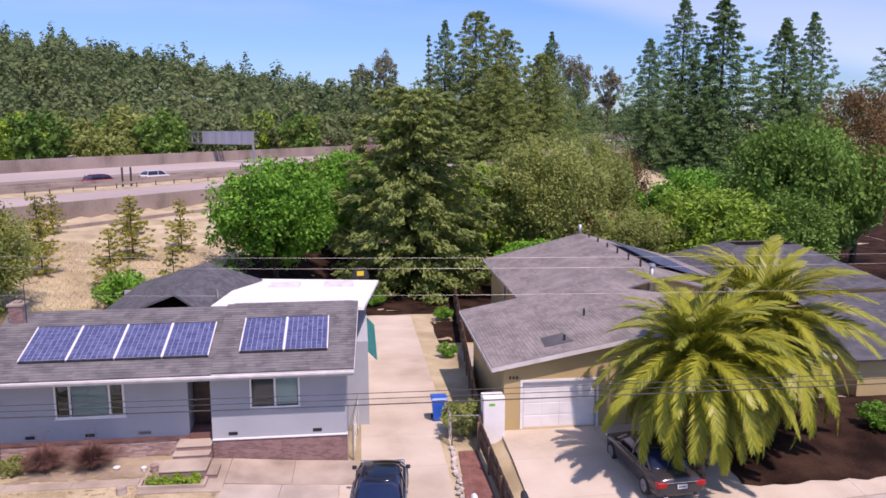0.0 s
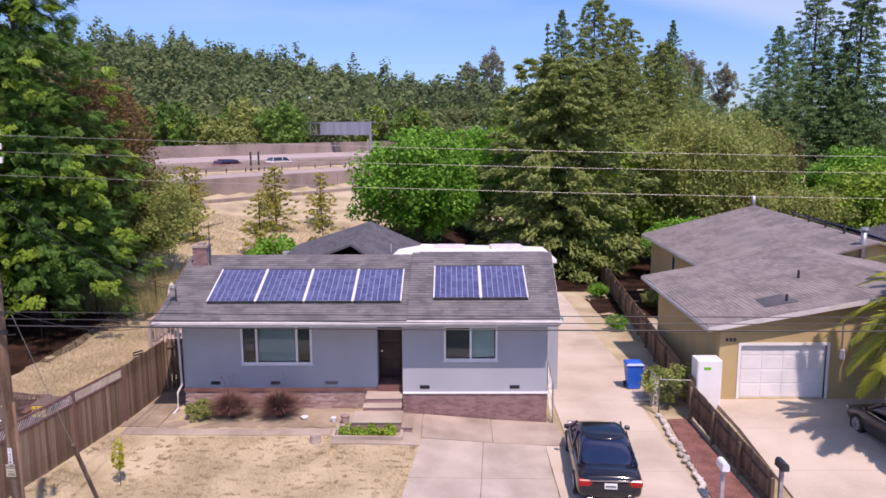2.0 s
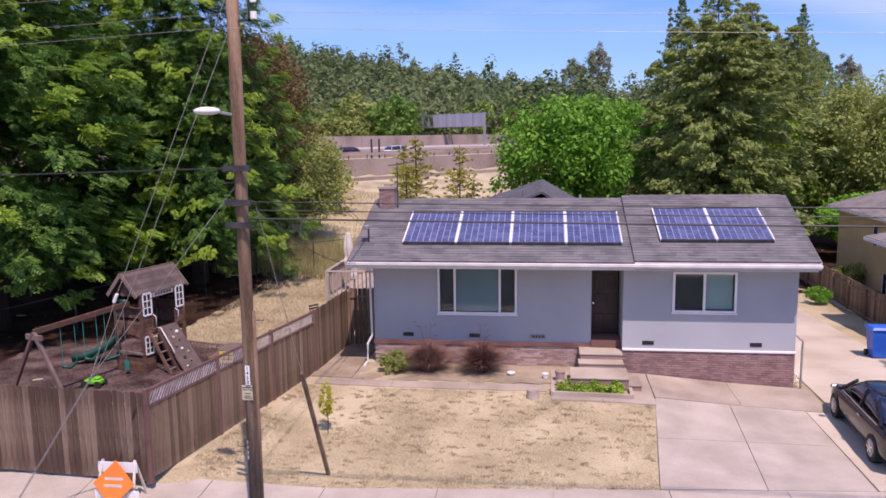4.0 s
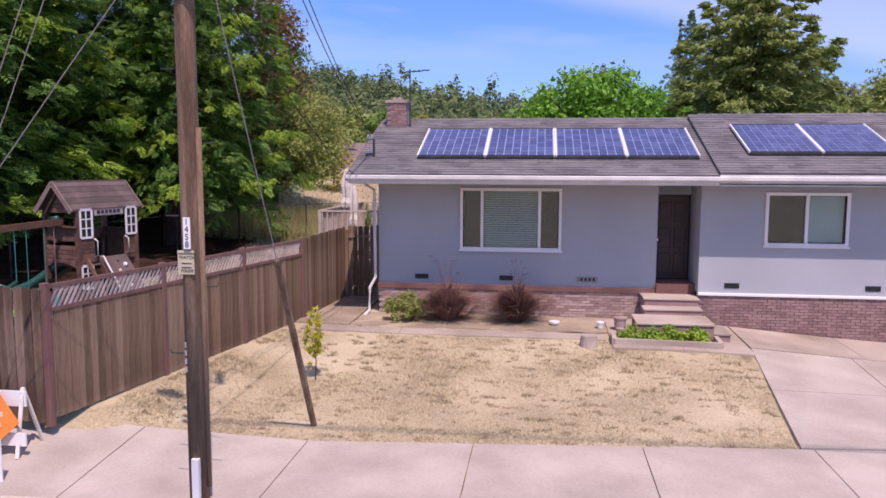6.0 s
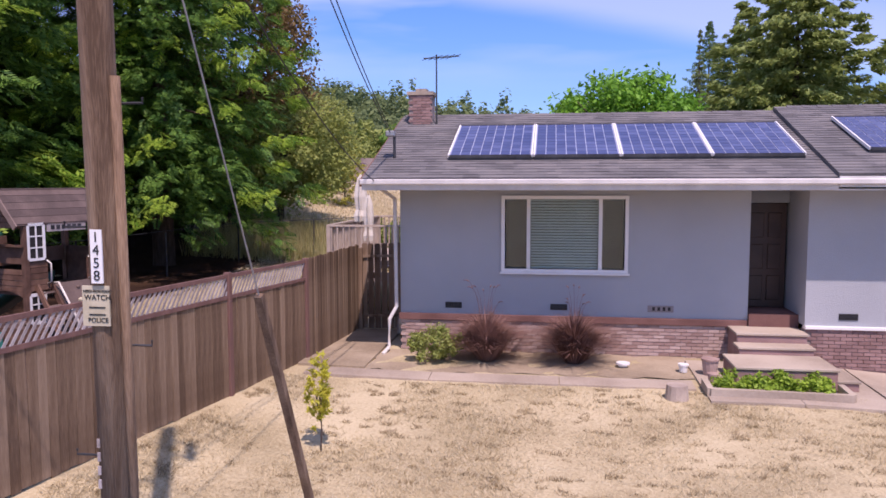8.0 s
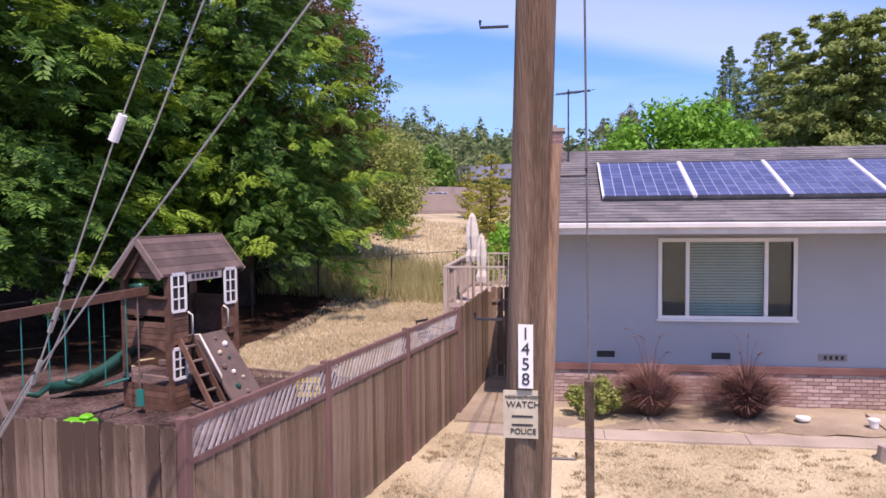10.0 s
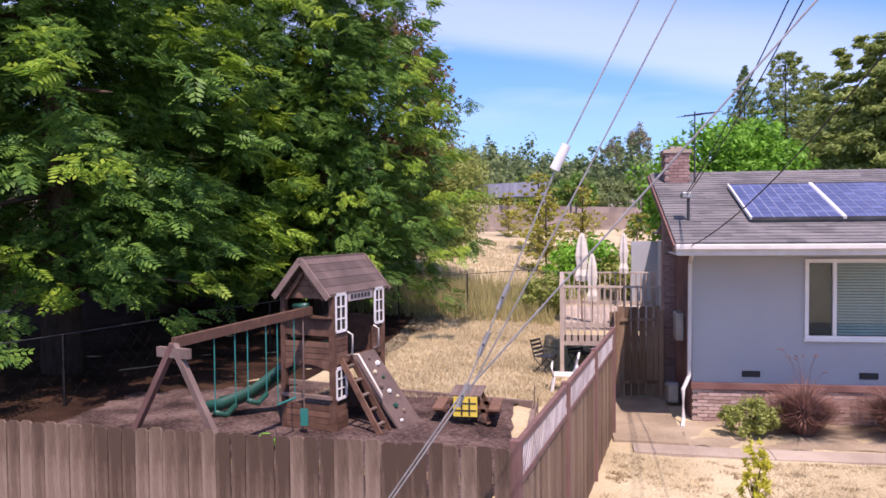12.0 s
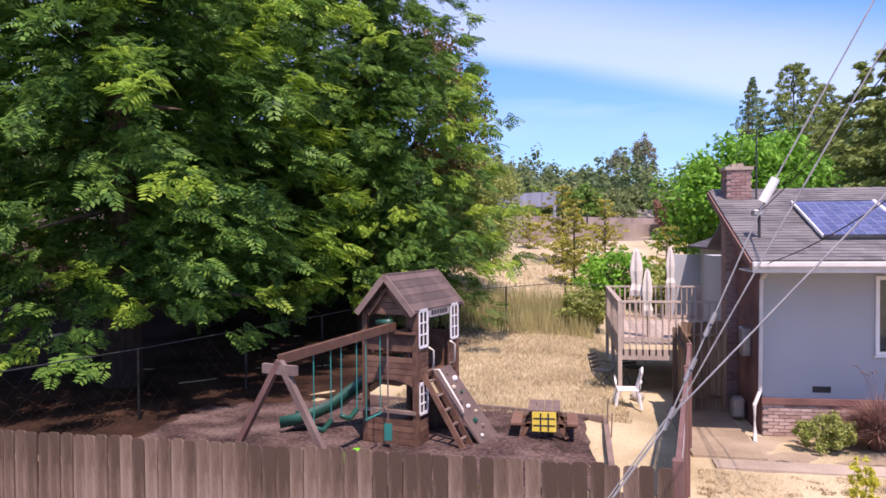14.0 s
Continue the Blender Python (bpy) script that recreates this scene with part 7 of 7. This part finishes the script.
for sx in (-1, 1):
    for sy in (-1, 1):
        part("leg", BEAM((cx + sx * 0.29, cy + sy * 0.28, cz), (cx + sx * 0.22, cy + sy * 0.22, cz + 0.4), 0.05, 0.05), M_PLAST, ch)
    part("armrest", TUBE([(cx + sx * 0.25, cy - 0.24, cz + 0.4), (cx + sx * 0.28, cy - 0.25, cz + 0.64), (cx + sx * 0.27, cy + 0.22, cz + 0.66)], 0.025, 0.025, 6), M_PLAST, ch, smooth=True)
for k in range(5):
    part("back_slat", BEAM((cx + 0.2 - 0.0 * k, cy - 0.2 + k * 0.1, cz + 0.42), (cx + 0.32, cy - 0.2 + k * 0.1, cz + 0.85), 0.05, 0.02), M_PLAST, ch)
part("back_rim", TUBE([(cx + 0.3, cy - 0.24, cz + 0.8), (cx + 0.33, cy, cz + 0.9), (cx + 0.3, cy + 0.24, cz + 0.8)], 0.025, 0.025, 6), M_PLAST, ch)


def folding_chair(x, y, turn):
    """A small dark tubular chair with slatted seat and back."""
    z = gz(x, y)
    e = thing("folding_chair", (x, y, z), "small dark metal folding chair beside the deck", "chair", "dark folding chairs")
    for sx in (-1, 1):
        part("leg", TUBE([(x + sx * 0.22, y - 0.24, z), (x + sx * 0.22, y + 0.2, z + 0.44)], 0.014, 0.014, 6), M_MAST, e)
        part("leg", TUBE([(x + sx * 0.24, y + 0.22, z), (x + sx * 0.24, y - 0.2, z + 0.44)], 0.014, 0.014, 6), M_MAST, e)
        part("back_post", TUBE([(x + sx * 0.22, y + 0.18, z + 0.44), (x + sx * 0.22, y + 0.3, z + 0.86)], 0.014, 0.014, 6), M_MAST, e)
        part("armrest", TUBE([(x + sx * 0.24, y - 0.2, z + 0.44), (x + sx * 0.25, y - 0.2, z + 0.62), (x + sx * 0.25, y + 0.22, z + 0.64)], 0.013, 0.013, 6), M_MAST, e)
    for k in range(5):
        part("seat_slat", B((x - 0.23, y - 0.2 + k * 0.085, z + 0.435, x + 0.23, y - 0.135 + k * 0.085, z + 0.455)), M_MAST, e)
    for k in range(4):
        part("back_slat", BEAM((x - 0.23, y + 0.2 + k * 0.03, z + 0.52 + k * 0.1), (x + 0.23, y + 0.2 + k * 0.03, z + 0.52 + k * 0.1), 0.015, 0.06), M_MAST, e)
    for c in e.children:
        c.data.transform(Matrix.Rotation(radians(turn), 4, "Z"))
    return e


folding_chair(-13.62, 29.3, 60)
folding_chair(-12.75, 30.6, 30)
dk = thing("deck", (-12.1, 31.5, gz(-12, 31)), "raised pale timber deck with balustrade beside the house", "deck")
D0, D1, E0, E1, DZ = -13.2, -10.36, 29.1, 34.6, 1.05
for k in range(16):
    x = D0 + (D1 - D0) * k / 16
    part("deck_board", B((x + 0.004, E0, DZ - 0.04, x + (D1 - D0) / 16 - 0.004, E1, DZ)), M_DECK, dk)
for a, b in (((D0, E0), (D1, E0)), ((D0, E0), (D0, E1)), ((D0, E1), (D1, E1))):
    part("top_rail", BEAM((*a, 2.08), (*b, 2.08), 0.12, 0.045), M_DECK, dk)
    part("fascia_board", BEAM((a[0], a[1] - 0.03, DZ - 0.28), (b[0], b[1] - 0.03, DZ - 0.28), 0.03, 0.26), M_DECK, dk)
    part("low_rail", BEAM((*a, DZ + 0.1), (*b, DZ + 0.08), 0.05, 0.1), M_DECK, dk)
    L = math.hypot(b[0] - a[0], b[1] - a[1])
    n = int(L / 0.15)
    for i in range(n):
        x, y = a[0] + (b[0] - a[0]) * (i + 0.5) / n, a[1] + (b[1] - a[1]) * (i + 0.5) / n
        part("baluster", B((x - 0.02, y - 0.045, DZ - 0.3, x + 0.02, y - 0.005, 2.05)), M_DECK, dk)
for x, y in ((D0, E0), (D1, E0), (D0, E1), (D1, E1), (D0, 31.8)):
    part("post", B((x - 0.05, y - 0.05, gz(x, y) - 0.1, x + 0.05, y + 0.05, 2.1)), M_DECK, dk)
for x, y, top, r in ((-12.68, 30.4, 3.38, 0.19), (-12.42, 30.2, 2.86, 0.15), (-11.33, 34.0, 3.34, 0.15)):
    um = thing("garden_umbrella", (x, y, DZ), "closed cream canvas garden umbrella on the deck", "umbrella", "closed umbrellas")
    part("pole", TUBE([(x, y, DZ), (x, y, top)], 0.02, 0.02, 7), M_PLAY_L, um)
    bm = bmesh.new()
    ru = random.Random(int(x * 10))
    secs = []
    for z, k in ((top - 1.25, 0.9), (top - 1.1, 1.1), (top - 0.95, 0.75), (top - 0.6, 1.0), (top - 0.3, 0.8), (top - 0.1, 0.5), (top, 0.12)):
        secs.append([Vector((x + r * k * (1.0 if j % 2 else 0.66) * math.cos(j * 0.5236), y + r * k * (1.0 if j % 2 else 0.66) * math.sin(j * 0.5236), z + ru.uniform(-0.02, 0.02))) for j in range(12)])
    loft(bm, secs)
    part("canopy", bm, M_CANVAS, um)

for x, y, h in ((-13.75, 25.0, 0.62), (-13.68, 24.8, 0.45)):
    tagged(part("garden_stake", TUBE([(x, y, gz(x, y) - 0.1), (x + 0.02, y, gz(x, y) + h)], 0.016, 0.013, 7), M_PLAY_L), "thin weathered wooden stake in the dry grass", "stake", "garden stakes")
bm = bmesh.new()
bmesh.ops.create_icosphere(bm, subdivisions=2, radius=0.17)
rs_ = random.Random(12)
for v in bm.verts:
    v.co = v.co * rs_.uniform(0.85, 1.1)
    v.co.z *= 0.75
bmesh.ops.translate(bm, vec=(-12.85, 28.4, gz(-12.85, 28.4) + 0.1), verts=bm.verts)
tagged(part("yard_boulder", bm, M_ROCK, smooth=True), "rounded pale boulder on dry grass beside the deck", "stone")

# ---- front garden ----
gr = np.random.default_rng(8)


def blades(n, x0, x1, y0, y1, h, w, name, label, mat, lean=0.5, spots=None, category="grass", lift=0.0):
    """Single grass blades as thin triangles standing on the ground."""
    if spots is None:
        bx, by = gr.uniform(x0, x1, n), gr.uniform(y0, y1, n)
    else:
        bx, by = spots
        n = len(bx)
    bz = g(bx, by) + lift
    a = gr.uniform(0, 6.283, n)
    hh_ = h * gr.uniform(0.5, 1.2, n)
    ln = lean * hh_ * gr.uniform(0.2, 1.2, n)
    d = gr.uniform(0, 6.283, n)
    ca, sa = np.cos(a) * w, np.sin(a) * w
    v = np.stack([np.stack([bx - ca, by - sa, bz - 0.01], -1), np.stack([bx + ca, by + sa, bz - 0.01], -1), np.stack([bx + np.cos(d) * ln, by + np.sin(d) * ln, bz + hh_], -1)], 1).reshape(-1, 3)
    return tagged(new(name, mesh_from(name, v, np.arange(3 * n).reshape(n, 3), mat)), label, category, kind="stuff")


pick = gr.uniform(0, 1, 150000)
lx_, ly_ = gr.uniform(-13.2, -2.1, 150000), gr.uniform(17.2, 23.2, 150000)
lawn = (ly_ > 18.33 + 0.085 * lx_) & (lx_ < -2.72 + 0.11 * (ly_ - 18.1)) & (lx_ > -13.45 + 0.169 * (ly_ - 16.6))
pick, lx_, ly_ = pick[lawn], lx_[lawn], ly_[lawn]
dens = np.array([noise.noise(Vector((x * 0.9, y * 0.9, 0.3))) for x, y in zip(lx_, ly_)])
ok = pick < 0.45 + 0.8 * dens
blades(0, 0, 0, 0, 0, 0.055, 0.007, "lawn_grass", "short dry straw-coloured lawn grass", L_DRY, 2.2, (lx_[ok], ly_[ok]))
fine_ = np.array([noise.noise(Vector((x * 3.2, y * 6.5, 4.1))) for x, y in zip(lx_, ly_)])
ok = (fine_ > 0.29) & (pick < 0.75)
blades(0, 0, 0, 0, 0, 0.05, 0.008, "lawn_thatch", "brown dead patches in the dry lawn", L_THATCH, 1.8, (lx_[ok], ly_[ok]))
blades(45000, -18.5, -13.2, 25.8, 40.0, 0.10, 0.012, "yard_grass", "dry yellow grass of the back yard", L_DRY, 1.0)
blades(40000, -30, -6, 41.0, 62.0, 0.16, 0.022, "hill_grass", "dry yellow grass on the hillside", L_DRY, 0.6)
blades(7000, -21.5, -13.5, 37.5, 44.5, 0.85, 0.016, "tall_grass", "tall pale green grass along the chain-link fence", L_REED, 0.35)


def tuft(name, label, x, y, n, h, mat, spread=0.22, w=0.014):
    z = gz(x, y)
    vs, fs = [], []
    for k in range(n):
        a, r = gr.uniform(0, 6.283), 0.16 * gr.uniform(0, 1) ** 0.6
        o = spread * (0.15 + 1.6 * r / 0.16 * gr.uniform(0.3, 1.0))
        L = h * gr.uniform(0.5, 1.0) * (1.12 - 0.35 * r / 0.16)
        c, s = math.cos(a), math.sin(a)
        base = Vector((x + r * c, y + r * s, z))
        side = Vector((-s, c, 0)) * w
        mid = base + Vector((c * o * 0.4, s * o * 0.4, L * 0.65))
        tip = base + Vector((c * o * 1.15, s * o * 1.15, L * (0.98 - 0.3 * o / spread / 2)))
        i = len(vs)
        vs += [base - side, base + side, mid + side, mid - side, tip]
        fs += [(i, i + 1, i + 2, i + 3), (i + 3, i + 2, i + 4)]
    me = bpy.data.meshes.new(name)
    me.from_pydata([tuple(v) for v in vs], [], fs)
    me.materials.append(mat)
    e = tagged(new(name, me), label, "plant")
    for k in range(8):
        a, L = k * 0.8 + gr.uniform(0, 0.6), h * gr.uniform(1.05, 1.4)
        c, s = math.cos(a) * gr.uniform(0.15, 0.4), math.sin(a) * 0.25
        p0, p1, p2 = Vector((x, y, z + 0.2)), Vector((x + c * 0.6, y + s * 0.6, z + L * 0.85)), Vector((x + c, y + s, z + L))
        p3 = p2 + Vector((c * 0.35, s * 0.35, 0.02))
        part("stalk", TUBE([p0, p1, p2], 0.004, 0.003, 4), mat, e)
        part("seed_head", TUBE([p2, p2.lerp(p3, 0.5) + Vector((0, 0, 0.015)), p3], 0.013, 0.006, 6), mat, e)
    return e


tuft("fountain_grass", "purple-brown fountain grass clump before the brick base", -8.8, 24.9, 1500, 1.12, L_PURPLE, 0.66, 0.008)
tuft("fountain_grass", "purple-brown fountain grass clump before the brick base", -7.1, 24.95, 1500, 1.12, L_PURPLE, 0.66, 0.008)
broad_tree("small_bush", 0.8, 0.55, L_OLIVE, 51, 70, 50, 0.07, 0.0, 0.03)
plant_tree("small_bush", -9.75, 24.7, gz(-9.75, 24.7), "small yellow-green bush in the flower bed", "bush", "shrub", 0.95, 0.9)
broad_tree("lawn_sapling", 1.5, 0.2, L_SAPLING, 52, 80, 12, 0.11, 0.12, 0.014, 1.0, 0.22)
plant_tree("lawn_sapling", -10.75, 20.3, gz(-10.75, 20.3), "thin yellow-green sapling on the dry lawn", "sapling", "tree", 1.0, 1.0)
bm = bmesh.new()
for a, b in (((-4.95, 22.95), (-2.75, 22.95)), ((-2.75, 22.95), (-2.75, 23.5)), ((-4.95, 22.95), (-4.95, 23.5))):
    beam(bm, (*a, gz(*a) + 0.1), (*b, gz(*b) + 0.1), 0.1, 0.14)
tagged(part("bed_kerb", bm, M_CONC_D), "low concrete kerb round the planted bed", "kerb")
cc = np.stack([gr.uniform(-4.75, -2.95, 70), gr.uniform(23.05, 23.5, 70), np.full(70, gz(-3.9, 23.3)) + gr.uniform(0.0, 0.3, 70) * (0.5 + 0.5 * np.sin(gr.uniform(0, 3, 70)))], -1)
v, f = leaves(gr, cc, np.full(70, 0.13), 50, 0.085)
tagged(new("ground_cover", mesh_from("ground_cover", v, f, L_LIME)), "bright green leafy ground cover in the kerbed bed", "plant", kind="stuff")
st = part("tree_stump", TUBE([(-5.5, 22.85, gz(-5.5, 22.85) - 0.05), (-5.5, 22.85, gz(-5.5, 22.85) + 0.24)], 0.2, 0.17, 14), M_DECK)
tagged(st, "pale cut tree stump at the lawn's edge", "stump")
for x, y, r, h, mt, lab in ((-4.72, 24.2, 0.15, 0.3, M_BRICK, "terracotta flower pot near the steps"), (-4.75, 23.75, 0.10, 0.15, M_BRICK, "small terracotta flower pot near the steps"), (-5.15, 24.4, 0.09, 0.14, M_PLAST, "small white flower pot near the steps"), (-6.2, 24.7, 0.12, 0.06, M_PLAST, "shallow white dish on the soil bed")):
    z = gz(x, y) + 0.02
    bm = bmesh.new()
    tube(bm, [(x, y, z), (x, y, z + h)], r * 0.75, r, 14)
    po = tagged(part("flower_pot", bm, mt), lab, "pot")
    bm = TUBE([(x, y, z + h - 0.02), (x, y, z + h + 0.012)], r * 1.08, r * 1.08, 14)
    part("rim", bm, mt, po)

# ---- pole hardware, plates and guys ----
def lettering(text, at, size, parent, name="lettering"):
    cu = bpy.data.curves.new(name, "FONT")
    cu.body, cu.size, cu.align_x, cu.extrude = text, size, "CENTER", 0.002
    tmp = bpy.data.objects.new("tmp", cu)
    scene.collection.objects.link(tmp)
    me = bpy.data.meshes.new_from_object(tmp.evaluated_get(bpy.context.evaluated_depsgraph_get()))
    bpy.data.objects.remove(tmp)
    me.materials.clear()
    me.materials.append(M_MAST)
    o = new(name, me)
    o.parent = parent
    o.location = at
    o.rotation_euler = (radians(90), 0, 0)
    return o


def pole_plate(z0, z1, w, dx, mat, label):
    c = pa((z0 + z1) / 2) + Vector((dx, -0.117, 0))
    p = part("plate", B((c.x - w / 2, c.y - 0.012, z0, c.x + w / 2, c.y, z1)), mat, pole, label)
    return p, c


p1_, c1_ = pole_plate(2.5, 2.87, 0.085, 0.0, M_PLAST, "white vertical number plate on the pole")
for k, chh in enumerate("1458"):
    lettering(chh, Vector((c1_.x, c1_.y - 0.015, 2.785 - k * 0.088)) - Vector(pole.location), 0.1, p1_)
p2_, c2_ = pole_plate(2.2, 2.48, 0.2, -0.02, M_CREAM, "cream neighbourhood watch sign on the pole")
for k, (word, sz) in enumerate((("NEIGHBORHOOD", 0.026), ("WATCH", 0.052), ("", 0.02), ("", 0.02), ("POLICE", 0.046))):
    if word:
        lettering(word, Vector((c2_.x + 0.015, c2_.y - 0.015, 2.435 - k * 0.052)) - Vector(pole.location), sz, p2_)
    else:
        part("bar", B((c2_.x - 0.05, c2_.y - 0.016, 2.425 - k * 0.05, c2_.x + 0.07, c2_.y - 0.012, 2.435 - k * 0.05)), M_MAST, p2_)
c0_ = pa(1.2) + Vector((-0.05, -0.112, 0))
for k in range(4):
    part("bar", B((c0_.x - 0.025, c0_.y - 0.01, 1.3 - k * 0.1, c0_.x - 0.002, c0_.y, 1.365 - k * 0.1)), M_LATT, pole, "small pale number tag")
part("cable_guard", BEAM(pa(-0.62) + Vector((0.03, -0.15, 0)), pa(-0.1) + Vector((0.03, -0.148, 0)), 0.09, 0.06, up=(0, 1, 0)), M_PLAST, pole, "white cable guard at the pole's foot")
for k in range(9):
    z = 1.2 + 0.42 * k * 2
    sx = 1 if k % 2 else -1
    if z < 9:
        b = pa(z) + Vector((sx * 0.15, 0, 0))
        part("step_bolt", TUBE([b, b + Vector((sx * 0.16, 0, 0)), b + Vector((sx * 0.16, 0, 0.04))], 0.009, 0.009, 5), M_MAST, pole)
part("street_lamp_arm", TUBE([pa(7.4), pa(7.4) + Vector((-0.25, -0.2, 0.06))], 0.03, 0.03, 7), M_METAL, pole)
lc = pa(7.42) + Vector((-0.42, -0.3, 0.06))
bm = bmesh.new()
bmesh.ops.create_uvsphere(bm, u_segments=14, v_segments=8, radius=0.24)
for v in bm.verts:
    v.co = Vector((v.co.x * 1.0, v.co.y * 0.55, v.co.z * 0.3)) + lc
part("street_lamp_head", bm, M_PLAST, pole, "pale cobra-head street lamp", smooth=True)
for z in (6.5, 5.9, 5.5):
    part("cable_bracket", B((pa(z).x - 0.24, pa(z).y - 0.2, z - 0.05, pa(z).x + 0.24, pa(z).y - 0.14, z + 0.05)), M_MAST, pole)
rk_ = part("rack", B((pa(9.3).x + 0.27, pa(9.3).y - 0.02, 8.95, pa(9.3).x + 0.31, pa(9.3).y + 0.02, 9.7), (pa(9.3).x, pa(9.3).y - 0.02, 8.95, pa(9.3).x + 0.31, pa(9.3).y + 0.02, 8.99), (pa(9.3).x, pa(9.3).y - 0.02, 9.66, pa(9.3).x + 0.31, pa(9.3).y + 0.02, 9.7)), M_MAST, pole, "insulator rack")
for z in (9.05, 9.32, 9.6):
    part("insulator", TUBE([(pa(9.3).x + 0.36, pa(9.3).y, z - 0.06), (pa(9.3).x + 0.36, pa(9.3).y, z + 0.06)], 0.055, 0.055, 10), M_PLAST, rk_, "white spool insulator")
YOKE, ROD = Vector((-13.87, 15.15, 2.48)), Vector((-16.0, 15.15, gz(-16, 15.15)))
g2 = thing("guy_wire", ROD, "pair of steel guy wires with insulator and clamps", "guy wire", "guy wires")
for dx_, dy_ in ((-0.016, 0.0), (0.012, 0.012), (0.012, -0.012)):
    part("anchor_rod", TUBE([ROD + Vector((dx_, dy_, 0)), YOKE + Vector((dx_, dy_, 0))], 0.0055, 0.0055, 7), M_GUY, g2, "pale anchor rod")
part("strand", TUBE([YOKE, Vector((-13.21, 15.12, 4.07)), pa(9.6)], 0.006, 0.006, 5), M_GUY, g2)
part("strand", TUBE([YOKE + Vector((0.03, 0.03, 0)), Vector((-13.0, 15.17, 4.05)), pa(9.0)], 0.006, 0.006, 5), M_GUY, g2)
part("strand", TUBE([YOKE, pa(6.3)], 0.007, 0.007, 5), M_GUY, g2)
ins = Vector((-13.21, 15.12, 4.07))
iv = (pa(9.6) - ins).normalized()
part("insulator", TUBE([ins - iv * 0.09, ins + iv * 0.09], 0.034, 0.03, 12), M_PLAST, g2, "white guy strain insulator")
for t_ in (0.0, 0.22, 0.42):
    c = YOKE.lerp(ins, t_)
    part("clamp", TUBE([c - Vector((0.035, 0, 0.08)), c + Vector((0.035, 0, 0.08))], 0.017, 0.017, 8), M_GUY, g2)
    part("clamp_bolt", TUBE([c - Vector((0.0, 0.05, 0)), c + Vector((0.0, 0.05, 0))], 0.008, 0.008, 6), M_MAST, g2)
SX, SY, SZ = -14.05, 15.85, gz(-14.05, 15.85)
sg = thing("road_sign", (SX, SY, SZ), "orange diamond road-work sign leaning on a white folding barricade", "road sign")
for dx in (-0.42, 0.42):
    for dy in (-0.08, 0.5):
        part("leg", BEAM((SX + dx, SY + dy + 0.1, SZ), (SX + dx * 0.85, SY + 0.3, SZ + 0.92), 0.05, 0.03), M_CANVAS, sg)
part("top_board", B((SX - 0.45, SY + 0.26, SZ + 0.66, SX + 0.42, SY + 0.285, SZ + 0.88)), M_PLAST, sg)
part("low_board", B((SX - 0.45, SY + 0.08, SZ + 0.16, SX + 0.52, SY + 0.105, SZ + 0.34)), M_PLAST, sg)
bm = bmesh.new()
plate(bm, [Vector((SX, SY - 0.1, SZ + 0.06)), Vector((SX + 0.46, SY + 0.05, SZ + 0.5)), Vector((SX, SY + 0.2, SZ + 0.96)), Vector((SX - 0.46, SY + 0.05, SZ + 0.5))], 0.008)
dm = part("diamond", bm, M_ORANGE, sg, "orange diamond panel with faded lettering bars")
for k in range(2):
    part("bar", BEAM((SX - 0.2, SY + 0.045 + 0.05 * k - 0.02, SZ + 0.47 + 0.13 * k), (SX + 0.2, SY + 0.045 + 0.05 * k - 0.02, SZ + 0.47 + 0.13 * k), 0.006, 0.06), M_CANVAS, dm)
pc = thing("parking_notice", (-13.6, 15.28, gz(-13.6, 15.28)), "white temporary no-parking notice propped before the barricade", "notice")
nz = pc.location.z
pp_ = part("board", B((-13.83, 15.27, nz, -13.4, 15.29, nz + 0.58)), M_PLAST, pc)
part("header", B((-13.81, 15.262, nz + 0.5, -13.42, 15.268, nz + 0.565)), M_RED, pp_)
for word, sz, dx, dz in (("NO", 0.13, -0.12, 0.38), ("PARKING", 0.085, 0.0, 0.28)):
    lettering(word, Vector((-13.615 + dx, 15.266, nz + dz)) - Vector(pc.location), sz, pp_)
for k in range(2):
    part("bar", B((-13.76, 15.264, nz + 0.1 + k * 0.07, -13.47, 15.269, nz + 0.125 + k * 0.07)), M_MAST, pp_)

# ---- bricks, last ----
ob_l = [o for o in house.children if o.name.startswith("brick_backing")]
brick_face(ob_l[0], LX, DX0 - 0.02, -0.36, BASE - 0.13, LY, True)
brick_face(ob_l[1], DX1 + 0.02, RX, -0.95, BASE - 0.06, RY, False)
cb = [o for o in house.children if o.name.startswith("chimney_backing")][0]
brick_face(cb, CHX0, CHX1, -0.2, 5.2, CHY0 + 0.012, False)
brick_face(cb, CHY0, CHY1, -0.2, 5.2, CHX0 + 0.012, False, 90)
